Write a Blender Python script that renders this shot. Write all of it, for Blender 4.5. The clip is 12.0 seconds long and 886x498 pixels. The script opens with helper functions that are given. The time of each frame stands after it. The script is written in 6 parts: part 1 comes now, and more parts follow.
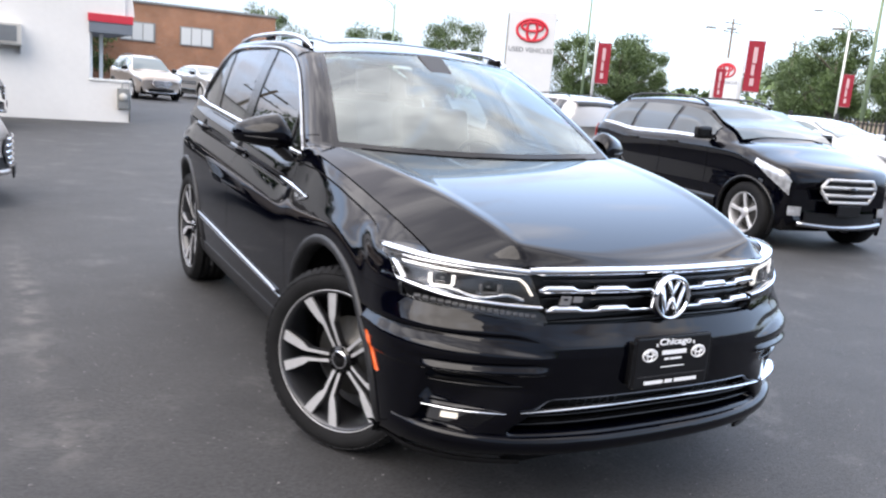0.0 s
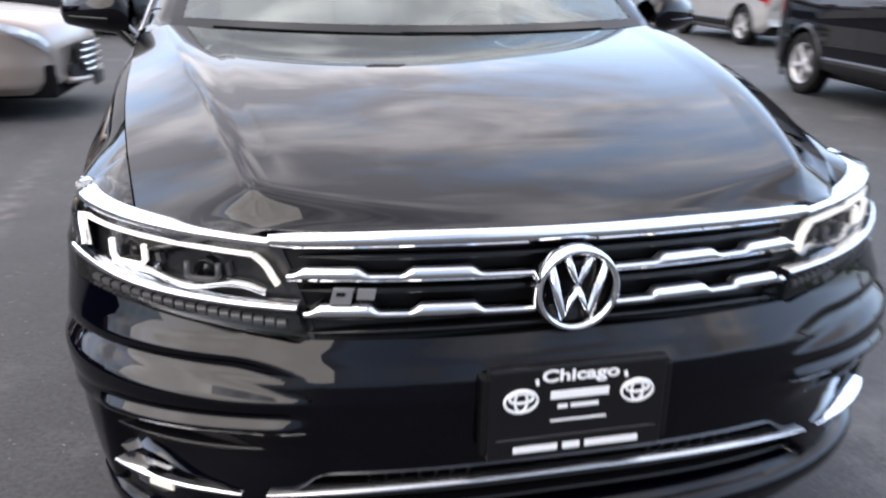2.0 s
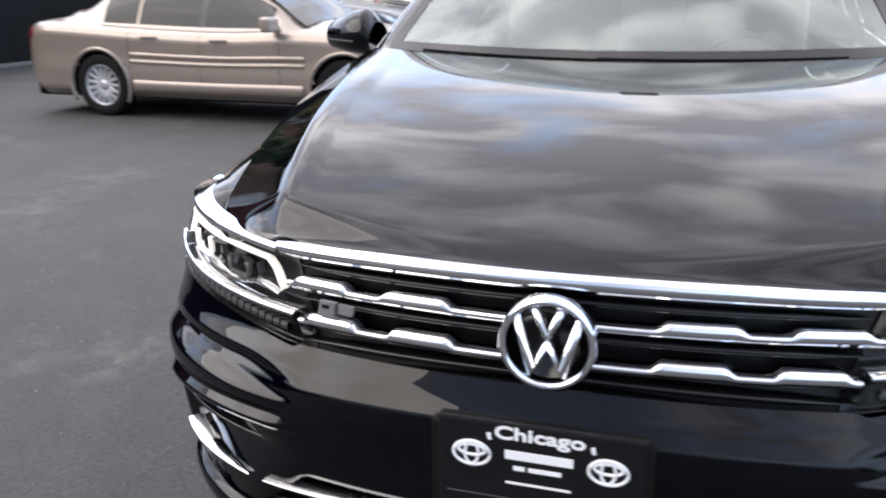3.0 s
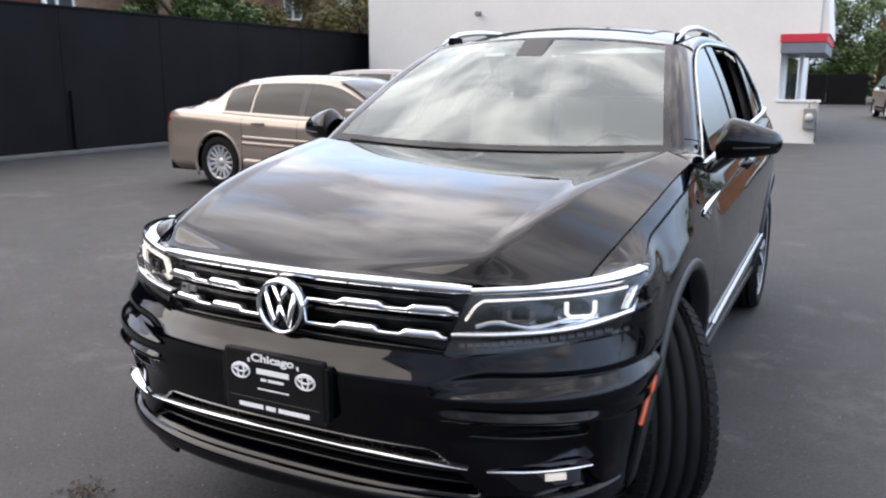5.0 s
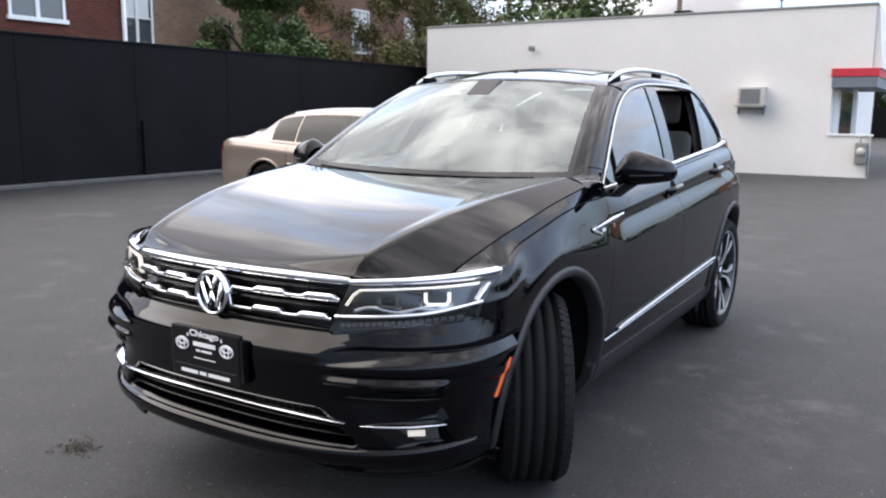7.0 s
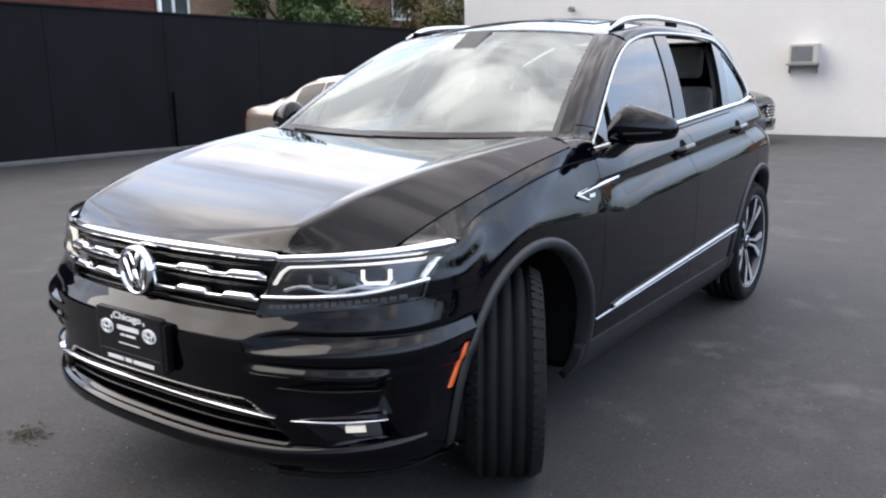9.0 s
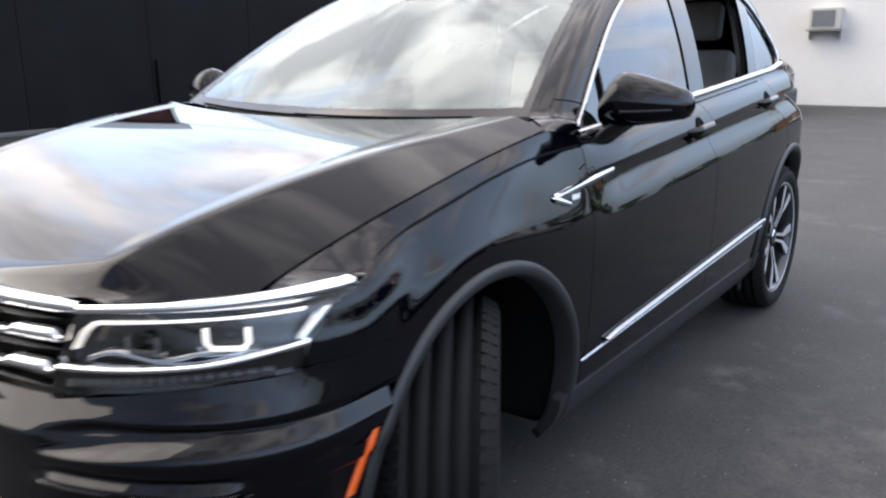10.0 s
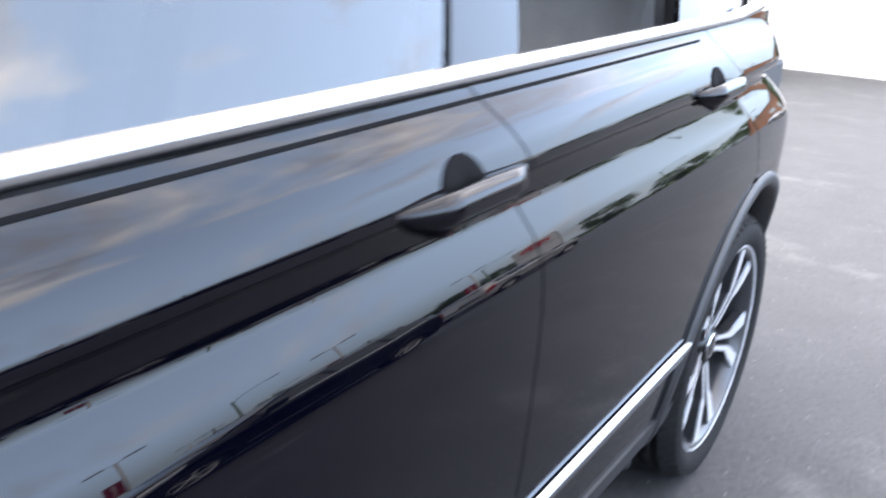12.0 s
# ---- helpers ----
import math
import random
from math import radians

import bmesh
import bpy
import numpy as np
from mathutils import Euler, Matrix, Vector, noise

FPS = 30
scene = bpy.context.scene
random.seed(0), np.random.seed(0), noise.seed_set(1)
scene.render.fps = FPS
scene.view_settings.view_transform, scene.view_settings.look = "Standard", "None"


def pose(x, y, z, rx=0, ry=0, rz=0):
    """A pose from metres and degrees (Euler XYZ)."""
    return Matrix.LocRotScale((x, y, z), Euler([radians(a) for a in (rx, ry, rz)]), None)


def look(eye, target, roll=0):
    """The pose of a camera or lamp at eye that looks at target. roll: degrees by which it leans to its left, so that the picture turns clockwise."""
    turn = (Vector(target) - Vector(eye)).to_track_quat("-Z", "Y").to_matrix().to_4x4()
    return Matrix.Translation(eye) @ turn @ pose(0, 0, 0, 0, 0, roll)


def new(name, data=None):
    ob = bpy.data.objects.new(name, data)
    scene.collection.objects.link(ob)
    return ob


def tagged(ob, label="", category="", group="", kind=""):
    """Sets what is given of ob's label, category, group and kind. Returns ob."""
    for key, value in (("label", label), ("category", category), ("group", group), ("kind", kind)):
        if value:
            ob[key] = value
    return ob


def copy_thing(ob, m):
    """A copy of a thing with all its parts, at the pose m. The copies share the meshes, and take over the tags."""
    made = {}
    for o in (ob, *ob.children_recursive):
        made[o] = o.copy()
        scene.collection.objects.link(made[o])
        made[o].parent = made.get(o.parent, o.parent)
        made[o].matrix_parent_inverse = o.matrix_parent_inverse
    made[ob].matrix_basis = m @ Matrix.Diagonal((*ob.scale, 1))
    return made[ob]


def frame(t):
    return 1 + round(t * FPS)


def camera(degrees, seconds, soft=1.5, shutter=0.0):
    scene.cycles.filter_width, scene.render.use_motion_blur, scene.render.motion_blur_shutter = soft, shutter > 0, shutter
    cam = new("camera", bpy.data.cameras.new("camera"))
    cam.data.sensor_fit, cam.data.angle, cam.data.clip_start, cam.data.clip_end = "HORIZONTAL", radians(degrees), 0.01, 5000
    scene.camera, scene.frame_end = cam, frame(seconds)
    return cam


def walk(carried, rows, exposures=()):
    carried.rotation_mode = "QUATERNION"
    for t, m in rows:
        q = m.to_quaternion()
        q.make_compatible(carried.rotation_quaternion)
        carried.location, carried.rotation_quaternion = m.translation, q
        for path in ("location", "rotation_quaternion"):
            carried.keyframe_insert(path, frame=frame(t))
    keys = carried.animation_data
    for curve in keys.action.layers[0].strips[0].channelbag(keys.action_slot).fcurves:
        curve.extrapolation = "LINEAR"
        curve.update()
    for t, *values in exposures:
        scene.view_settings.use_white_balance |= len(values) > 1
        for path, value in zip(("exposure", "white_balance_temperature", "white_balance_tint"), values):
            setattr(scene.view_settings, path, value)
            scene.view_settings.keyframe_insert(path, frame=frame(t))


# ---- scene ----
cam = camera(57.2, 12.0, 2.1, 0.5)
PATH = [
    (0, (-1.978, -2.885, 1.423), (-1.039, -1.163, 1.032), 4.8),
    (0.5, (-1.669, -2.668, 1.406), (-0.719, -0.969, 0.948), 5.4),
    (1, (-1.311, -2.486, 1.352), (-0.474, -0.749, 0.822), 2.2),
    (1.5, (-0.901, -2.361, 1.344), (-0.288, -0.578, 0.679), 1.5),
    (2, (-0.528, -2.116, 1.309), (-0.09, -0.279, 0.649), 1.0),
    (2.5, (-0.168, -2.017, 1.307), (-0.326, -0.133, 0.654), 0.5),
    (4.5, (1.079, -2.463, 1.374), (0.238, -0.701, 0.94), 0.1),
    (5, (1.338, -2.598, 1.389), (0.461, -0.848, 0.979), 0.2),
    (5.5, (1.628, -2.622, 1.391), (0.637, -0.926, 1.015), -0.4),
    (6, (1.853, -2.721, 1.399), (0.855, -1.025, 1.04), 0.2),
    (6.5, (2.016, -2.849, 1.414), (1.018, -1.148, 1.083), 0.5),
    (7, (2.109, -2.805, 1.413), (1.071, -1.13, 1.075), 0.5),
    (9, (2.187, -2.345, 1.357), (1.053, -0.749, 0.944), -0.7),
    (9.5, (2.018, -2.03, 1.362), (0.878, -0.453, 0.9), -0.0),
    (10, (1.894, -1.546, 1.323), (0.75, 0.022, 0.839), -0.8),
    (10.5, (1.828, -1.046, 1.283), (0.734, 0.519, 0.689), -0.5),
    (11, (1.65, -0.42, 1.252), (0.603, 1.163, 0.621), 0.4),
    (11.5, (1.49, 0.162, 1.256), (0.347, 1.66, 0.587), 2.0),
    (12, (1.346, 0.700, 1.238), (0.307, 2.286, 0.599), 4.2),
]
EXPO = [(0, 0.11, 6900, 14), (2.5, 0.05, 6850, 14), (4.5, -0.18, 7100, 14), (9.5, -0.13, 7100, 14), (10.5, 0.13, 7000, 14), (11.2, 0.70, 6850, 14), (12, 1.40, 6950, 14)]
walk(cam, [(t, look(e, g, r)) for t, e, g, r in PATH], EXPO)

# ---- light ----
SUN_EL, SUN_AZ = radians(43), radians(238)      # azimuth from +Y towards +X
world = bpy.data.worlds.new("sky")
scene.world = world
world.use_nodes = True
wn, wl = world.node_tree.nodes, world.node_tree.links
wn.clear()
w_out = wn.new("ShaderNodeOutputWorld")
w_bg = wn.new("ShaderNodeBackground")
w_sky = wn.new("ShaderNodeTexSky")
w_sky.sky_type, w_sky.sun_disc = "NISHITA", False
w_sky.sun_elevation, w_sky.sun_rotation = SUN_EL, SUN_AZ
w_sky.dust_density = 1.5
w_tc = wn.new("ShaderNodeTexCoord")
w_map = wn.new("ShaderNodeMapping")
w_map.inputs["Scale"].default_value = (1.3, 1.3, 2.0)
w_n1 = wn.new("ShaderNodeTexNoise")
w_n1.inputs["Scale"].default_value, w_n1.inputs["Detail"].default_value = 2.1, 7
w_n1.inputs["Roughness"].default_value, w_n1.inputs["Distortion"].default_value = 0.58, 0.6
w_ramp = wn.new("ShaderNodeValToRGB")
w_ramp.color_ramp.elements[0].position, w_ramp.color_ramp.elements[1].position = 0.40, 0.58
w_mix = wn.new("ShaderNodeMixRGB")
wl.new(w_tc.outputs["Generated"], w_map.inputs["Vector"])
wl.new(w_map.outputs["Vector"], w_n1.inputs["Vector"])
# cloud lies thickest overhead and opens to blue lower down
w_sep, w_cov = wn.new("ShaderNodeSeparateXYZ"), wn.new("ShaderNodeMath")
w_cov.operation = "ADD"
wl.new(w_tc.outputs["Generated"], w_sep.inputs[0])
w_xz = wn.new("ShaderNodeMath")
w_xz.operation = "MULTIPLY_ADD"
w_xz.inputs[1].default_value, w_xz.inputs[2].default_value = 0.36, -0.175
wl.new(w_sep.outputs["Z"], w_xz.inputs[0])
wl.new(w_n1.outputs["Fac"], w_cov.inputs[0])
w_yc = wn.new("ShaderNodeMath")
w_yc.operation = "MULTIPLY_ADD"
w_yc.inputs[1].default_value = 0.045
wl.new(w_sep.outputs["Y"], w_yc.inputs[0])
wl.new(w_xz.outputs[0], w_yc.inputs[2])
w_xc = wn.new("ShaderNodeMath")
w_xc.operation = "MULTIPLY_ADD"
w_xc.inputs[1].default_value = -0.045
wl.new(w_sep.outputs["X"], w_xc.inputs[0])
wl.new(w_yc.outputs[0], w_xc.inputs[2])
wl.new(w_xc.outputs[0], w_cov.inputs[1])
wl.new(w_cov.outputs[0], w_ramp.inputs["Fac"])
wl.new(w_ramp.outputs["Color"], w_mix.inputs["Fac"])
# shaded and sunlit parts of the cloud
w_n2, w_r2 = wn.new("ShaderNodeTexNoise"), wn.new("ShaderNodeValToRGB")
w_n2.inputs["Scale"].default_value, w_n2.inputs["Detail"].default_value, w_n2.inputs["Distortion"].default_value = 3.4, 6, 0.4
w_r2.color_ramp.elements[0].position, w_r2.color_ramp.elements[1].position = 0.42, 0.62
w_r2.color_ramp.elements[0].color, w_r2.color_ramp.elements[1].color = (6.6, 6.9, 7.9, 1), (14.2, 14.6, 15.6, 1)
wl.new(w_map.outputs["Vector"], w_n2.inputs["Vector"])
wl.new(w_n2.outputs["Fac"], w_r2.inputs["Fac"])
wl.new(w_r2.outputs["Color"], w_mix.inputs["Color2"])
w_blue = wn.new("ShaderNodeVectorMath")
w_blue.operation = "SCALE"
w_blue.inputs["Scale"].default_value = 1.2
wl.new(w_sky.outputs["Color"], w_blue.inputs[0])
w_haze = wn.new("ShaderNodeVectorMath")      # thin haze over the blue
w_haze.operation = "ADD"
w_haze.inputs[1].default_value = (5.9, 7.9, 11.2)
wl.new(w_blue.outputs["Vector"], w_haze.inputs[0])
wl.new(w_haze.outputs["Vector"], w_mix.inputs["Color1"])
# the cloud is thinnest and brightest high up on the sunny side
w_dot = wn.new("ShaderNodeVectorMath")
w_dot.operation = "DOT_PRODUCT"
w_dot.inputs[1].default_value = (-0.50, 0.46, 0.73)
wl.new(w_tc.outputs["Generated"], w_dot.inputs[0])
w_pos = wn.new("ShaderNodeMath")
w_pos.operation = "MAXIMUM"
w_pos.inputs[1].default_value = 0.0
wl.new(w_dot.outputs["Value"], w_pos.inputs[0])
w_pow = wn.new("ShaderNodeMath")
w_pow.operation = "POWER"
w_pow.inputs[1].default_value = 2.0
wl.new(w_pos.outputs[0], w_pow.inputs[0])
w_gain = wn.new("ShaderNodeMath")
w_gain.operation = "MULTIPLY_ADD"
w_gain.inputs[1].default_value = 1.95
wl.new(w_pow.outputs[0], w_gain.inputs[0])
w_north = wn.new("ShaderNodeMapRange")      # deeper, clearer sky to the south
w_north.inputs["From Min"].default_value, w_north.inputs["From Max"].default_value = -0.7, 0.7
w_north.inputs["To Min"].default_value, w_north.inputs["To Max"].default_value = 0.50, 1.0
wl.new(w_sep.outputs["Y"], w_north.inputs["Value"])
w_east = wn.new("ShaderNodeMath")           # bright open sky over the street
w_east.operation = "MAXIMUM"
w_east.inputs[1].default_value = 0.0
wl.new(w_sep.outputs["X"], w_east.inputs[0])
w_base = wn.new("ShaderNodeMath")
w_base.operation = "MULTIPLY_ADD"
w_base.inputs[1].default_value = 1.65
wl.new(w_east.outputs[0], w_base.inputs[0])
wl.new(w_north.outputs["Result"], w_base.inputs[2])
wl.new(w_base.outputs[0], w_gain.inputs[2])
w_low = wn.new("ShaderNodeMapRange")        # hazy horizon
w_low.inputs["From Min"].default_value, w_low.inputs["From Max"].default_value = 0.08, 0.25
w_low.inputs["To Min"].default_value, w_low.inputs["To Max"].default_value = 0.40, 1.0
wl.new(w_sep.outputs["Z"], w_low.inputs["Value"])
w_all = wn.new("ShaderNodeMath")
w_all.operation = "MULTIPLY"
wl.new(w_gain.outputs[0], w_all.inputs[0])
wl.new(w_low.outputs["Result"], w_all.inputs[1])
w_scale = wn.new("ShaderNodeVectorMath")
w_scale.operation = "SCALE"
wl.new(w_mix.outputs["Color"], w_scale.inputs[0])
wl.new(w_all.outputs[0], w_scale.inputs["Scale"])
wl.new(w_scale.outputs["Vector"], w_bg.inputs["Color"])
w_bg.inputs["Strength"].default_value = 0.128
wl.new(w_bg.outputs["Background"], w_out.inputs["Surface"])

sun = new("sun", bpy.data.lights.new("sun", "SUN"))
sun.data.energy, sun.data.angle, sun.data.color = 3.4, radians(58), (1.0, 0.97, 0.92)
sun.matrix_world = look((60 * math.sin(SUN_AZ) * math.cos(SUN_EL), 60 * math.cos(SUN_AZ) * math.cos(SUN_EL), 60 * math.sin(SUN_EL)), (0, 0, 0))

# ---- materials ----
def mat(name, color, rough=0.5, metal=0.0, coat=0.0, var=0.0, scale=6.0, bump=0.0, bump_scale=80.0, emit=0.0, spec=0.5):
    m = bpy.data.materials.new(name)
    m.use_nodes = True
    n, l = m.node_tree.nodes, m.node_tree.links
    b = n["Principled BSDF"]
    b.inputs["Base Color"].default_value = (*color, 1)
    b.inputs["Roughness"].default_value, b.inputs["Metallic"].default_value = rough, metal
    b.inputs["Coat Weight"].default_value, b.inputs["Coat Roughness"].default_value, b.inputs["Coat IOR"].default_value = coat, 0.02, 1.37
    b.inputs["Specular IOR Level"].default_value = spec
    if emit:
        b.inputs["Emission Color"].default_value, b.inputs["Emission Strength"].default_value = (*color, 1), emit
    if var or bump:
        tc = n.new("ShaderNodeTexCoord")
    if var:
        nz = n.new("ShaderNodeTexNoise")
        nz.inputs["Scale"].default_value, nz.inputs["Detail"].default_value = scale, 8
        l.new(tc.outputs["Object"], nz.inputs["Vector"])
        nf = n.new("ShaderNodeTexNoise")
        nf.inputs["Scale"].default_value, nf.inputs["Detail"].default_value = scale * 14, 4
        l.new(tc.outputs["Object"], nf.inputs["Vector"])
        add = n.new("ShaderNodeMath")
        add.operation = "MULTIPLY_ADD"
        add.inputs[1].default_value = 0.45
        l.new(nf.outputs["Fac"], add.inputs[0])
        l.new(nz.outputs["Fac"], add.inputs[2])
        rp = n.new("ShaderNodeMapRange")
        rp.inputs["From Min"].default_value, rp.inputs["From Max"].default_value = 0.45, 1.0
        rp.inputs["To Min"].default_value, rp.inputs["To Max"].default_value = 1 - var, 1 + var
        l.new(add.outputs[0], rp.inputs["Value"])
        mx = n.new("ShaderNodeVectorMath")
        mx.operation = "SCALE"
        mx.inputs[0].default_value = color
        l.new(rp.outputs["Result"], mx.inputs["Scale"])
        l.new(mx.outputs["Vector"], b.inputs["Base Color"])
    if bump:
        nb = n.new("ShaderNodeTexNoise")
        nb.inputs["Scale"].default_value, nb.inputs["Detail"].default_value = bump_scale, 5
        l.new(tc.outputs["Object"], nb.inputs["Vector"])
        bp = n.new("ShaderNodeBump")
        bp.inputs["Strength"].default_value, bp.inputs["Distance"].default_value = bump, 0.01
        l.new(nb.outputs["Fac"], bp.inputs["Height"])
        l.new(bp.outputs["Normal"], b.inputs["Normal"])
    return m


def glass(name, tint, extra=1.0, sheen=(1, 1, 1)):
    m = bpy.data.materials.new(name)
    m.use_nodes = True
    n, l = m.node_tree.nodes, m.node_tree.links
    n.clear()
    out, mx = n.new("ShaderNodeOutputMaterial"), n.new("ShaderNodeMixShader")
    tr, gl, fr = n.new("ShaderNodeBsdfTransparent"), n.new("ShaderNodeBsdfGlossy"), n.new("ShaderNodeFresnel")
    tr.inputs["Color"].default_value = (*tint, 1)
    gl.inputs["Color"].default_value = (*sheen, 1)
    gl.inputs["Roughness"].default_value = 0.01
    fr.inputs["IOR"].default_value = extra
    l.new(fr.outputs["Fac"], mx.inputs["Fac"])
    l.new(tr.outputs["BSDF"], mx.inputs[1])
    l.new(gl.outputs["BSDF"], mx.inputs[2])
    l.new(mx.outputs["Shader"], out.inputs["Surface"])
    return m


def brick_mat(name, c1, c2, mortar, scale=1.0):
    m = mat(name, c1, 0.9, spec=0.12)
    n, l = m.node_tree.nodes, m.node_tree.links
    b = n["Principled BSDF"]
    tc, br = n.new("ShaderNodeTexCoord"), n.new("ShaderNodeTexBrick")
    sep, cmb, ad = n.new("ShaderNodeSeparateXYZ"), n.new("ShaderNodeCombineXYZ"), n.new("ShaderNodeMath")
    l.new(tc.outputs["Object"], sep.inputs["Vector"])
    l.new(sep.outputs["X"], ad.inputs[0])
    l.new(sep.outputs["Y"], ad.inputs[1])
    l.new(ad.outputs[0], cmb.inputs["X"])
    l.new(sep.outputs["Z"], cmb.inputs["Y"])
    l.new(cmb.outputs["Vector"], br.inputs["Vector"])
    br.inputs["Color1"].default_value, br.inputs["Color2"].default_value = (*c1, 1), (*c2, 1)
    br.inputs["Mortar"].default_value = (*mortar, 1)
    br.inputs["Scale"].default_value = scale
    br.inputs["Brick Width"].default_value, br.inputs["Row Height"].default_value = 0.21, 0.075
    br.inputs["Mortar Size"].default_value = 0.008
    nz, mix = n.new("ShaderNodeTexNoise"), n.new("ShaderNodeMixRGB")
    nz.inputs["Scale"].default_value, nz.inputs["Detail"].default_value = 0.8, 8
    l.new(tc.outputs["Object"], nz.inputs["Vector"])
    mix.blend_type, mix.inputs["Fac"].default_value = "OVERLAY", 0.45
    l.new(br.outputs["Color"], mix.inputs["Color1"])
    l.new(nz.outputs["Fac"], mix.inputs["Color2"])
    l.new(mix.outputs["Color"], b.inputs["Base Color"])
    bp = n.new("ShaderNodeBump")
    bp.inputs["Strength"].default_value, bp.inputs["Distance"].default_value, bp.invert = 0.6, 0.01, True
    l.new(br.outputs["Fac"], bp.inputs["Height"])
    l.new(bp.outputs["Normal"], b.inputs["Normal"])
    return m


def leaf_mat(name, dark, light):
    m = mat(name, dark, 0.55)
    n, l = m.node_tree.nodes, m.node_tree.links
    b = n["Principled BSDF"]
    geo, rp = n.new("ShaderNodeNewGeometry"), n.new("ShaderNodeValToRGB")
    rp.color_ramp.elements[0].color, rp.color_ramp.elements[1].color = (*dark, 1), (*light, 1)
    l.new(geo.outputs["Random Per Island"], rp.inputs["Fac"])
    l.new(rp.outputs["Color"], b.inputs["Base Color"])
    return m


PAINT = mat("black_metallic_paint", (0.0004, 0.0005, 0.0018), 0.35, 0.0, 1.0, spec=0.0)
GLOSS = mat("gloss_black_plastic", (0.004, 0.004, 0.0045), 0.12, spec=0.4)
PLASTIC = mat("black_grained_plastic", (0.011, 0.0115, 0.013), 0.5, var=0.2, scale=30, bump=0.15, bump_scale=600)
DARK = mat("shadow_black_plastic", (0.004, 0.004, 0.0045), 0.9, spec=0.1)
MESHBLK = mat("grille_black", (0.003, 0.003, 0.0035), 0.4, spec=0.3)
CHROME = mat("chrome", (0.80, 0.81, 0.84), 0.08, 1.0)
SATIN = mat("satin_aluminium", (0.62, 0.63, 0.65), 0.22, 1.0)
FRAMEM = mat("brushed_frame_trim", (0.46, 0.47, 0.49), 0.25, 1.0)
BADGE = mat("pale_badge_metal", (0.24, 0.24, 0.25), 0.4, 0.5)
STRIP = mat("grey_satin_trim", (0.34, 0.35, 0.37), 0.26, 1.0)
RIMF = mat("machined_rim", (0.48, 0.48, 0.49), 0.36, 0.35, var=0.06, scale=40)
RIMD = mat("dark_grey_rim_paint", (0.035, 0.036, 0.04), 0.3, 0.3, 0.6)
RUBBER = mat("tyre_rubber", (0.0095, 0.0095, 0.010), 0.78, spec=0.15, var=0.25, scale=18, bump=0.2, bump_scale=250)
DISC = mat("brake_disc_steel", (0.10, 0.098, 0.095), 0.5, 0.9, var=0.2, scale=30)
GLASS = glass("windscreen_glass", (0.62, 0.74, 0.70), 2.16, (0.93, 1.0, 0.975))
SIDEGLASS = glass("tinted_side_glass", (0.08, 0.10, 0.11), 1.66)
LENS = glass("clear_lamp_lens", (0.93, 0.94, 0.95), 1.4)
LED = mat("lit_white_led", (1.0, 0.98, 0.95), 0.3, emit=0.75)
LEDW = mat("lit_warm_led", (1.0, 0.95, 0.86), 0.3, emit=0.6, var=0.35, scale=45)
REFLECTOR = mat("lamp_reflector", (0.75, 0.76, 0.78), 0.12, 1.0)
LAMPBACK = mat("dark_lamp_bowl", (0.055, 0.056, 0.06), 0.22, 0.7, var=0.3, scale=25)
SMOKE = mat("smoked_lens", (0.020, 0.020, 0.022), 0.3, spec=0.25)
LAMPGREY = mat("lamp_grey_housing", (0.07, 0.07, 0.075), 0.25)
AMBER = mat("amber_marker", (0.78, 0.11, 0.012), 0.25, coat=0.6)
REDLENS = mat("red_tail_lens", (0.30, 0.008, 0.010), 0.15, coat=0.8)
WHITEINK = mat("white_print", (0.75, 0.75, 0.76), 0.5)
PLATEBLK = mat("plate_black", (0.006, 0.006, 0.007), 0.3, spec=0.3)
SEAT = mat("grey_seat_cloth", (0.34, 0.33, 0.32), 0.85, var=0.12, scale=12, bump=0.2, bump_scale=300)
TRIM = mat("dark_cabin_trim", (0.03, 0.03, 0.032), 0.6)
HEADLINER = mat("pale_headliner", (0.45, 0.44, 0.42), 0.9)

# ---- mesh helpers ----
def empty(name, m=None):
    e = new(name)
    if m is not None:
        e.matrix_world = m
    return e


def part(name, bm, material, parent=None, label="", smooth=True):
    me = bpy.data.meshes.new(name)
    bm.to_mesh(me)
    bm.free()
    for mm in (material if isinstance(material, (list, tuple)) else [material]):
        me.materials.append(mm)
    if not smooth:
        me.shade_flat()
    ob = new(name, me)
    if parent is not None:
        ob.parent = parent
    if label:
        ob["label"] = label
    return ob


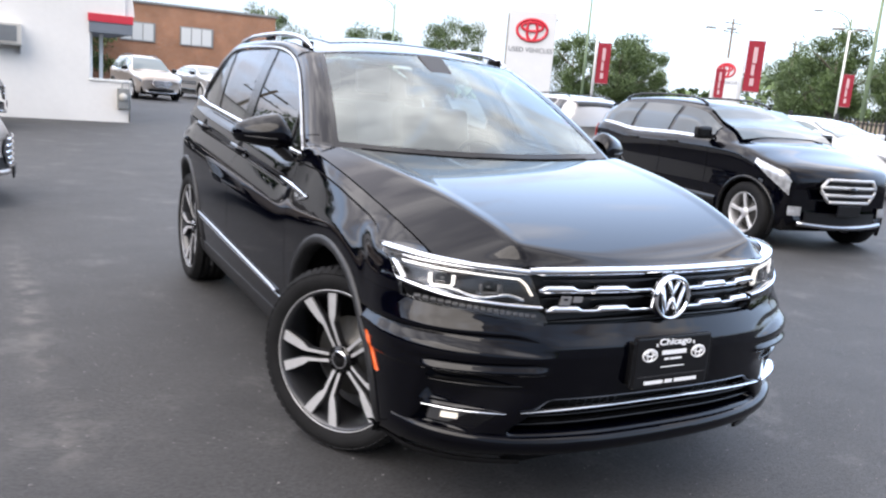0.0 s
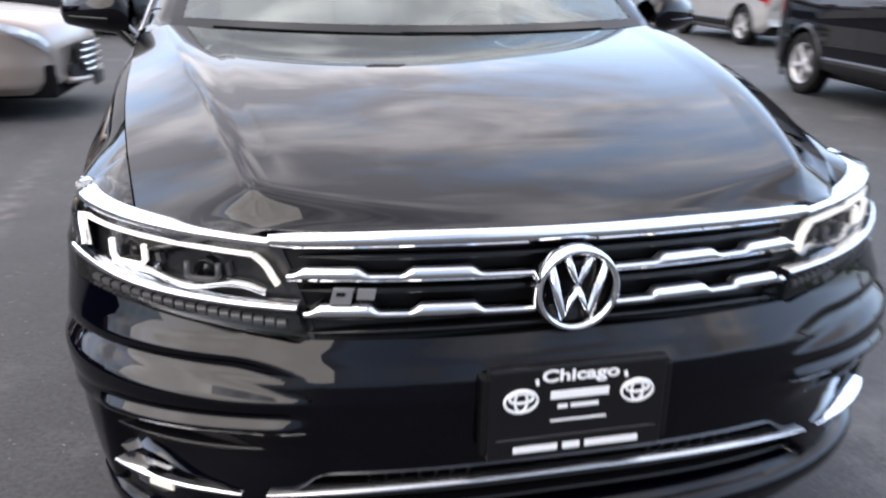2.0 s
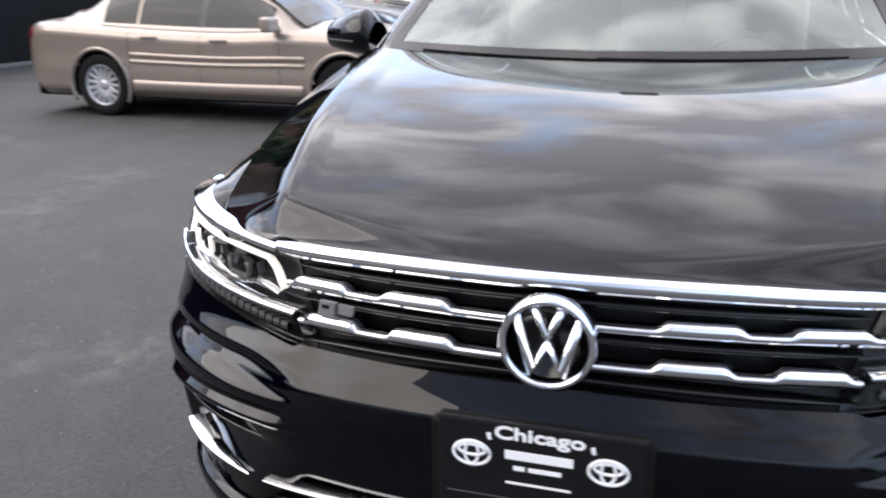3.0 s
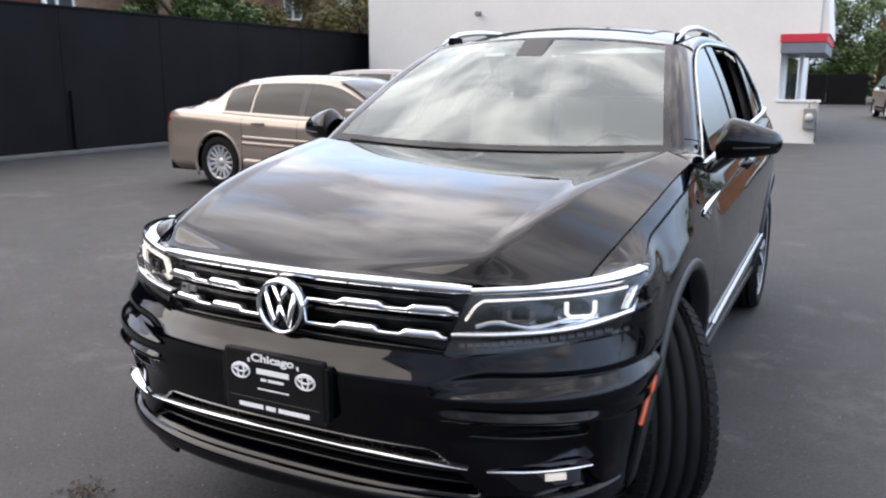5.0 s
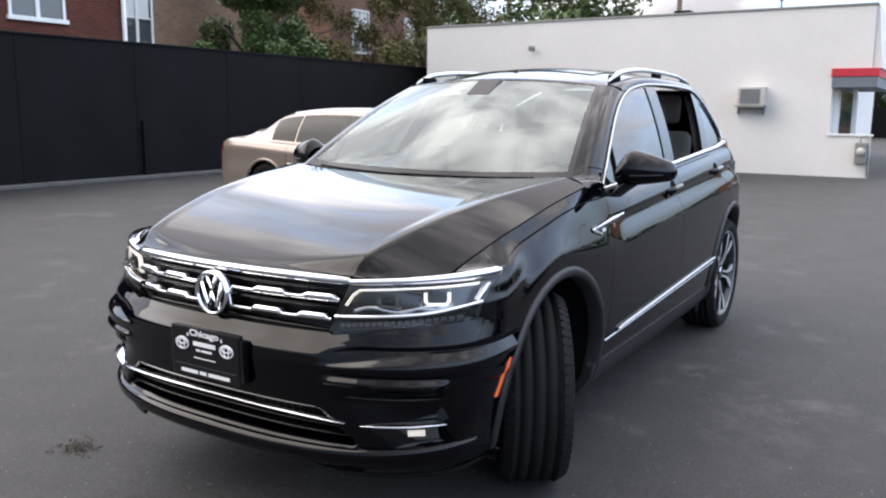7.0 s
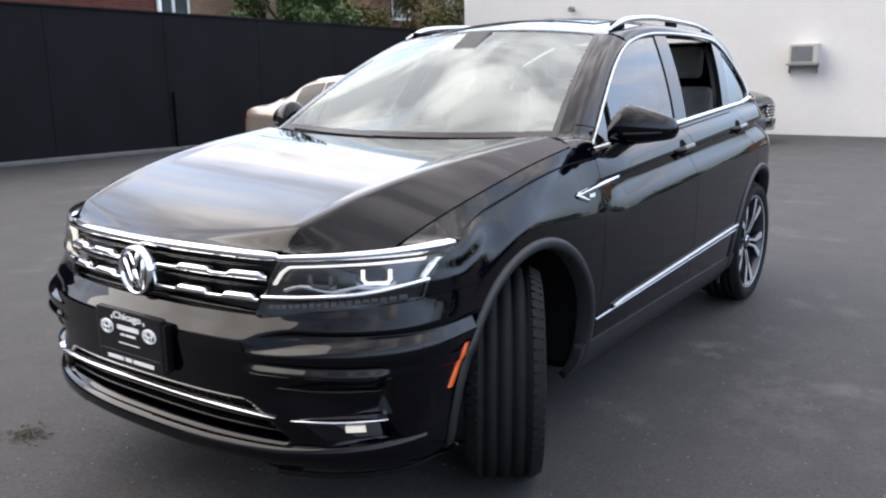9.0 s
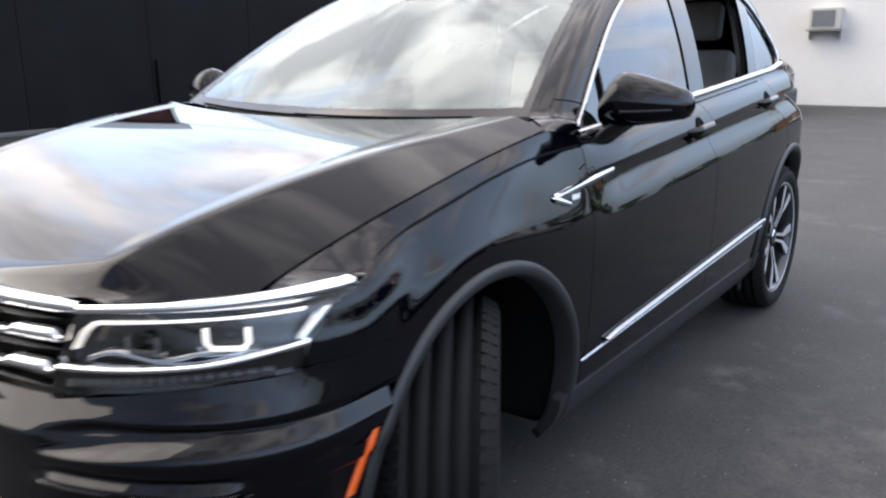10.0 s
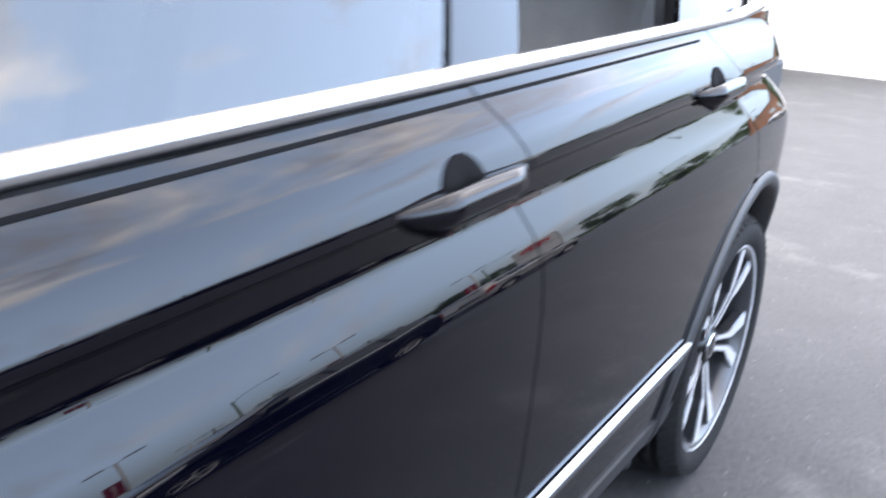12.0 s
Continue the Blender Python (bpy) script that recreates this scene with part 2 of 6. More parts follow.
def grid_bm(rows, out=None, flange=0.0, bm=None, slot=0, closed=False):
    """A sheet through rows of points; its edge turned in by flange; out: a way that its outside looks."""
    bm = bm or bmesh.new()
    P = np.array(rows, float)
    nu, nv = P.shape[:2]
    a, b = P[1:, :-1] - P[:-1, :-1], P[:-1, 1:] - P[:-1, :-1]
    nm = np.cross(a, b)
    mean = nm.sum((0, 1))
    flip = out is not None and np.dot(mean, out) < 0
    V = [[bm.verts.new(P[i, j]) for j in range(nv)] for i in range(nu)]
    ring = [(i, 0) for i in range(nu)] + [(nu - 1, j) for j in range(1, nv)] + [(i, nv - 1) for i in range(nu - 2, -1, -1)] + [(0, j) for j in range(nv - 2, 0, -1)]
    for i in range(nu - (0 if closed else 1)):
        k = (i + 1) % nu
        for j in range(nv - 1):
            q = [V[i][j], V[k][j], V[k][j + 1], V[i][j + 1]]
            if flip:
                q.reverse()
            try:
                f = bm.faces.new(q)
                f.smooth, f.material_index = True, slot
            except ValueError:
                pass
    if flange:
        N = np.zeros_like(P)
        s = -1 if flip else 1
        N[:-1, :-1] += nm
        N[1:, :-1] += nm
        N[:-1, 1:] += nm
        N[1:, 1:] += nm
        N = s * N / np.maximum(np.linalg.norm(N, axis=2, keepdims=True), 1e-9)
        low = [bm.verts.new(P[i, j] - N[i, j] * flange) for i, j in ring]
        for k in range(len(ring)):
            i0, j0 = ring[k]
            i1, j1 = ring[(k + 1) % len(ring)]
            q = [V[i1][j1], V[i0][j0], low[k], low[(k + 1) % len(ring)]]
            if flip:
                q.reverse()
            try:
                f = bm.faces.new(q)
                f.smooth, f.material_index = True, slot
                e = bm.edges.get((V[i1][j1], V[i0][j0]))
                if e:
                    e.smooth = False
            except ValueError:
                pass
    return bm


def box_bm(x0, x1, y0, y1, z0, z1, bevel=0.0, bm=None, m=None, slot=0, seg=2):
    new_bm = bmesh.new()
    bmesh.ops.create_cube(new_bm, size=1.0)
    for v in new_bm.verts:
        v.co = Vector((lerp(x0, x1, v.co.x + .5), lerp(y0, y1, v.co.y + .5), lerp(z0, z1, v.co.z + .5)))
    if bevel:
        bmesh.ops.bevel(new_bm, geom=new_bm.edges[:], offset=bevel, segments=seg, affect="EDGES", profile=0.6)
    if m is not None:
        new_bm.transform(m)
    for f in new_bm.faces:
        f.material_index = slot
        f.smooth = False
    return join_bm(bm, new_bm)


def join_bm(bm, other):
    if bm is None:
        return other
    vs = [bm.verts.new(v.co) for v in other.verts]
    other.verts.index_update()
    for f in other.faces:
        g = bm.faces.new([vs[v.index] for v in f.verts])
        g.material_index, g.smooth = f.material_index, f.smooth
    other.free()
    return bm


def lathe_bm(profile, n=48, axis="x", bm=None, m=None, slot=0):
    """Profile of (along the axis, radius), turned about the axis."""
    b2 = bmesh.new()
    V = []
    for i in range(n):
        c, s = math.cos(2 * math.pi * i / n), math.sin(2 * math.pi * i / n)
        V.append([b2.verts.new({"x": (a, r * c, r * s), "y": (r * c, a, r * s), "z": (r * c, r * s, a)}[axis]) for a, r in profile])
    for i in range(n):
        k = (i + 1) % n
        for j in range(len(profile) - 1):
            f = b2.faces.new((V[i][j], V[k][j], V[k][j + 1], V[i][j + 1]))
            f.smooth, f.material_index = True, slot
    bmesh.ops.remove_doubles(b2, verts=b2.verts, dist=1e-5)
    bmesh.ops.recalc_face_normals(b2, faces=b2.faces)
    if m is not None:
        b2.transform(m)
    return join_bm(bm, b2)


def tube_bm(points, r, n=8, bm=None, flat=1.0, slot=0, taper=None, up=(0, 0, 1)):
    """A round or flattened bar along points."""
    b2 = bm or bmesh.new()
    pts = [Vector(p) for p in points]
    rings = []
    for i, p in enumerate(pts):
        d = (pts[min(i + 1, len(pts) - 1)] - pts[max(i - 1, 0)]).normalized()
        side = d.cross(Vector(up))
        side = side.normalized() if side.length > 1e-4 else d.orthogonal().normalized()
        top = side.cross(d)
        rr = r * (taper[i] if taper else 1)
        rings.append([b2.verts.new(p + side * (rr * flat * math.cos(2 * math.pi * k / n)) + top * (rr * math.sin(2 * math.pi * k / n))) for k in range(n)])
    for a, b in zip(rings, rings[1:]):
        for k in range(n):
            f = b2.faces.new((a[k], a[(k + 1) % n], b[(k + 1) % n], b[k]))
            f.smooth, f.material_index = True, slot
    for ring, rev in ((rings[0], False), (rings[-1], True)):
        f = b2.faces.new(ring[::-1] if not rev else ring)
        f.material_index = slot
    bmesh.ops.recalc_face_normals(b2, faces=b2.faces)
    return b2


def prism_bm(outline, depth, bm=None, m=None, slot=0, side_slot=None, bevel=0.0):
    """A flat outline of (x, z) given depth along +y; the front looks to -y."""
    b2 = bmesh.new()
    a = [b2.verts.new((x, 0, z)) for x, z in outline]
    b = [b2.verts.new((x, depth, z)) for x, z in outline]
    f = b2.faces.new(a)
    g = b2.faces.new(b[::-1])
    f.material_index = g.material_index = slot
    for i in range(len(a)):
        k = (i + 1) % len(a)
        h = b2.faces.new((a[k], a[i], b[i], b[k]))
        h.material_index = slot if side_slot is None else side_slot
    bmesh.ops.recalc_face_normals(b2, faces=b2.faces)
    if bevel:
        bmesh.ops.bevel(b2, geom=[e for e in b2.edges if all(abs(v.co.y) < 1e-6 for v in e.verts)], offset=bevel, segments=2, affect="EDGES")
    if m is not None:
        b2.transform(m)
    return join_bm(bm, b2)


def smooth_line(pts, n):
    """n points on a smooth curve through pts."""
    P = [np.array(p, float) for p in pts]
    P = [2 * P[0] - P[1]] + P + [2 * P[-1] - P[-2]]
    out = []
    m = len(pts) - 1
    for i in range(n):
        t = i / (n - 1) * m
        k = min(int(t), m - 1)
        f = t - k
        a, b, c, d = P[k:k + 4]
        out.append(.5 * (2 * b + (c - a) * f + (2 * a - 5 * b + 4 * c - d) * f * f + (3 * b - a - 3 * c + d) * f ** 3))
    return out


def lerp(a, b, t):
    return a + (b - a) * t


def sstep(a, b, x):
    t = min(1, max(0, (x - a) / (b - a)))
    return t * t * (3 - 2 * t)


def hermite(xs, ys, x):
    if x <= xs[0]:
        return ys[0] + (x - xs[0]) * (ys[1] - ys[0]) / (xs[1] - xs[0])
    if x >= xs[-1]:
        return ys[-1]
    k = max(i for i in range(len(xs) - 1) if xs[i] <= x)
    def slope(i):
        if i == 0:
            return (ys[1] - ys[0]) / (xs[1] - xs[0])
        if i == len(xs) - 1:
            return (ys[-1] - ys[-2]) / (xs[-1] - xs[-2])
        return (ys[i + 1] - ys[i - 1]) / (xs[i + 1] - xs[i - 1])
    h = xs[k + 1] - xs[k]
    t = (x - xs[k]) / h
    return (ys[k] * (1 + 2 * t) * (1 - t) ** 2 + h * slope(k) * t * (1 - t) ** 2 + ys[k + 1] * t * t * (3 - 2 * t) + h * slope(k + 1) * t * t * (t - 1))


def lin(a, b, n):
    return [lerp(a, b, i / (n - 1)) for i in range(n)]

# ---- ground, as one sheet ----
def asphalt():
    m = mat("worn_asphalt", (0.06, 0.06, 0.063), 0.82)
    n, l = m.node_tree.nodes, m.node_tree.links
    b = n["Principled BSDF"]
    tc = n.new("ShaderNodeTexCoord")
    def noise_node(scale, detail=6, rough=0.55):
        z = n.new("ShaderNodeTexNoise")
        z.inputs["Scale"].default_value, z.inputs["Detail"].default_value, z.inputs["Roughness"].default_value = scale, detail, rough
        l.new(tc.outputs["Object"], z.inputs["Vector"])
        return z
    big, mid, fine = noise_node(0.22, 5), noise_node(2.2, 8, 0.65), noise_node(70, 6, 0.78)
    r1 = n.new("ShaderNodeValToRGB")
    r1.color_ramp.elements[0].position, r1.color_ramp.elements[1].position = 0.30, 0.72
    r1.color_ramp.elements[0].color, r1.color_ramp.elements[1].color = (0.0175, 0.0170, 0.0173, 1), (0.0330, 0.0320, 0.0321, 1)
    l.new(big.outputs["Fac"], r1.inputs["Fac"])
    r2 = n.new("ShaderNodeMapRange")
    r2.inputs["From Min"].default_value, r2.inputs["From Max"].default_value = 0.3, 0.75
    r2.inputs["To Min"].default_value, r2.inputs["To Max"].default_value = 0.74, 1.30
    l.new(mid.outputs["Fac"], r2.inputs["Value"])
    r3 = n.new("ShaderNodeMapRange")
    r3.inputs["From Min"].default_value, r3.inputs["From Max"].default_value = 0.3, 0.7
    r3.inputs["To Min"].default_value, r3.inputs["To Max"].default_value = 0.25, 1.95
    l.new(fine.outputs["Fac"], r3.inputs["Value"])
    mu = n.new("ShaderNodeMath")
    mu.operation = "MULTIPLY"
    l.new(r2.outputs["Result"], mu.inputs[0])
    l.new(r3.outputs["Result"], mu.inputs[1])
    sc = n.new("ShaderNodeVectorMath")
    sc.operation = "SCALE"
    l.new(r1.outputs["Color"], sc.inputs[0])
    l.new(mu.outputs[0], sc.inputs["Scale"])
    # pale scuffs and tracks
    scuff = noise_node(1.1, 10, 0.72)
    rs = n.new("ShaderNodeValToRGB")
    rs.color_ramp.elements[0].position, rs.color_ramp.elements[1].position = 0.57, 0.75
    l.new(scuff.outputs["Fac"], rs.inputs["Fac"])
    mx = n.new("ShaderNodeMixRGB")
    mx.inputs["Color2"].default_value = (0.13, 0.125, 0.12, 1)
    ms = n.new("ShaderNodeMath")
    ms.operation = "MULTIPLY"
    ms.inputs[1].default_value = 0.50
    l.new(rs.outputs["Color"], ms.inputs[0])
    l.new(ms.outputs[0], mx.inputs["Fac"])
    l.new(sc.outputs["Vector"], mx.inputs["Color1"])
    # a pale dragged trail beside the car and blotches by its sill
    last = mx.outputs["Color"]
    for cx, cy, hx, hy, turn, amount in ((-1.90, 2.4, .13, 2.6, 2, .75), (-1.75, .35, .30, .5, 20, .5), (.98, 1.62, .20, .34, -20, .8), (1.5, 1.2, .5, .9, 10, .35), (-3.9, 2.2, .5, 1.6, 30, .35)):
        mp, ln, fall, mul, mix = (n.new("ShaderNode" + q) for q in ("Mapping", "VectorMath", "MapRange", "Math", "MixRGB"))
        mp.vector_type = "TEXTURE"
        mp.inputs["Location"].default_value, mp.inputs["Rotation"].default_value, mp.inputs["Scale"].default_value = (cx, cy, 0), (0, 0, radians(turn)), (hx, hy, 1)
        l.new(tc.outputs["Object"], mp.inputs["Vector"])
        ln.operation, mul.operation = "LENGTH", "MULTIPLY"
        l.new(mp.outputs["Vector"], ln.inputs[0])
        fall.inputs["From Min"].default_value, fall.inputs["From Max"].default_value = 1.0, 0.2
        fall.inputs["To Max"].default_value = amount
        l.new(ln.outputs["Value"], fall.inputs["Value"])
        blot = noise_node(7, 8, 0.7)
        br = n.new("ShaderNodeMapRange")
        br.inputs["From Min"].default_value, br.inputs["From Max"].default_value = 0.45, 0.68
        l.new(blot.outputs["Fac"], br.inputs["Value"])
        l.new(fall.outputs["Result"], mul.inputs[0])
        l.new(br.outputs["Result"], mul.inputs[1])
        mix.inputs["Color2"].default_value = (0.115, 0.105, 0.098, 1)
        l.new(mul.outputs[0], mix.inputs["Fac"])
        l.new(last, mix.inputs["Color1"])
        last = mix.outputs["Color"]
    l.new(last, b.inputs["Base Color"])
    rr = n.new("ShaderNodeMapRange")
    rr.inputs["To Min"].default_value, rr.inputs["To Max"].default_value = 0.62, 0.9
    l.new(big.outputs["Fac"], rr.inputs["Value"])
    l.new(rr.outputs["Result"], b.inputs["Roughness"])
    bp = n.new("ShaderNodeBump")
    bp.inputs["Strength"].default_value, bp.inputs["Distance"].default_value = 0.55, 0.006
    l.new(fine.outputs["Fac"], bp.inputs["Height"])
    l.new(bp.outputs["Normal"], b.inputs["Normal"])
    return m


ASPHALT = asphalt()
G = -.026      # level of the asphalt
bm = bmesh.new()
bmesh.ops.create_grid(bm, x_segments=4, y_segments=4, size=900, matrix=Matrix.Translation((0, 0, G)))
tagged(part("ground", bm, ASPHALT), "dark grey worn asphalt of a car lot", "ground", kind="structure")

# ---- the black crossover: its surface ----
# Origin on the ground under the front axle, front towards -y, its left side +x.
YC, WB, WR, ARCH = -0.43, 2.791, 0.352, 0.468


def hood_s(y):
    return min(1.05, max(-.1, (.42 - y) / 1.29))


def crease_x(y):
    """Half width at the hood's sharp shoulder crease."""
    s = hood_s(y)
    return .76 - .214 * s + .037 * s * s - .092 * s ** 3


def hood_z(x, y):
    s, a, xc = hood_s(y), abs(x), crease_x(y)
    d = a - xc
    soft = .5 * (d + math.sqrt(d * d + .00002))
    xi = xc - .018 - .075 * (1 - s)
    ridge = .0025 * sstep(xi - .014, xi + .004, a) * sstep(.95, .75, s)
    drop = .46 + .10 * max(s, 0) + .30 * max(s, 0) ** 3
    return 1.126 - .12 * s - .118 * abs(s) ** 4 + .012 * min(a / xc, 1) ** 2 - .018 * sstep(.25, 1.0, s) + ridge - drop * soft


SEAM = ([-.90, -.62, -.50, -.40, -.30, -.18, -.05, .10, .24, .33, .40], [.70, .742, .762, .778, .791, .804, .813, .819, .825, .830, .833])


def seam_x(y):
    return float(np.interp(y, *SEAM))


def sill_z(y):
    return 1.068 + .060 * (y - .52)


def top_z(y):
    return lerp(hood_z(seam_x(y), y), sill_z(y), sstep(.34, .58, y))


def wing_crease_z(y):
    """Height of the crease that runs back from the headlamp to the foot of the window."""
    return lerp(top_z(y) - .040, sill_z(y) - .018, sstep(-.1, .55, y))


def crease_z(y):
    return min(.980 + .055 * (y - .7) - .010 * (1 - sstep(.45, .85, y)), top_z(y) - .115 + .03 * sstep(.4, .7, y))


def width_k(y):
    return (1 - .012 * max(0, (.5 - y) / .95) ** 2) * (1 - .085 * max(0, (y - 2.3) / 1.4) ** 2 - .60 * max(0, y - 2.95) ** 2)


def side_x(y, z):
    """Half width of the body at length y and height z."""
    zt, w, k = top_z(y), width_k(y), sstep(-.30, .70, y)
    f = sstep(-.36, -.04, y)
    c = crease_z(y)
    hu = .034 - .020 * (1 - sstep(.45, .85, y))
    xt = lerp(seam_x(y) + .0022, .850, sstep(.34, .56, y)) / w
    kc = sstep(.30, .66, y)                  # the undercut starts by the badge
    lo = lerp(lerp(.910, .876, f), lerp(.894, .858, kc), k)
    at = lerp(lerp(.904, .863, f), lerp(.881, .908, kc), k)
    if z <= c - hu:
        x = hermite([.18, .26, .34, .46, .58, c - .27, c - .185, c - .135, c - .09, c - hu], [.800, .862, .884, .903, lerp(.9165, .9145, k), lerp(.919, .9192, k), lerp(lerp(.919, .9185, f), lerp(.9185, .9165, kc), k), lerp(lerp(.918, .914, f), lerp(.9165, .9085, kc), k), lerp(lerp(.915, .899, f), lerp(.909, .8880, kc), k), lo], z)
    elif z <= c:
        x = lerp(lo, at, (z - c + hu) / hu)
    else:
        x = hermite([c, lerp(c, zt, .5), zt - .022, zt], [at, lerp(lerp(.885, .840, f), lerp(.863, .886, kc), k), lerp(lerp(.832, xt + .006, f), lerp(xt + .011, .863, kc), k), xt], z)
    m = sstep(-.40, -.15, y) * (1 - sstep(.45, .80, y))
    if m > 0:                                # the front wing leans in above a flare that follows the arch
        zb = WR + math.sqrt(.53 ** 2 - y * y) if y < 0 else float(np.interp(y, [0, .1, .2, .5, .8], [.882, .874, .862, .842, .835]))
        zg = wing_crease_z(y)
        xg = xt + lerp(.034, .012, sstep(.1, .5, y))
        x2 = hermite([.18, .26, .34, .46, .58, zb - .15, zb - .04, zb, lerp(zb, zg, .33), zg, zt], [.800, .862, .884, .903, .9155, .918, .9185, .9155, lerp(.9155, xg, .30), xg, xt], z)
        x = lerp(x, x2, m)
    return w * x - .62 * max(0, y - 2.70) ** 2 * sstep(.92, 1.18, z)


FY = ([.15, .22, .28, .34, .42, .52, .60, .635, .665, .70, .76, .82, .89, .95], [-.80, -.862, -.905, -.908, -.910, -.918, -.924, -.922, -.902, -.884, -.884, -.882, -.872, -.85])
FP = ([.2, .40, .60, .68, .74, .89], [2.4, 2.65, 2.6, 2.35, 2.1, 2.0])


def front_y(x, z):
    w, yf, p = side_x(YC, min(z, .88)), float(np.interp(z, *FY)), float(np.interp(z, *FP))
    t = min(1, abs(x) / w)
    return YC - (YC - yf) * (1 - t ** p) ** (1 / p)


def fp(x, z, off=0.0):
    """Point of the nose at (x, z), moved out by off."""
    e = .004
    y = front_y(x, z)
    if off:
        sx = (front_y(x + e, z) - front_y(x - e, z)) / (2 * e)
        sz = (front_y(x, z + e) - front_y(x, z - e)) / (2 * e)
        n = Vector((sx, -1, sz)).normalized()
        return Vector((x, y, z)) + n * off
    return Vector((x, y, z))


def body_x(y, z):
    if y >= YC:
        return side_x(y, z)
    w, yf, p = side_x(YC, z), float(np.interp(z, *FY)), float(np.interp(z, *FP))
    return w * max(0, 1 - ((YC - y) / (YC - yf)) ** p) ** (1 / p)


def sp(y, z, off=0.0, side=1):
    """Point of the flank at (y, z), moved out by off."""
    e = .004
    x = body_x(y, z)
    n = Vector((1, -(body_x(y + e, z) - body_x(y - e, z)) / (2 * e), -(body_x(y, z + e) - body_x(y, z - e)) / (2 * e))).normalized()
    q = Vector((x, y, z)) + n * off
    return Vector((q.x * side, q.y, q.z))


def arch_y(z, fore=True):
    d = math.sqrt(max(0.0, ARCH ** 2 - (z - WR) ** 2))
    return -d if fore else d


def nose_q(q, z):
    """Runs round the nose: q 0 the middle, 1 the corner, beyond that along the flank."""
    if q <= 1:
        w, yf, p = side_x(YC, min(z, .88)), float(np.interp(z, *FY)), float(np.interp(z, *FP))
        s, c = math.sin(q * math.pi / 2), math.cos(q * math.pi / 2)
        return Vector((w * s ** (2 / p), YC - (YC - yf) * max(c, 0) ** (2 / p), z))
    y = YC + (q - 1)
    return Vector((side_x(y, z), y, z))


def x_to_q(x, z):
    w, p = side_x(YC, min(z, .88)), float(np.interp(z, *FP))
    return math.asin(min(1, (abs(x) / w) ** (p / 2))) / (math.pi / 2)


def end_q(z):
    return 1 + arch_y(z) - YC if arch_y(z) > YC else x_to_q(body_x(arch_y(z), z), z)


def mirror(rows):
    return [[Vector((-p[0], p[1], p[2])) for p in r] for r in rows]


def both(name, rows, out, material, parent, flange=0.0, label=""):
    """The same sheet on the left and on the right."""
    o = Vector(out)
    a = part(name, grid_bm(rows, o, flange), material, parent, label)
    b = part(name, grid_bm(mirror(rows), Vector((-o.x, o.y, o.z)), flange), material, parent, label)
    return a, b


suv = tagged(empty("crossover"), "glossy black crossover with lit headlamps, rear side window down", "car")

# hood
def hood_rear(u):
    return .25 + .13 * u * u


rows = []
for k in [-c for c in range(54, 0, -1)] + list(range(55)):
    sg, c = (1 if k >= 0 else -1), abs(k)
    def across(y):
        return crease_x(y) * c / 32 if c <= 32 else lerp(crease_x(y), seam_x(y) - .0005, (c - 32) / 22)
    yf = front_y(across(-.80), .882) + .004
    r = []
    for j in range(49):
        y = lerp(yf, hood_rear(across(.3) / .82), (j / 48) ** 1.25)
        x = across(y)
        hz = hood_z(x, y) + .004
        r.append((sg * x, y, lerp(min(hz, .8815), hz, sstep(-.015, .06, y - yf))))
    rows.append(r)
part("hood", grid_bm(rows, (0, 0, 1), .02), PAINT, suv)

# flank panels
def ring_panel(inner, outer, n, side_off=0.0, steps=18):
    rows = []
    def res(poly):
        L = [0]
        for a, b in zip(poly, poly[1:]):
            L.append(L[-1] + math.dist(a, b))
        return [tuple(np.interp(i / (n - 1) * L[-1], L, [p[k] for p in poly]) for k in (0, 1)) for i in range(n)]
    for a, b in zip(res(inner), res(outer)):
        rows.append([sp(lerp(a[0], b[0], t), lerp(a[1], b[1], t), side_off) for t in lin(0, 1, steps)])
    return rows


def arc(cy, r, a0, a1, n=40):
    return [(cy + r * math.cos(radians(a)), WR + r * math.sin(radians(a))) for a in lin(a0, a1, n)]


def door_front(z):
    return .515 + .02 * sstep(.6, 1.05, z)


def lamp_end_y(z):
    return front_y(lerp(.863, .873, (z - .757) / .13), z) + .003


a0 = 180 - math.degrees(math.asin((.757 - WR) / ARCH))
outer = [(lamp_end_y(z), z) for z in lin(.758, .886, 8)] + [(y, top_z(y)) for y in lin(-.40, .532, 24)] + [(door_front(z) - .002, z) for z in lin(1.066, .25, 14)]
both("fender", ring_panel(arc(0, ARCH, a0, -13), outer, 230, steps=26), (1, 0, 0), PAINT, suv, .02)


def door_rows(y0, y1, n=46):
    rows = []
    for i in range(n):
        u = i / (n - 1)
        r = []
        ym = lerp(y0(.9), y1(.9), u)
        c, t = crease_z(ym), sill_z(ym) - .004
        zs = lin(.30, c - .034, 22) + lin(c - .034, c, 4)[1:] + lin(c, t, 10)[1:]
        for z in zs:
            y = lerp(y0(z), y1(z), u)
            r.append(sp(y, z))
        rows.append(r)
    return rows


def b_seam(z):
    return float(np.interp(z, [.3, .5, .75, .92, 1.05, 1.15], [1.60, 1.600, 1.600, 1.605, 1.545, 1.455]))


def rear_seam(z):
    y = float(np.interp(z, [.3, .70, .84, .95, 1.02, 1.11, 1.18], [2.53, 2.60, 2.70, 2.66, 2.57, 2.40, 2.30]))
    return min(y, WB - math.sqrt(max(0, (ARCH + .006) ** 2 - (z - WR) ** 2)) if abs(z - WR) < ARCH else y)


front_doors = both("front_door", door_rows(lambda z: door_front(z) + .0015, lambda z: b_seam(z) - .002), (1, 0, 0), PAINT, suv, .018)
rear_doors = both("rear_door", door_rows(lambda z: b_seam(z) + .002, lambda z: rear_seam(z) - .002), (1, 0, 0), PAINT, suv, .018)
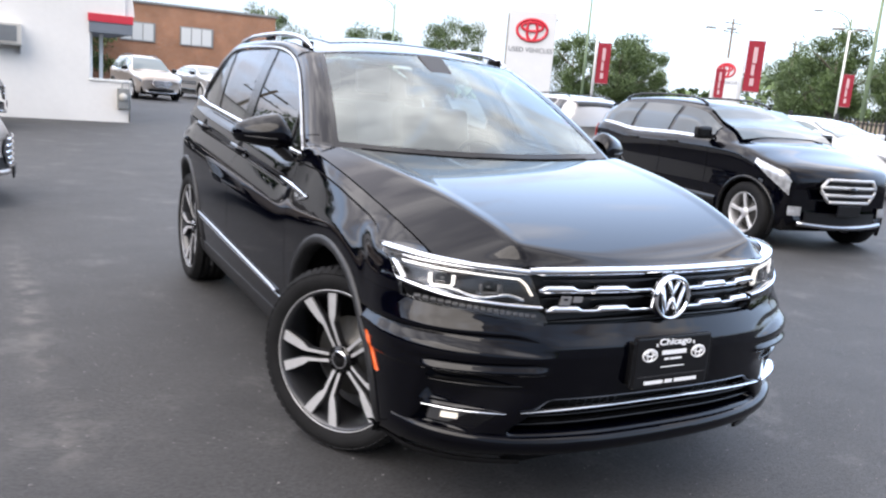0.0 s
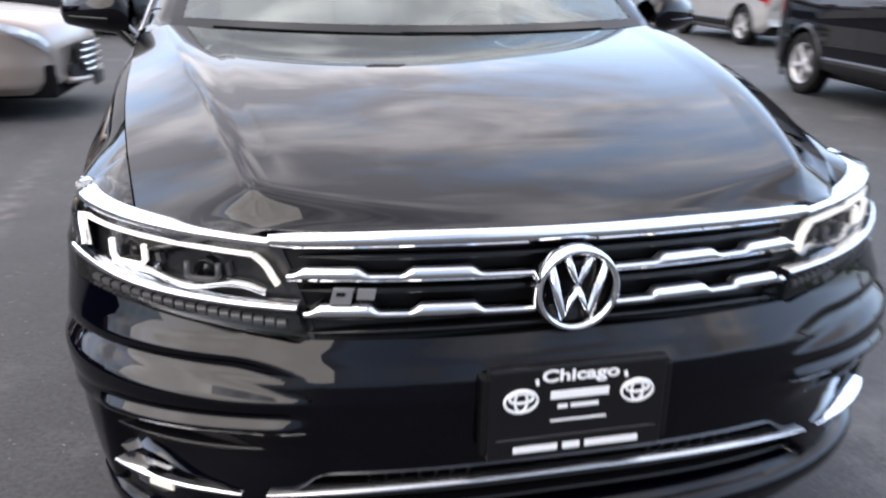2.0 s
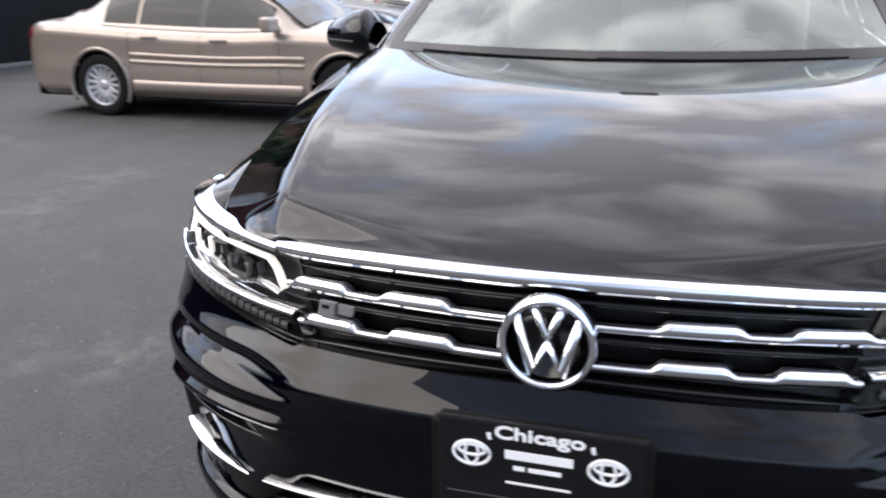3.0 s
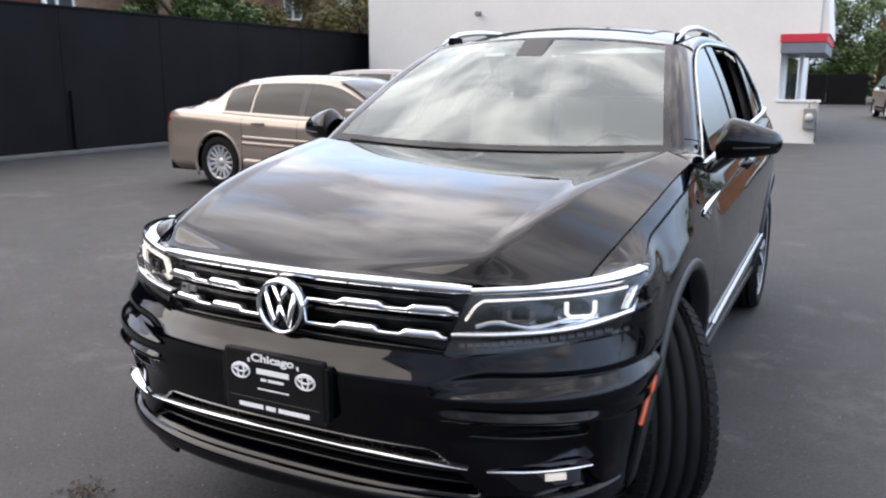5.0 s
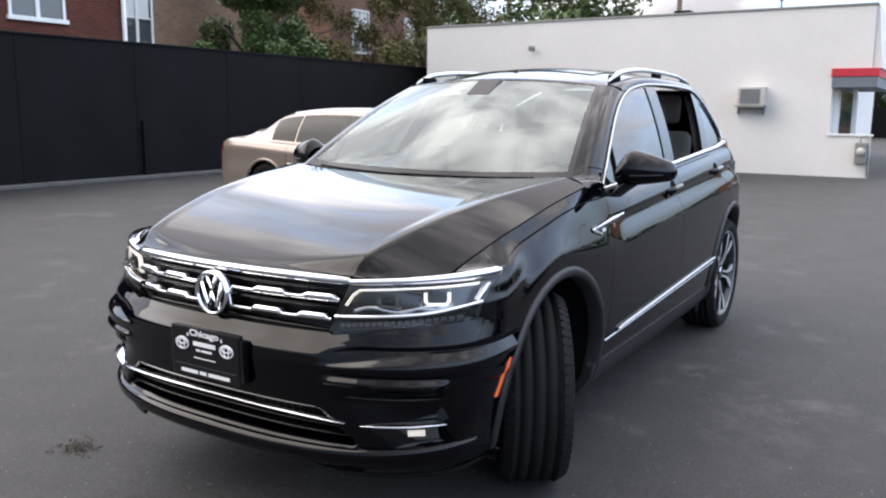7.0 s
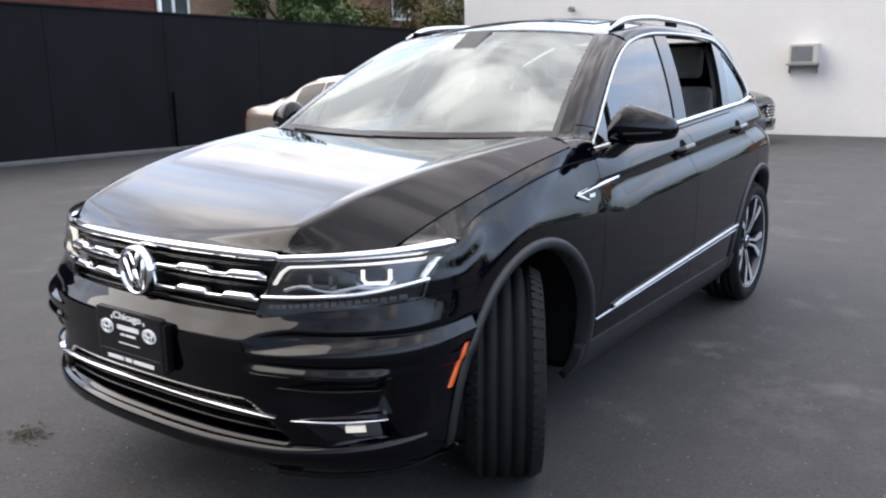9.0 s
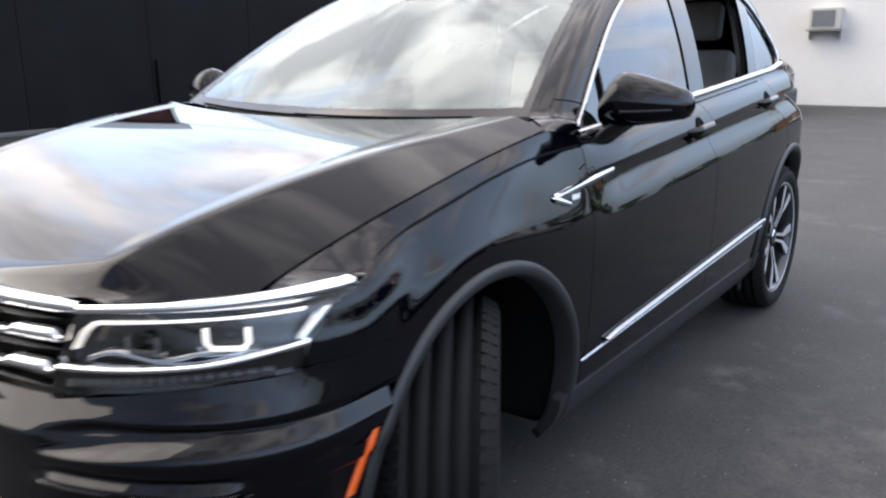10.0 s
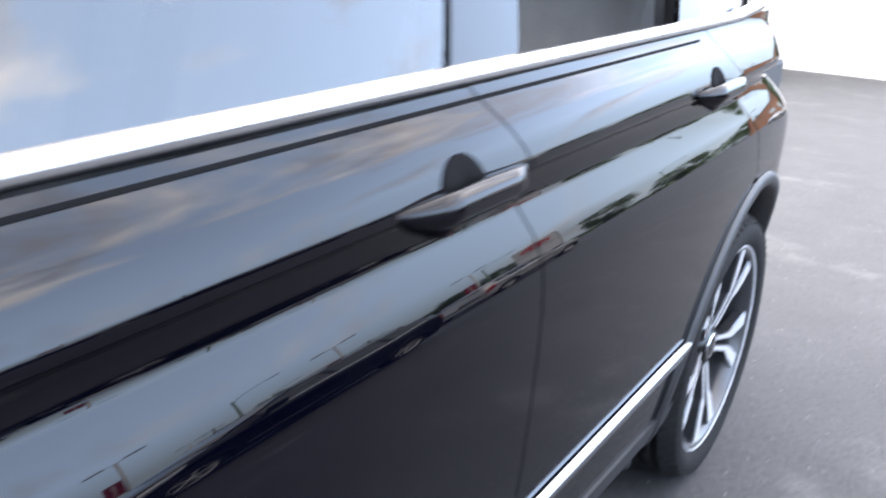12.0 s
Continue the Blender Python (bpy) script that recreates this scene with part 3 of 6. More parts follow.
# rear quarter, above and behind the rear arch
def tail_edge(z):
    """Edge between flank and tailgate at height z."""
    if z <= 1.24:
        y = lerp(3.44, 3.16, sstep(.95, 1.24, z))
        return Vector((side_x(y, z), y, z))
    k = (z - 1.24) / .32
    return tail_edge(1.24).lerp(Vector((.545, 2.95, 1.57)), k) + Vector((.008, .02, 0)) * math.sin(math.pi * min(1, k))


rows = []
for i in range(40):
    u = i / 39
    ym = lerp(2.62, 3.26, u)
    c, t = crease_z(ym), sill_z(ym) - .004
    r = []
    for z in lin(.83, c - .034, 12) + lin(c - .034, c, 4)[1:] + lin(c, t, 10)[1:]:
        y = lerp(rear_seam(z) + .002, tail_edge(min(z, 1.24)).y, u)
        r.append(sp(y, z))
    rows.append(r)
both("rear_quarter", rows, (1, 0, 0), PAINT, suv, .015)
both("rear_corner", ring_panel(arc(WB, ARCH, 100, -8), [(y, .8295) for y in lin(2.72, 3.43, 12)] + [(3.44, .7), (3.44, .5), (3.42, .30)], 50), (1, 0, 0), PAINT, suv, .01)

# tip of the fender, between hood seam, headlamp and fender
edge = [fp(x, .887) + Vector((0, .003, 0)) for x in lin(.755, .872, 10)]
edge += [sp(lerp(lamp_end_y(.886), -.40, t), lerp(.886, top_z(-.40), t)) for t in lin(0, 1, 9)[1:]]
rows = []
for t, b in zip(lin(0, 1, len(edge)), edge):
    ya = lerp(front_y(.752, .882) + .02, -.40, t)
    a = Vector((seam_x(ya) + .003, ya, hood_z(seam_x(ya), ya)))
    bulge = Vector((.008, 0, .008)) * (b - a).length / .12
    rows.append([a.lerp(b, v) + bulge * math.sin(math.pi * v) * .5 for v in lin(0, 1, 9)])
both("fender_tip", rows, (.5, -.2, 1), PAINT, suv, .01)

# sill cladding and its bright strip
for s in (1, -1):
    rows = [[sp(y, z, .006, s) for z in lin(.19, .335, 8)] for y in lin(.40, 2.42, 40)]
    part("sill_cladding", grid_bm(rows, (s, 0, 0), .03), PLASTIC, suv)
    def strip_z(y):
        return .418 + .036 * (y - .5)
    rows = []
    for y in lin(.655, 2.345, 60):
        k = min(1, (y - .645) / .09) ** .6
        zl = strip_z(y) + .013
        zt = lerp(zl + .006, .455 + .043 * (y - .72), k)
        rows.append([sp(y, zl, .003, s), sp(y, zl + .001, .010, s), sp(y, lerp(zl, zt, .55), .017, s), sp(y, zt - .002, .014, s), sp(y, zt, .003, s)])
    part("door_strip", grid_bm(rows, (s, 0, 0)), STRIP, suv, "satin bright strip along the doors")
    rows = []
    for y in lin(.49, 2.345, 60):
        z = strip_z(y) + .010
        rows.append([sp(y, z - .013, .002, s), sp(y, z - .009, .009, s), sp(y, z - .003, .009, s), sp(y, z, .003, s)])
    part("lower_strip", grid_bm(rows, (s, 0, 0)), STRIP, suv)
    # wheel arch lips
    for cy, b0, b1 in ((0, 192, -17), (WB, 205, -25)):
        rows = []
        for a in lin(b0, b1, 70):
            r = []
            for rr, off in ((.476, .001), (.473, .008), (.464, .0125), (.447, .0115), (.437, .003), (.435, -.05)):
                y, z = cy + rr * math.cos(radians(a)), WR + rr * math.sin(radians(a))
                q = sp(y, max(z, .2), off, s)
                q.z = z
                r.append(q)
            rows.append(r)
        part("arch_lip", grid_bm(rows, (s, 0, 0)), PLASTIC, suv, "grained black plastic arch lip")
        rows = [[Vector((s * x, cy + .45 * math.cos(radians(a)), WR + .45 * math.sin(radians(a)))) for x in lin(.50, .865, 5)] for a in lin(198, -14, 40)]
        part("arch_liner", grid_bm(rows, (0, 0, -1)), DARK, suv)

# underbody
bm = box_bm(-.52, .52, -.78, 3.55, .19, .62, .03)
box_bm(-.78, .78, .46, 2.30, .20, .45, .02, bm)
box_bm(-.78, .78, 3.26, 3.45, .26, .60, .02, bm)
part("underbody", bm, DARK, suv)

# nose: bands of the bumper between height curves
def low_head_z(x):
    return float(np.interp(abs(x), [0, .440, .452, .862, .875, .90], [.700, .700, .6935, .7475, .757, .757]))


def pocket_in(z):
    return .425 + (1.15 * (.49 - z) if z < .49 else 1.0 * (z - .49))


def nose_relief(a, z):
    """Depth of the pockets and of the lower grille's mouth at (a, z)."""
    e = pocket_in(z)
    p = sstep(e + .02, e + .28, a) * (1 - sstep(.800, .835, a)) * sstep(.330, .345, z)
    g = (1 - sstep(e - .06, e - .015, a)) * sstep(.455, .449, z) * 1.0 if z < .456 else 0
    return -.038 * p - .09 * g


def nose_knots(a):
    """Heights and reliefs of the bumper's creases, from the lamp down, at half width a."""
    L = sstep(.44, .62, a)
    k = min(1, max(0, (a - .46) / .36))
    P = sstep(.44, .52, a) * (1 - sstep(.80, .845, a))
    e1 = lerp(.645, .668, L)
    bz, hh = lerp(.604, .640, k), .002 + .014 * k
    zs = [low_head_z(a), e1, e1 - .010, max(.612, bz + hh), max(.602, bz - hh), .585, .574, .556, .549, .541, .50, .457, .449, .42, .39, .36, .345, .328, .25]
    ds = [0, .002 * L, -.014 * L, -.012 * L, .009 * L, .004 * L, -.004 * P, .013 * P, .011 * P] + [None] * 8 + [0, 0]
    zs[2] = min(zs[2], zs[1] - .004)
    zs[3] = min(zs[3], zs[2] - .004)
    zs[4] = min(zs[4], zs[3] - .004)
    zs[5] = min(zs[5], zs[4] - .006)
    return zs, ds


rows = []
for i in range(-130, 131):
    u, sg = abs(i) / 130, (1 if i >= 0 else -1)
    r = []
    def q_at(z):
        return u / .86 * .95 if u <= .86 else lerp(.95, end_q(z) - .002, (u - .86) / .14)
    a6 = nose_q(q_at(.6), .6).x + max(0, q_at(.6) - 1)
    zs, ds = nose_knots(a6)
    zs[0] = low_head_z(nose_q(q_at(.73), .73).x)
    for k in range(len(zs) - 1):
        nn = (5, 2, 3, 4, 3, 2, 4, 2, 2, 4, 4, 2, 3, 3, 3, 2, 2, 5)[k]
        for t in lin(0, 1, nn + 1)[:nn + (1 if k == len(zs) - 2 else 0)]:
            z = lerp(zs[k], zs[k + 1], t)
            q = q_at(z)
            p = nose_q(q, z)
            a = p.x + max(0, q - 1)
            d0 = nose_relief(a, zs[k]) if ds[k] is None else ds[k]
            d1 = nose_relief(a, zs[k + 1]) if ds[k + 1] is None else ds[k + 1]
            d = nose_relief(a, z) if ds[k] is None and ds[k + 1] is None else lerp(d0, d1, t)
            e = .004
            tq = nose_q(q + e, z) - nose_q(max(0, q - e), z)
            n = Vector((-tq.y, tq.x, 0)).normalized() * -1
            p = p + n * d
            r.append(Vector((p.x * sg, p.y, p.z)))
    rows.append(r)
bumper = part("front_bumper", grid_bm(rows, (0, -1, 0), .015), PAINT, suv)
for s in (1, -1):
    def bar(name, pts, h, off0, off1, material, label="", n=30, parent=suv):
        """A bar that follows the nose through (x, z) pts."""
        line = smooth_line(pts, n)
        rows = []
        for k, (x, z) in enumerate(line):
            e = h * min(1, .25 + 4 * min(k, n - 1 - k) / n)
            rows.append([Vector((s * q.x, q.y, q.z)) for q in (fp(x, z - e / 2, off0), fp(x, z - e / 2.2, off1), fp(x, z, off1 + .004), fp(x, z + e / 2.2, off1), fp(x, z + e / 2, off0))])
        return part(name, grid_bm(rows, (.3 * s, -1, 0)), material, parent, label)
    bar("pocket_fin", [(.46, .502), (.62, .500), (.81, .503)], .009, -.045, -.012, GLOSS)
    bar("fog_strip", [(.585, .411), (.70, .413), (.815, .418)], .009, -.03, .003, CHROME, "thin chrome strip over the fog lamp")
    rows = [[Vector((s * q.x, q.y, q.z)) for q in (fp(x, z, -.022) for z in lin(.352, .402, 6))] for x in lin(.62, .80, 14)]
    fog = part("fog_lamp", grid_bm(rows, (.3 * s, -1, 0), .02), LAMPGREY, suv)
    rows = [[Vector((s * q.x, q.y, q.z)) for q in (fp(x, z, -.016) for z in lin(.371, .391, 5))] for x in lin(.722, .768, 10)]
    part("lit_reflector", grid_bm(rows, (.3 * s, -1, 0), .004), LEDW, fog, "lit white fog reflector")
    rows = [[Vector((s * q.x, q.y, q.z)) for q in (fp(x, z, -.006) for z in lin(.350, .404, 5))] for x in lin(.62, .80, 10)]
    part("lens", grid_bm(rows, (.3 * s, -1, 0)), LENS, fog).visible_shadow = False
    # side marker
    pts = []
    for t in lin(0, 1, 8):
        z = lerp(.468, .592, t)
        y = lerp(-.492, -.428, t)
        pts.append([sp(y - .006 + dy, z, o, s) for dy, o in ((-.010, .0), (-.009, .006), (.009, .006), (.010, .0))])
    part("side_marker", grid_bm(pts, (s, 0, 0)), AMBER, suv, "amber side marker")

# splitter along the foot of the nose
rows = []
for u in lin(-1, 1, 81):
    x = .862 * u
    up = .016 * sstep(.6, 1, abs(u))
    r = []
    for z, off in ((.235, -.06), (.245, .0), (.262, .016), (.285 + up, .026), (.312 + up, .024), (.326 + up, .012), (.332 + up, -.03)):
        r.append(fp(x, z, 0) + Vector((0, -off, 0)))
    rows.append(r)
part("splitter", grid_bm(rows, (0, -1, 0)), PAINT, suv)
for s in (1, -1):
    rows = []
    for t in lin(0, 1, 20):
        x = lerp(.50, .85, t)
        rows.append([Vector((s * q.x, q.y - .012, q.z)) for q in (fp(x, .232), fp(x, .225, .01), fp(x, .215, .004))])
    part("winglet", grid_bm(rows, (0, -1, 0), .01), GLOSS, suv)
# lower grille: back, slats, chrome line
rows = [[fp(x, z, 0) + Vector((0, .07, 0)) for z in lin(.31, .47, 6)] for x in lin(-.62, .62, 40)]
part("lower_grille", grid_bm(rows, (0, -1, 0)), MESHBLK, suv)
def full_bar(name, pts, h, off0, off1, material, label="", n=70, parent=suv, tip=.2):
    line = smooth_line(pts, n)
    rows = []
    for k, (x, z) in enumerate(line):
        e = h * min(1, tip + 8 * min(k, n - 1 - k) / n)
        rows.append([fp(x, z - e / 2, off0), fp(x, z - e / 2.2, off1), fp(x, z, off1 + .004), fp(x, z + e / 2.2, off1), fp(x, z + e / 2, off0)])
    return part(name, grid_bm(rows, (0, -1, 0)), material, parent, label)
full_bar("chrome_line", [(-.54, .418), (-.3, .428), (0, .432), (.3, .428), (.54, .418)], .009, -.02, .010, SATIN, "bright line across the lower grille")
for z in (.362, .392):
    full_bar("slat", [(-.56, z), (0, z + .006), (.56, z)], .010, -.07, -.02, GLOSS)
for x in lin(-.36, .36, 25):
    if abs(x) > .17:
        part("rib", box_bm(x - .003, x + .003, front_y(x, .45) + .02, front_y(x, .45) + .06, .437, .462), MESHBLK, suv)

# main grille
rows = [[fp(x * float(np.interp(z, [.69, .88], [.46, .52])), z, -.05) for z in lin(.685, .885, 8)] for x in lin(-1, 1, 40)]
grille = part("grille", grid_bm(rows, (0, -1, 0)), MESHBLK, suv, "black front grille with chrome bars")
full_bar("top_bar", [(-.513, .868), (-.25, .876), (0, .878), (.25, .876), (.513, .868)], .026, -.03, .006, CHROME, parent=grille, tip=.7)
for z in (.845, .785, .712, .695):
    full_bar("slat", [(-.47, z - .004), (0, z), (.47, z - .004)], .012, -.05, -.016, GLOSS, parent=grille)
for s in (1, -1):
    for z, xe in ((.812, .487), (.746, .462)):
        # a bright bar whose upper edge steps up twice
        rows = []
        for x in lin(.068, xe, 90):
            t = (x - .068) / (xe - .068)
            b = max(sstep(.22, .27, t) - sstep(.50, .55, t), sstep(.68, .73, t) - sstep(.93, .98, t))
            zz = z - .004 * (x / .49) ** 2
            hi = .005 + .011 * b
            rows.append([Vector((s * q.x, q.y, q.z)) for q in (fp(x, zz - .009, -.03), fp(x, zz - .008, .0), fp(x, zz + hi * .2, .006), fp(x, zz + hi, .002), fp(x, zz + hi + .002, -.03))])
        part("chrome_bar", grid_bm(rows, (0, -1, 0)), CHROME, grille)
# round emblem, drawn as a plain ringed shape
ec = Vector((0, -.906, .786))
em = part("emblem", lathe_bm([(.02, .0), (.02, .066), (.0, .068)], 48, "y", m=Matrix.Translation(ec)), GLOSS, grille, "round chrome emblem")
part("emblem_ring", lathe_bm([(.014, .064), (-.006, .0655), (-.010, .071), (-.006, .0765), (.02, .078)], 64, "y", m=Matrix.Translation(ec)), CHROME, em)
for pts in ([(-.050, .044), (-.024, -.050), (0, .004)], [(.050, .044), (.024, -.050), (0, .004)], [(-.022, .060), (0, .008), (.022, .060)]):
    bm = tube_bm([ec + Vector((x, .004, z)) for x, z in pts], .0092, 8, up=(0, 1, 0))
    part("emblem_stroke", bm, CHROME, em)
# small badge beside the left end of the upper bars
at = Matrix.Translation((-.420, front_y(-.42, .78) - .006, .764)) @ pose(0, 0, 0, 0, 0, -14)
badge = part("badge", prism_bm([(0, 0), (.036, 0), (.042, .028), (.007, .028)], .008, m=at, bevel=.001), BADGE, grille, "small satin badge")
part("badge_bar", prism_bm([(.046, .010), (.076, .010), (.080, .028), (.049, .028)], .006, m=at), BADGE, badge)
part("badge_notch", prism_bm([(.012, .016), (.026, .016), (.028, .022), (.013, .022)], .004, m=at @ Matrix.Translation((0, -.002, 0))), DARK, badge)

# headlamps
HL = dict(top_in=(.516, .858), top_out=(.876, .879), mid_in=(.472, .752), mid_out=(.872, .792), bot_in=(.457, .699), bot_out=(.862, .752))
def hl_rows(a, b, c, d, off, n=30, m=10, top=None, bot=None):
    """Sheet of the lamp between lower edge a..b and upper edge c..d."""
    rows = []
    for i in range(n):
        u = i / (n - 1)
        lo = (lerp(a[0], b[0], u), lerp(a[1], b[1], u) + (bot(u) if bot else 0))
        hi = (lerp(c[0], d[0], u), lerp(c[1], d[1], u) + (top(u) if top else 0))
        rows.append([fp(lerp(lo[0], hi[0], v), lerp(lo[1], hi[1], v), off) for v in lin(0, 1, m)])
    return rows


def flipx(rows, s):
    return rows if s > 0 else mirror(rows)


for s in (1, -1):
    o = (.5 * s, -1, 0)
    rows = hl_rows((.45, .694), (.866, .745), (.512, .868), (.876, .884), -.045)
    lamp = part("headlamp", grid_bm(flipx(rows, s), o), LAMPBACK, suv, "lit projector headlamp with white light strip")
    rows = hl_rows(HL["bot_in"], HL["bot_out"], HL["top_in"], HL["top_out"], .003, 40, 14)
    cover = part("lens", grid_bm(flipx(rows, s), o, .02), LENS, lamp)
    cover.visible_shadow = False
    def strip(name, pts, h, off0, off1, material, parent=lamp, n=40):
        line = smooth_line(pts, n)
        rows = []
        for k, (x, z) in enumerate(line):
            a, b = line[min(k + 1, n - 1)], line[max(k - 1, 0)]
            d = np.array(a) - np.array(b)
            d = d / np.linalg.norm(d)
            nx, nz = -d[1] * h / 2, d[0] * h / 2
            rows.append([fp(x - nx, z - nz, off0), fp(x - nx * .8, z - nz * .8, off1), fp(x + nx * .8, z + nz * .8, off1), fp(x + nx, z + nz, off0)])
        return part(name, grid_bm(flipx(rows, s), o), material, parent)
    strip("brow", [(.512, .864), (.65, .872), (.78, .881), (.85, .886), (.871, .886)], .018, -.03, .008, CHROME)
    strip("light_strip", [(.545, .841), (.65, .848), (.76, .855), (.852, .862)], .007, -.02, -.004, LED)
    strip("light_strip", [(.506, .790), (.516, .808), (.527, .826), (.545, .841)], .007, -.02, -.004, LEDW)
    strip("end_reflector", [(.872, .858), (.868, .835), (.858, .808)], .016, -.02, -.006, REFLECTOR)
    strip("lower_chrome", [(.474, .752), (.60, .758), (.75, .772), (.866, .802)], .012, -.03, .006, CHROME)
    # wavy silver shelf in the bowl
    rows = []
    for u in lin(0, 1, 40):
        x, zz = lerp(.53, .80, u), lerp(.772, .793, u) + .010 * math.sin(u * 9.0) * (1 - .4 * u)
        rows.append([fp(x, zz - .007, -.034), fp(x, zz - .004, -.016), fp(x, zz + .004, -.018), fp(x, zz + .007, -.036)])
    part("silver_shelf", grid_bm(flipx(rows, s), o), REFLECTOR, lamp)
    # projector units: square brackets over angular reflectors
    for cx, cz, r, lit in ((.768, .818, .034, LED), (.635, .806, .026, LAMPGREY)):
        c = fp(cx, cz, -.030)
        c.x *= s
        m = Matrix.Translation(c) @ pose(0, 0, 0, 0, 0, s * (38 if cx > .7 else 24))
        unit = part("projector", lathe_bm([(.02, r * .82), (-.006, r * .82), (-.008, r * .70), (.006, r * .62), (-.004, r * .3), (-.007, .0)], 28, "y", m=m), [GLOSS], lamp)
        w = r * 1.12
        bm = tube_bm([(-w, -.014, w * .62), (-w, -.014, -w * .12), (-w * .72, -.014, -w * .42), (w * .72, -.014, -w * .42), (w, -.014, -w * .12), (w, -.014, w * .62)], .0058, 6, up=(0, 1, 0))
        bm.transform(m)
        part("bracket", bm, lit, unit)
        k = s
        part("reflector_plate", prism_bm([(-k * r * 1.75, -r * .30), (-k * r * 1.5, -r * 1.02), (k * r * 1.45, -r * .95), (k * r * 1.62, -r * .30), (k * r * 1.15, -r * .58), (-k * r * 1.2, -r * .66)], .010, m=m @ Matrix.Translation((0, -.006, 0)), bevel=.002), REFLECTOR, unit)
        part("side_reflector", prism_bm([(-k * r * 1.80, -r * .25), (-k * r * 1.45, -r * .3), (-k * r * 1.35, r * .5), (-k * r * 1.6, r * .6)], .012, m=m), LAMPGREY, unit)
    # lower band of small indicator cells
    rows = hl_rows((.462, .704), (.850, .744), (.474, .738), (.862, .782), -.012, 40, 5)
    band = part("indicator_band", grid_bm(flipx(rows, s), o), GLOSS, lamp)
    for k in range(18):
        u = (k + .6) / 18.6
        x, z = lerp(.49, .845, u), lerp(.7235, .758, u)
        rows = [[fp(x + dx * 1.1, z + dz, off) for dz, off in ((-.008, -.012), (-.006, -.004), (.007, -.002), (.008, -.012))] for dx in (-.007, .0, .007)]
        part("cell", grid_bm(flipx(rows, s), o), LAMPGREY, band)

# dealer plate in its frame
py = -.950
plate = part("plate_frame", box_bm(-.165, .165, py, py + .022, .487, .665, .006), PLATEBLK, suv, "black dealer plate in a black frame")
for s in (1, -1):
    part("frame_wing", box_bm(s * .165 - .012, s * .165 + .012, py + .004, py + .03, .50, .65, .003), GLOSS, plate)
def plate_text(body, x, z, size, name="lettering"):
    c = bpy.data.curves.new(name, "FONT")
    c.body, c.size, c.align_x, c.align_y, c.extrude, c.offset = body, size, "CENTER", "CENTER", .0006, .0008
    c.materials.append(WHITEINK)
    t = new(name, c)
    t.parent = plate
    t.matrix_local = pose(x, py - .001, z, 90, 0, 0) @ Matrix.Diagonal((1.42, 1, 1, 1))
    return t
plate_text("Chicago", 0, .646, .031)
for x in (-.082, .082):
    part("corner_mark", prism_bm([(0, 0), (.006, .0), (.004, .012), (-.002, .010)], .002, m=Matrix.Translation((x, py - .002, .632))), WHITEINK, plate)
for x0, x1, z0, z1 in ((-.054, .054, .602, .617), (-.040, -.022, .583, .590), (-.016, .036, .583, .590), (-.052, .052, .5575, .5605), (-.118, -.036, .5005, .5125), (-.026, .006, .5005, .5125), (.016, .118, .5005, .5125)):
    part("name_bar", box_bm(x0, x1, py - .002, py, z0, z1), WHITEINK, plate)
part("plate_rule", box_bm(-.150, .150, py - .0015, py, .528, .5292), LAMPGREY, plate)
for s in (1, -1):
    c = Vector((s * .108, py - .001, .604))
    for rx, rz in ((.030, .021), (.011, .020), (.022, .009)):
        pts = [c + Vector((rx * math.cos(a), -.001, rz * math.sin(a) + (.006 if rx == .022 else 0))) for a in lin(0, 2 * math.pi, 29)]
        part("oval_mark", tube_bm(pts, .0028, 5, up=(0, 1, 0)), WHITEINK, plate)

# ---- the crossover: cabin and glass ----
def g_x(y, z):
    """Half width of the glasshouse."""
    h = z - sill_z(y)
    return (.846 - .36 * h - .30 * h * h) * (1 - .13 * max(0, (y - 2.2) / 1.2) ** 2)


def gp(y, z, off=0.0, s=1):
    return Vector((s * (g_x(y, z) + off), y, z + off * .4))


KLINE = smooth_line([(.545, 1.088), (.80, 1.262), (1.05, 1.405), (1.30, 1.500), (1.62, 1.548), (2.05, 1.556), (2.36, 1.546), (2.50, 1.525), (2.60, 1.460), (2.68, 1.375)], 80)


def k_z(y):
    return float(np.interp(y, [p[0] for p in KLINE], [p[1] for p in KLINE]))


def ws(u, v, off=0.0):
    """Windscreen: u across, v from its foot to its head."""
    b = Vector((.745 * u, .34 + .10 * u * u, 1.108 + .020 * u * u))
    t = Vector((.572 * u, 1.085 + .09 * u * u, 1.576 - .034 * u * u))
    n = Vector((0, -.5, .86))
    return b.lerp(t, v) + n * (.022 * 4 * v * (1 - v) + off)


rows = [[ws(u, v) for v in lin(0, 1, 16)] for u in lin(-1, 1, 33)]
pane = part("windscreen", grid_bm(rows, (0, -1, 1)), GLASS, suv, "windscreen that mirrors the clouds")
pane.visible_shadow = False
# black band round the windscreen
bm = bmesh.new()
grid_bm([[ws(u, v, .002) for v in lin(0, .05, 3)] for u in lin(-1, 1, 33)], (0, -1, 1), 0, bm)
grid_bm([[ws(u, v, .002) for v in lin(.982, 1, 3)] for u in lin(-1, 1, 33)], (0, -1, 1), 0, bm)
for s in (1, -1):
    grid_bm([[ws(s * u, v, .002) for v in lin(0, 1, 16)] for u in (.965, .985, 1.0)], (0, -1, 1), 0, bm)
part("windscreen_band", bm, GLOSS, suv)
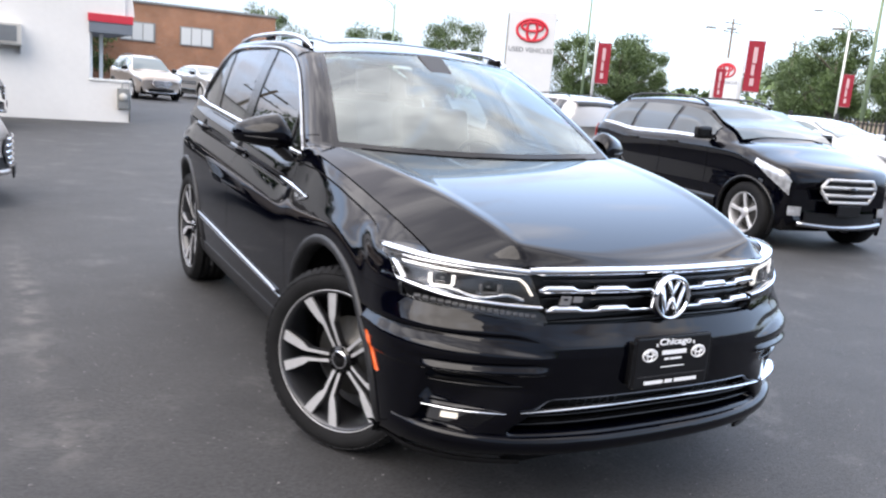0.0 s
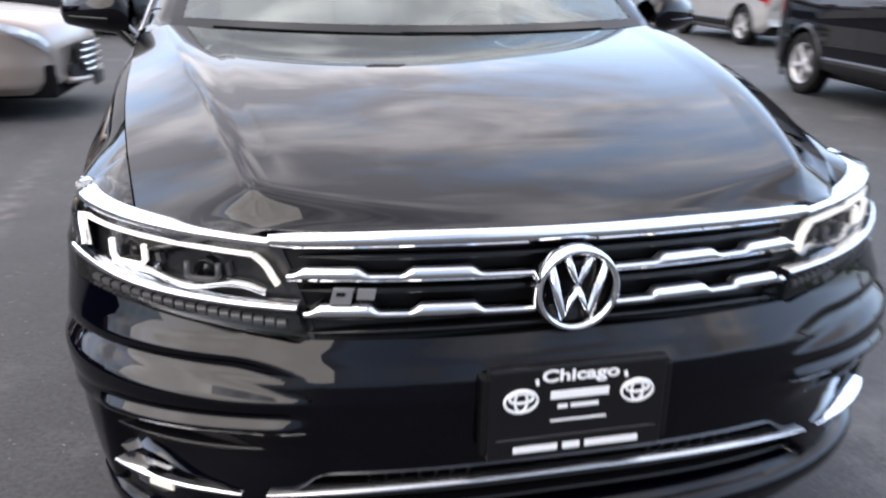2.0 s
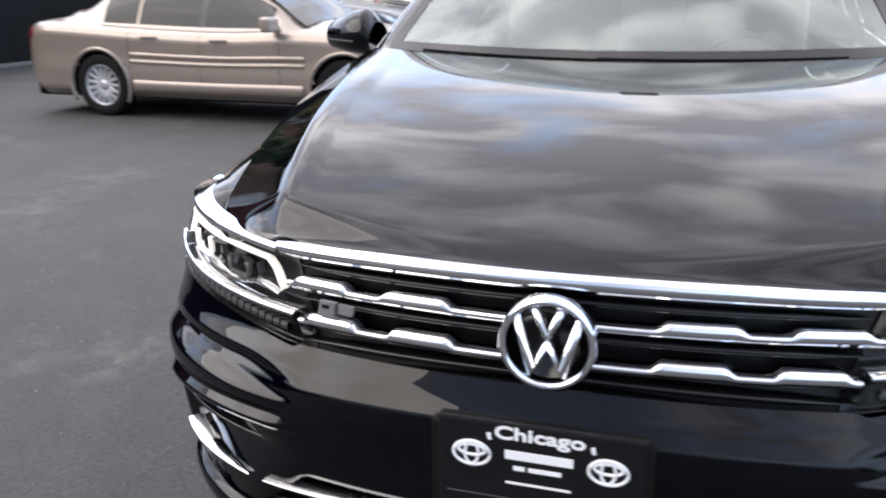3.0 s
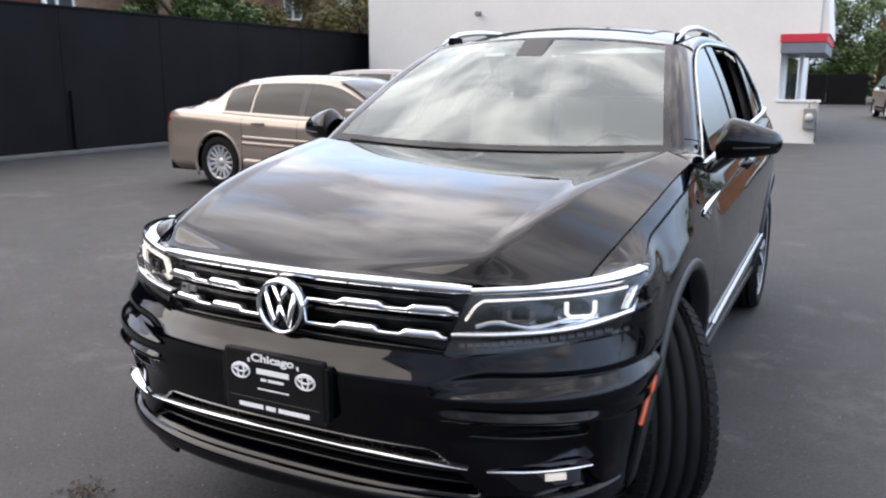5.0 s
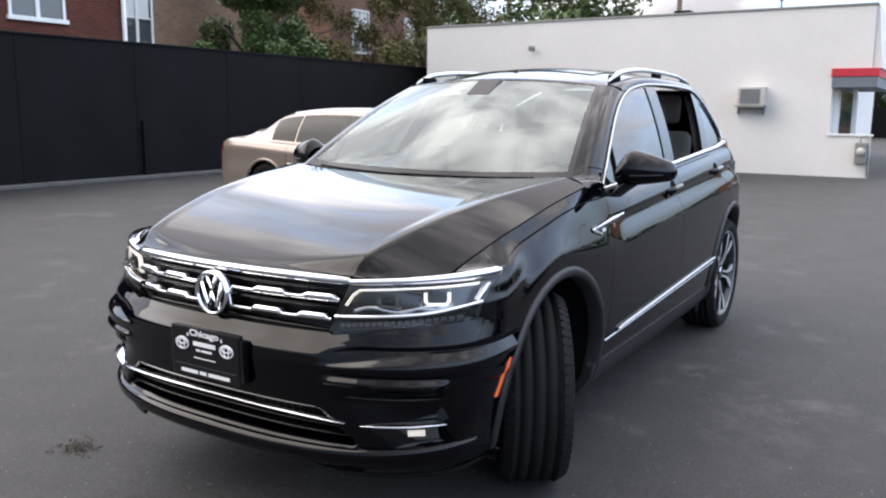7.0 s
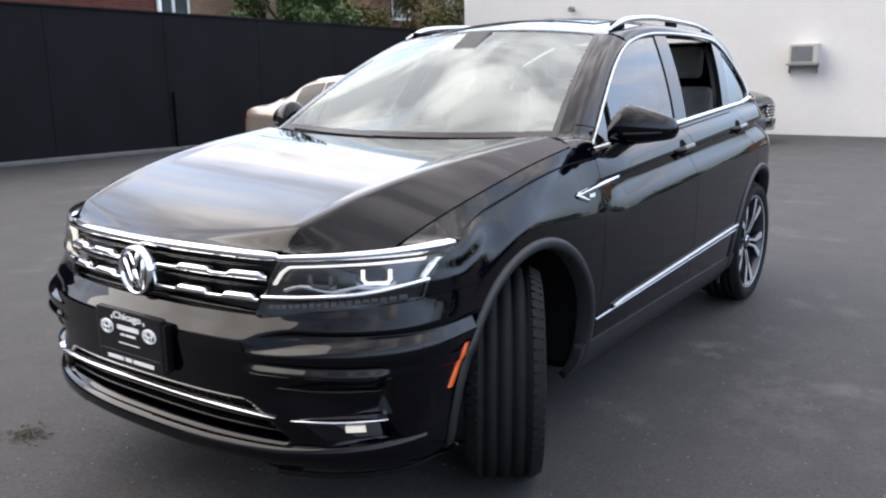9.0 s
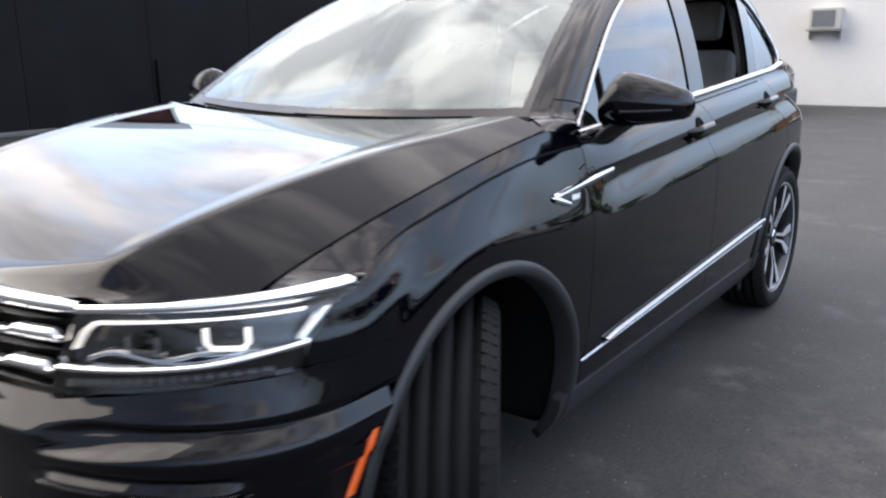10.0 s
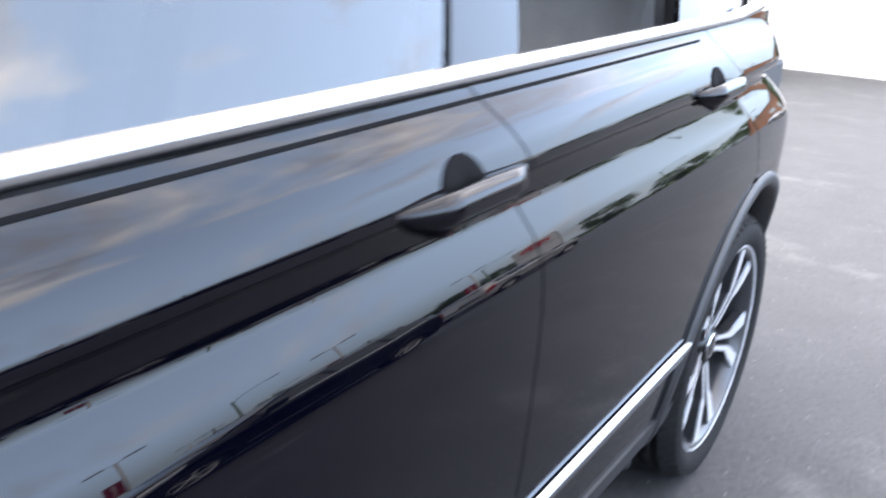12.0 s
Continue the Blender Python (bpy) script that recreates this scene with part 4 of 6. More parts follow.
# cowl and wipers
rows = [[Vector((.80 * u, lerp(hood_rear(u) - .005, .345 + .10 * u * u, v), lerp(hood_z(.80 * u, hood_rear(u)) - .008, 1.104 + .018 * u * u, v))) for v in lin(0, 1, 4)] for u in lin(-1, 1, 49)]
part("cowl", grid_bm(rows, (0, 0, 1)), PAINT, suv)
for x0, x1 in ((.58, -.08), (-.02, -.62)):
    pts = [ws(lerp(x0, x1, t) / .74, .002 + .006 * t, .004) for t in lin(0, 1, 10)]
    part("wiper", tube_bm(pts, .004, 6, flat=.6), DARK, suv)

# roof
def roof_p(u, y, off=0.0):
    z = 1.607 + .055 * (1 - u * u) - .081 * max(0, (1.9 - y) / .8) ** 2 - .055 * max(0, (y - 2.0) / 1.3) ** 2 + off
    return Vector((u * lerp(.585, .555, sstep(1.2, 3.2, y)), y, z))


rows = []
for u in lin(-1, 1, 25):
    y0 = 1.092 + .09 * u * u
    rows.append([roof_p(u, lerp(y0, 2.95, t)) for t in lin(0, 1, 26)])
part("roof", grid_bm(rows, (0, 0, 1), .015), PAINT, suv)
rows = [[roof_p(u, y, .004) for y in lin(1.42, 2.55, 14)] for u in lin(-.74, .74, 17)]
part("glass_roof", grid_bm(rows, (0, 0, 1), .004), GLOSS, suv)

for s in (1, -1):
    # front pillar, then the roof side, from the screen's edge down to the bright frame
    rows = []
    def pillar_row(t):
        a = ws(s * 1.0, t)
        y = lerp(.565, 1.28, t)
        b = gp(y, k_z(y) + .012, 0, s)
        return [a.lerp(b, u) + Vector((s * .013, -.012, .009)) * (4 * u * (1 - u)) for u in lin(0, 1, 9)]
    # foot: from the fender's upper edge sweeping up into the pillar
    for v in lin(0, 1, 9)[:-1]:
        edge = [sp(y, top_z(y) + .001, 0, s) for y in lin(.372, .555, 9)]
        top = pillar_row(.0)
        sag = Vector((s * .008, -.004, .006)) * math.sin(math.pi * v)
        rows.append([e.lerp(p, v) + sag for e, p in zip(edge, top)])
    for t in lin(0, 1, 26):
        rows.append(pillar_row(t))
    part("front_pillar", grid_bm(rows, (s, -1, .6), .008), PAINT, suv)
    part("pillar_joint", tube_bm([p + Vector((s * .001, -.001, 0)) for p in pillar_row(.085)[3:]], .0014, 6), DARK, suv)
    rows = []
    for t in lin(0, 1, 40):
        ya, yb = lerp(1.185, 2.95, t), lerp(1.28, 2.68, t)
        a = roof_p(s * 1.0, ya)
        b = gp(yb, k_z(yb) + .012, 0, s)
        m = a.lerp(b, .55) + Vector((s * .016, 0, .012))
        rows.append([a, a.lerp(m, .5) + Vector((s * .003, 0, .006)), m, m.lerp(b, .5) + Vector((s * .004, 0, .004)), b])
    part("roof_side", grid_bm(rows, (s, 0, .6), .01), PAINT, suv)
    # bright frame
    up = [gp(y, z + .004, .006, s) for y, z in KLINE]
    tail = [gp(y, z, .007, s) for y, z in smooth_line([(2.68, 1.375), (2.735, 1.295), (2.745, 1.245), (2.71, 1.215), (2.64, 1.206)], 16)][1:]
    part("window_frame", tube_bm(up + tail, .0085, 8, flat=.7), FRAMEM, suv, "satin bright window frame")
    rows = []
    for y in lin(.535, 2.70, 60):
        z = sill_z(y) + (.012 * sstep(2.5, 2.7, y))
        x = .850 * width_k(y)
        rows.append([Vector((s * (x + dx), y, z + dz)) for dx, dz in ((.001, -.002), (.010, -.001), (.012, .009), (.008, .018), (-.006, .020))])
    part("sill_strip", grid_bm(rows, (s, 0, .3)), SATIN, suv, "satin bright strip under the windows")
    # thin dark strip laid on the skin below the sill strip; nothing is cut
    rows = [[sp(y, sill_z(y) - .018 + dz, .0015, s) for dz in (-.002, .002)] for y in lin(.56, 2.26, 50)]
    part("belt_dark_line", grid_bm(rows, (s, 0, 0)), DARK, suv)
    # flat dark strip paints the shade along the wing's crease
    rows = [[sp(y, wing_crease_z(y) + dz * sstep(-.40, -.15, y), .0015, s) for dz in (-.0032, .0032)] for y in lin(-.36, .52, 40)]
    part("fender_crease_shade", grid_bm(rows, (s, 0, 0)), DARK, suv)
    # panes: lower edge from a to b, upper edge from c to d
    def side_pane(name, a, b, c, d, material, off=-.004, n=24):
        rows = []
        for u in lin(0, 1, n):
            yb, yt = lerp(a, b, u), lerp(c, d, u)
            zb, zt = sill_z(yb) + .018, k_z(yt) - .004
            rows.append([gp(lerp(yb, yt, v), lerp(zb, max(zt, zb + .004), v), off, s) for v in lin(0, 1, 10)])
        ob = part(name, grid_bm(rows, (s, 0, .3), 0 if material is SIDEGLASS else .012), material, suv)
        if material is SIDEGLASS:
            ob.visible_shadow = False
        return ob
    side_pane("front_side_window", .60, 1.46, .62, 1.64, SIDEGLASS)
    side_pane("centre_pillar", 1.46, 1.61, 1.64, 1.79, GLOSS, .001, 6)
    if s < 0:
        side_pane("rear_side_window", 1.61, 2.19, 1.79, 2.44, SIDEGLASS)
    side_pane("rear_pillar", 2.19, 2.31, 2.44, 2.54, GLOSS, .001, 6)
    side_pane("quarter_window", 2.31, 2.69, 2.54, 2.672, SIDEGLASS)
    pts = [gp(lerp(.75, .80, t), lerp(1.10, 1.25, t), .0, s) for t in lin(0, 1, 6)]
    part("window_divider", tube_bm(pts, .010, 6, flat=.6), GLOSS, suv)
    # rear corner of the cabin
    rows = []
    for t in lin(0, 1, 12):
        yy = float(np.interp(t, [0, .35, .7, 1], [2.68, 2.74, 2.735, 2.66]))
        a = gp(yy, lerp(1.385, sill_z(2.66) - .002, t), .002, s)
        b = tail_edge(lerp(1.55, sill_z(3.18) - .004, t))
        b.x *= s
        rows.append([a.lerp(b, v) + Vector((s * .008 * math.sin(math.pi * v), 0, 0)) for v in lin(0, 1, 8)])
    part("rear_pillar_panel", grid_bm(rows, (s, .3, .3), .01), PAINT, suv)
    # tail lamp
    rows = [[sp(y, z, .008, s) for z in lin(.97, 1.07, 5)] for y in lin(3.27, 3.36, 8)]
    part("tail_lamp", grid_bm(rows, (s, 0, 0), .01), REDLENS, suv, "red tail lamp")
    # roof rail
    pts = [roof_p(s * .985, lerp(1.24, 2.82, t)) + Vector((s * .012, 0, .004 + .030 * min(1, 9 * t, 5 * (1 - t)) ** .6)) for t in lin(0, 1, 40)]
    part("roof_rail", tube_bm(pts, .0155, 8, flat=.9, taper=[min(1, .35 + 8 * t) * (1 - .35 * t) for t in lin(0, 1, 40)]), SATIN, suv, "silver roof rail")
    for t0 in (1.36, 2.10, 2.74):
        b = roof_p(s * .985, t0)
        part("rail_foot", box_bm(b.x - .014, b.x + .014, b.y - .06, b.y + .06, b.z - .01, b.z + .026, .006), DARK, suv)

# tailgate
rows = [[Vector((u * e.x, e.y + .27 * (1 - u ** 4) * lerp(1, .45, sstep(1.1, 1.55, e.z)), e.z)) for e in (tail_edge(z) for z in lin(.28, 1.555, 24))] for u in lin(-1, 1, 17)]
part("tailgate", grid_bm(rows, (0, 1, 0), .01), PAINT, suv)

# door handles over dark discs painted for their shaded cups, badge, mirrors
for s in (1, -1):
    for yc in (1.414, 2.288):
        zc = crease_z(yc) + .004
        # flat near-black disc on the uncut skin paints the recess's shade
        shade_rows = [[sp(yc - .005 + r * .92 * math.cos(a), zc - .012 + r * 1.02 * math.sin(a), .0018, s) for r in (.049, .044, .02, .0)] for a in lin(0, 2 * math.pi, 25)]
        part("handle_cup_shade", grid_bm(shade_rows, (s, 0, 0)), DARK, suv, "flat dark disc painted as the shade of the finger recess behind the handle")
        rows = []
        for t in lin(0, 1, 26):
            y = yc - .122 + .245 * t
            zz = crease_z(y) + .002
            lift = .034 * min(1, 4.2 * t, 4.2 * (1 - t)) ** .7
            h = .0118 * (.55 + .45 * math.sin(math.pi * t) ** .5)
            rows.append([sp(y, zz - h, lift * .45 - .001, s), sp(y, zz - h * .7, lift * .9, s), sp(y, zz, lift, s), sp(y, zz + h * .7, lift * .86, s), sp(y, zz + h, lift * .4 - .001, s), sp(y, zz, lift * .3 - .004, s)])
        part("door_handle", grid_bm(rows, (s, 0, 0)), PAINT, suv)
    bm = bmesh.new()
    rows = []
    for t in lin(0, 1, 24):
        y = lerp(.315, .69, t)
        z = lerp(.930, .962, t)
        h = .0095 if t > .08 else .003 + .0065 * t / .08
        xo = lerp(body_x(.315, .93), max(body_x(.69, .962), body_x(.60, .96)), t)
        rows.append([Vector((s * (xo + o), y, z + k * h)) for k, o in ((-1, -.012), (-.8, .007), (.8, .007), (1, -.012))])
    grid_bm(rows, (s, 0, 0), 0, bm)
    rows = []
    for t in lin(0, 1, 8):
        y = lerp(.322, .400, t)
        z = lerp(.926, .905, t)
        rows.append([sp(y, z - .006, .0, s), sp(y, z - .005, .007, s), sp(y, lerp(z + .012, z + .004, t), .007, s), sp(y, lerp(z + .013, z + .005, t), .0, s)])
    grid_bm(rows, (s, 0, 0), 0, bm)
    badge = part("fender_badge", bm, CHROME, suv, "chrome arrow badge on the fender")
    rows = [[sp(y + (z - .922) * .5, z, .004, s) for z in lin(.912, .925, 3)] for y in lin(.418, .462, 4)]
    part("badge_block", grid_bm(rows, (s, 0, 0), .003), SATIN, badge)

    # mirror
    mirror_ob = part("door_mirror", bmesh.new(), PAINT, suv, "black door mirror with indicator line")
    rows = []
    for t in lin(0, 1, 22):           # across, from the car outward
        x = lerp(.878, 1.098, t)
        top = 1.252 - .066 * t ** 1.7 - .050 * (1 - min(1, t / .22)) ** 2
        low = 1.086 + .030 * t ** 1.5
        yf = .600 + .13 * t ** 2.2
        yb = .790 + .01 * t
        end = math.sqrt(max(0, 1 - (max(0, t - .90) / .10) ** 2)) * .85 + .15
        ring = []
        cz, cy = (top + low) / 2, (yf + yb) / 2
        for a in lin(0, 2 * math.pi, 29):
            c, q = math.cos(a), math.sin(a)
            yy = cy - (cy - yf) * math.copysign(abs(c) ** (.75 if q < 0 else 1.15), c)
            zz = cz + (top - low) / 2 * math.copysign(abs(q) ** (.8 if q < 0 else 1.0), q) * lerp(.30, 1, end) * (1 - .12 * max(0, c) ** 2)
            ring.append(Vector((s * x, lerp(cy, yy, lerp(.2, 1, end)), zz)))
        rows.append(ring)
    bm = grid_bm(rows, None)
    bmesh.ops.holes_fill(bm, edges=bm.edges, sides=60)
    bmesh.ops.recalc_face_normals(bm, faces=bm.faces)
    bm.to_mesh(mirror_ob.data)
    bm.free()
    for p in mirror_ob.data.polygons:
        p.use_smooth = True
    rows = []
    for t in lin(.28, .84, 24):
        x = lerp(.878, 1.098, t)
        yf = .600 + .13 * t ** 2.2
        zc = 1.136 + .006 * t
        rows.append([Vector((s * x, yf + dy, zc + dz)) for dy, dz in ((.004, -.004), (-.001, -.0018), (-.001, .0018), (.004, .004))])
    part("indicator_line", grid_bm(rows, (0, -1, 0)), SMOKE, mirror_ob)
    rows = [[Vector((s * lerp(.905, 1.05, u), .797, lerp(1.130, 1.200 - .02 * u, v))) for v in lin(0, 1, 4)] for u in lin(0, 1, 5)]
    part("mirror_glass", grid_bm(rows, (0, 1, 0), .004), CHROME, mirror_ob)
    rows = []
    for t in lin(0, 1, 9):
        c = Vector((s * lerp(.842, .935, t), lerp(.680, .715, t), lerp(1.024, 1.125, t ** .8)))
        w, h = lerp(.085, .060, t), lerp(.028, .040, t)
        rows.append([c + Vector((0, w * math.cos(a), h * math.sin(a))) for a in lin(0, 2 * math.pi, 17)])
    part("mirror_foot", grid_bm(rows, None), GLOSS, mirror_ob)

# cabin
cabin = part("cabin_tub", box_bm(-.76, .76, .62, 3.40, .42, .50, .01), TRIM, suv)
for s in (1, -1):
    part("door_trim", box_bm(s * .78 - .02, s * .78 + .02, .56, 3.3, .45, 1.075, .015), TRIM, suv)
    bmx = grid_bm([[gp(lerp(yb, yt, v), lerp(sill_z(yb), k_z(yt), v), -.05, s) for v in lin(0, 1, 4)] for yb, yt in ((1.46, 1.64), (1.61, 1.79))], (-s, 0, 0), .02)
    part("pillar_trim", bmx, TRIM, suv)
    bmx = grid_bm([[gp(lerp(yb, yt, v), lerp(sill_z(yb), k_z(yt), v), -.05, s) for v in lin(0, 1, 4)] for yb, yt in ((2.19, 2.47), (2.31, 2.56))], (-s, 0, 0), .02)
    part("pillar_trim", bmx, TRIM, suv)
rows = [[roof_p(u, y) + Vector((0, 0, -.035)) for y in lin(1.20, 2.95, 10)] for u in lin(-.98, .98, 9)]
part("headliner", grid_bm(rows, (0, 0, -1)), HEADLINER, suv)
rows = [[Vector((x, lerp(.40, .88, v), 1.085 + .030 * math.sin(math.pi * min(1, v * 1.1)) - .14 * max(0, v - .85) / .15 * 1.0)) for v in lin(0, 1, 14)] for x in lin(-.72, .72, 21)]
part("dashboard", grid_bm(rows, (0, -.2, 1), .02), TRIM, suv)
bm = lathe_bm([(.012 * math.cos(a), .175 + .014 * math.sin(a)) for a in lin(0, 2 * math.pi, 13)], 40, "y", m=pose(.37, 1.02, .99, -28, 0, 0))
box_bm(-.16, .16, -.012, .012, -.02, .02, .006, bm, pose(.37, 1.02, .99, -28, 0, 0))
box_bm(-.05, .05, -.02, .02, -.05, .04, .01, bm, pose(.37, 1.02, .99, -28, 0, 0))
part("steering_wheel", bm, TRIM, suv)


def seat(x0, x1, y, head, name="front_seat"):
    sb = part(name, box_bm(x0, x1, y - .48, y + .06, .58, .74, .05, seg=3), SEAT, suv, "pale grey seat")
    bm = box_bm(x0 + .01, x1 - .01, -.07, .07, 0, .62, .05, seg=3, m=pose(0, y + .02, .68, -16, 0, 0))
    part("backrest", bm, SEAT, sb)
    for hx in head:
        bm = box_bm(hx - .13, hx + .13, -.05, .05, 0, .19, .04, seg=3, m=pose(0, y + .225, 1.335, -8, 0, 0))
        part("headrest", bm, SEAT, sb)
    return sb


seat(.12, .64, 1.58, (.37,))
seat(-.64, -.12, 1.58, (-.37,))
seat(-.64, .64, 2.52, (-.40, 0, .40), "rear_bench")
mh = part("rear_view_mirror", box_bm(-.12, .12, -.015, .015, -.035, .035, .012, m=pose(0, 1.00, 1.455, 12, 0, 0)), TRIM, suv)
part("sensor_pod", box_bm(-.07, .07, -.09, .09, -.02, .02, .012, m=pose(0, 1.00, 1.515, 31, 0, 0)), TRIM, suv)
part("screen_label", box_bm(-.05, .05, -.001, .001, -.015, .015, 0, m=pose(-.19, .99, 1.50, -58, 0, 0)), WHITEINK, suv)


# ---- wheels ----
def make_wheel(parent, m, r=.366, w=.258, rim=.286, spokes=5, tread=True, style="double", face=RIMF, dark=RIMD):
    """A wheel whose outer face looks along +x of m."""
    h = w / 2
    prof = [(-h * .80, rim - .012), (-h * .95, rim + .010), (-h, rim + (r - rim) * .5), (-h * .94, r - .02), (-h * .80, r - .004)]
    if tread:
        for c in (-.52, -.18, .18, .52):
            prof += [(h * (c - .045), r), (h * (c - .04), r - .008), (h * (c + .04), r - .008), (h * (c + .045), r)]
    prof += [(h * .80, r - .004), (h * .94, r - .02), (h, rim + (r - rim) * .5), (h * .95, rim + .010), (h * .80, rim - .012)]
    wheel = empty("wheel")
    wheel.parent = parent
    wheel.matrix_local = m
    tyre_bm = lathe_bm(prof, 96, "x")
    part("tyre", tyre_bm, RUBBER, wheel)
    if tread:
        bm = bmesh.new()
        for k in range(64):
            a = 2 * math.pi * k / 64
            for sx in (-1, 1):
                q = Matrix.Rotation(a, 4, "X") @ Matrix.Translation((sx * h * .80, 0, r - .0085)) @ pose(0, 0, 0, 0, sx * 30, 0)
                box_bm(-h * .17, h * .17, -.0125, .0125, -.004, .004, 0, bm, q)
        tagged(part("tread", bm, RUBBER, wheel, smooth=False), "rows of tread blocks", kind="stuff")
    rp = [(h * .84, rim + .002), (h * .88, rim - .004), (h * .84, rim - .014), (h * .55, rim - .022), (-h * .7, rim - .03), (-h * .8, rim)]
    part("rim", lathe_bm(rp, 72, "x"), dark if style == "double" else face, wheel)
    part("rim_edge", lathe_bm([(h * .86, rim + .001), (h * .905, rim - .003), (h * .86, rim - .006)], 72, "x"), face, wheel)
    part("brake_disc", lathe_bm([(-.005, .16), (.008, .16), (.008, .08), (.03, .075), (.03, .0)], 40, "x"), DISC, wheel)
    for k in range(spokes * (2 if style == "double" else 1)):
        base = 2 * math.pi * (k // 2 if style == "double" else k) / spokes
        sg = 1 if k % 2 else -1
        if style == "double":
            a1 = base + sg * .215
            b2 = bmesh.new()
            def pr(rad, lat, x):
                return Vector((x, math.sin(a1) * rad + math.cos(a1) * lat, math.cos(a1) * rad - math.sin(a1) * lat))
            st = [(.046, .0085, sg * .003, h * .60), (.100, .0080, -sg * .005, h * .68), (.150, .0095, -sg * .013, h * .74), (.176, .0185, -sg * .008, h * .77), (.225, .0225, sg * .001, h * .80), (rim - .008, .0250, sg * .009, h * .82)]
            F = []
            for rad, hw, lat, x in st:
                F.append([b2.verts.new(pr(rad, lat - hw, x - .004)), b2.verts.new(pr(rad, lat - hw * .8, x)), b2.verts.new(pr(rad, lat + hw * .8, x)), b2.verts.new(pr(rad, lat + hw, x - .004)), b2.verts.new(pr(rad, lat + hw * .7, x - .035)), b2.verts.new(pr(rad, lat - hw * .7, x - .035))])
            for A, B in zip(F, F[1:]):
                for j in range(6):
                    f = b2.faces.new((A[j], A[(j + 1) % 6], B[(j + 1) % 6], B[j]))
                    f.material_index = 0 if j == 1 else 1
            bmesh.ops.recalc_face_normals(b2, faces=b2.faces)
            part("spoke", b2, [face, dark], wheel, smooth=False)
        else:
            b2 = bmesh.new()
            F = []
            for rad, hw, x in ((.05, .022, h * .6), (.12, .020, h * .72), (rim - .008, .030 if spokes < 9 else .013, h * .80)):
                ca, sa = math.cos(base), math.sin(base)
                F.append([b2.verts.new((xx, sa * rad + ca * l, ca * rad - sa * l)) for l, xx in ((-hw, x - .006), (-hw * .7, x), (hw * .7, x), (hw, x - .006), (hw * .7, x - .03), (-hw * .7, x - .03))])
            for A, B in zip(F, F[1:]):
                for j in range(6):
                    b2.faces.new((A[j], A[(j + 1) % 6], B[(j + 1) % 6], B[j]))
            bmesh.ops.recalc_face_normals(b2, faces=b2.faces)
            part("spoke", b2, face, wheel, smooth=False)
    part("hub_cap", lathe_bm([(h * .50, .060), (h * .64, .056), (h * .67, .036), (h * .69, .034), (h * .70, .0)], 32, "x"), [GLOSS if style == "double" else face], wheel)
    if style == "double":
        part("hub_ring", lathe_bm([(h * .665, .036), (h * .70, .034), (h * .69, .029)], 32, "x"), CHROME, wheel)
        for k in range(5):
            a = 2 * math.pi * (k + .5) / 5
            part("wheel_bolt", lathe_bm([(h * .58, .010), (h * .66, .009), (h * .66, .0)], 8, "x", m=Matrix.Translation((0, .046 * math.sin(a), .046 * math.cos(a)))), DARK, wheel)
    return wheel


STEER = 32
AX = G + .366
make_wheel(suv, pose(.775, .005, AX, 18, 0, STEER))
make_wheel(suv, pose(-.775, .005, AX, 22, 0, 180 + STEER))
make_wheel(suv, pose(.775, WB, AX, 40, 0, 0))
make_wheel(suv, pose(-.775, WB, AX, 25, 0, 180))

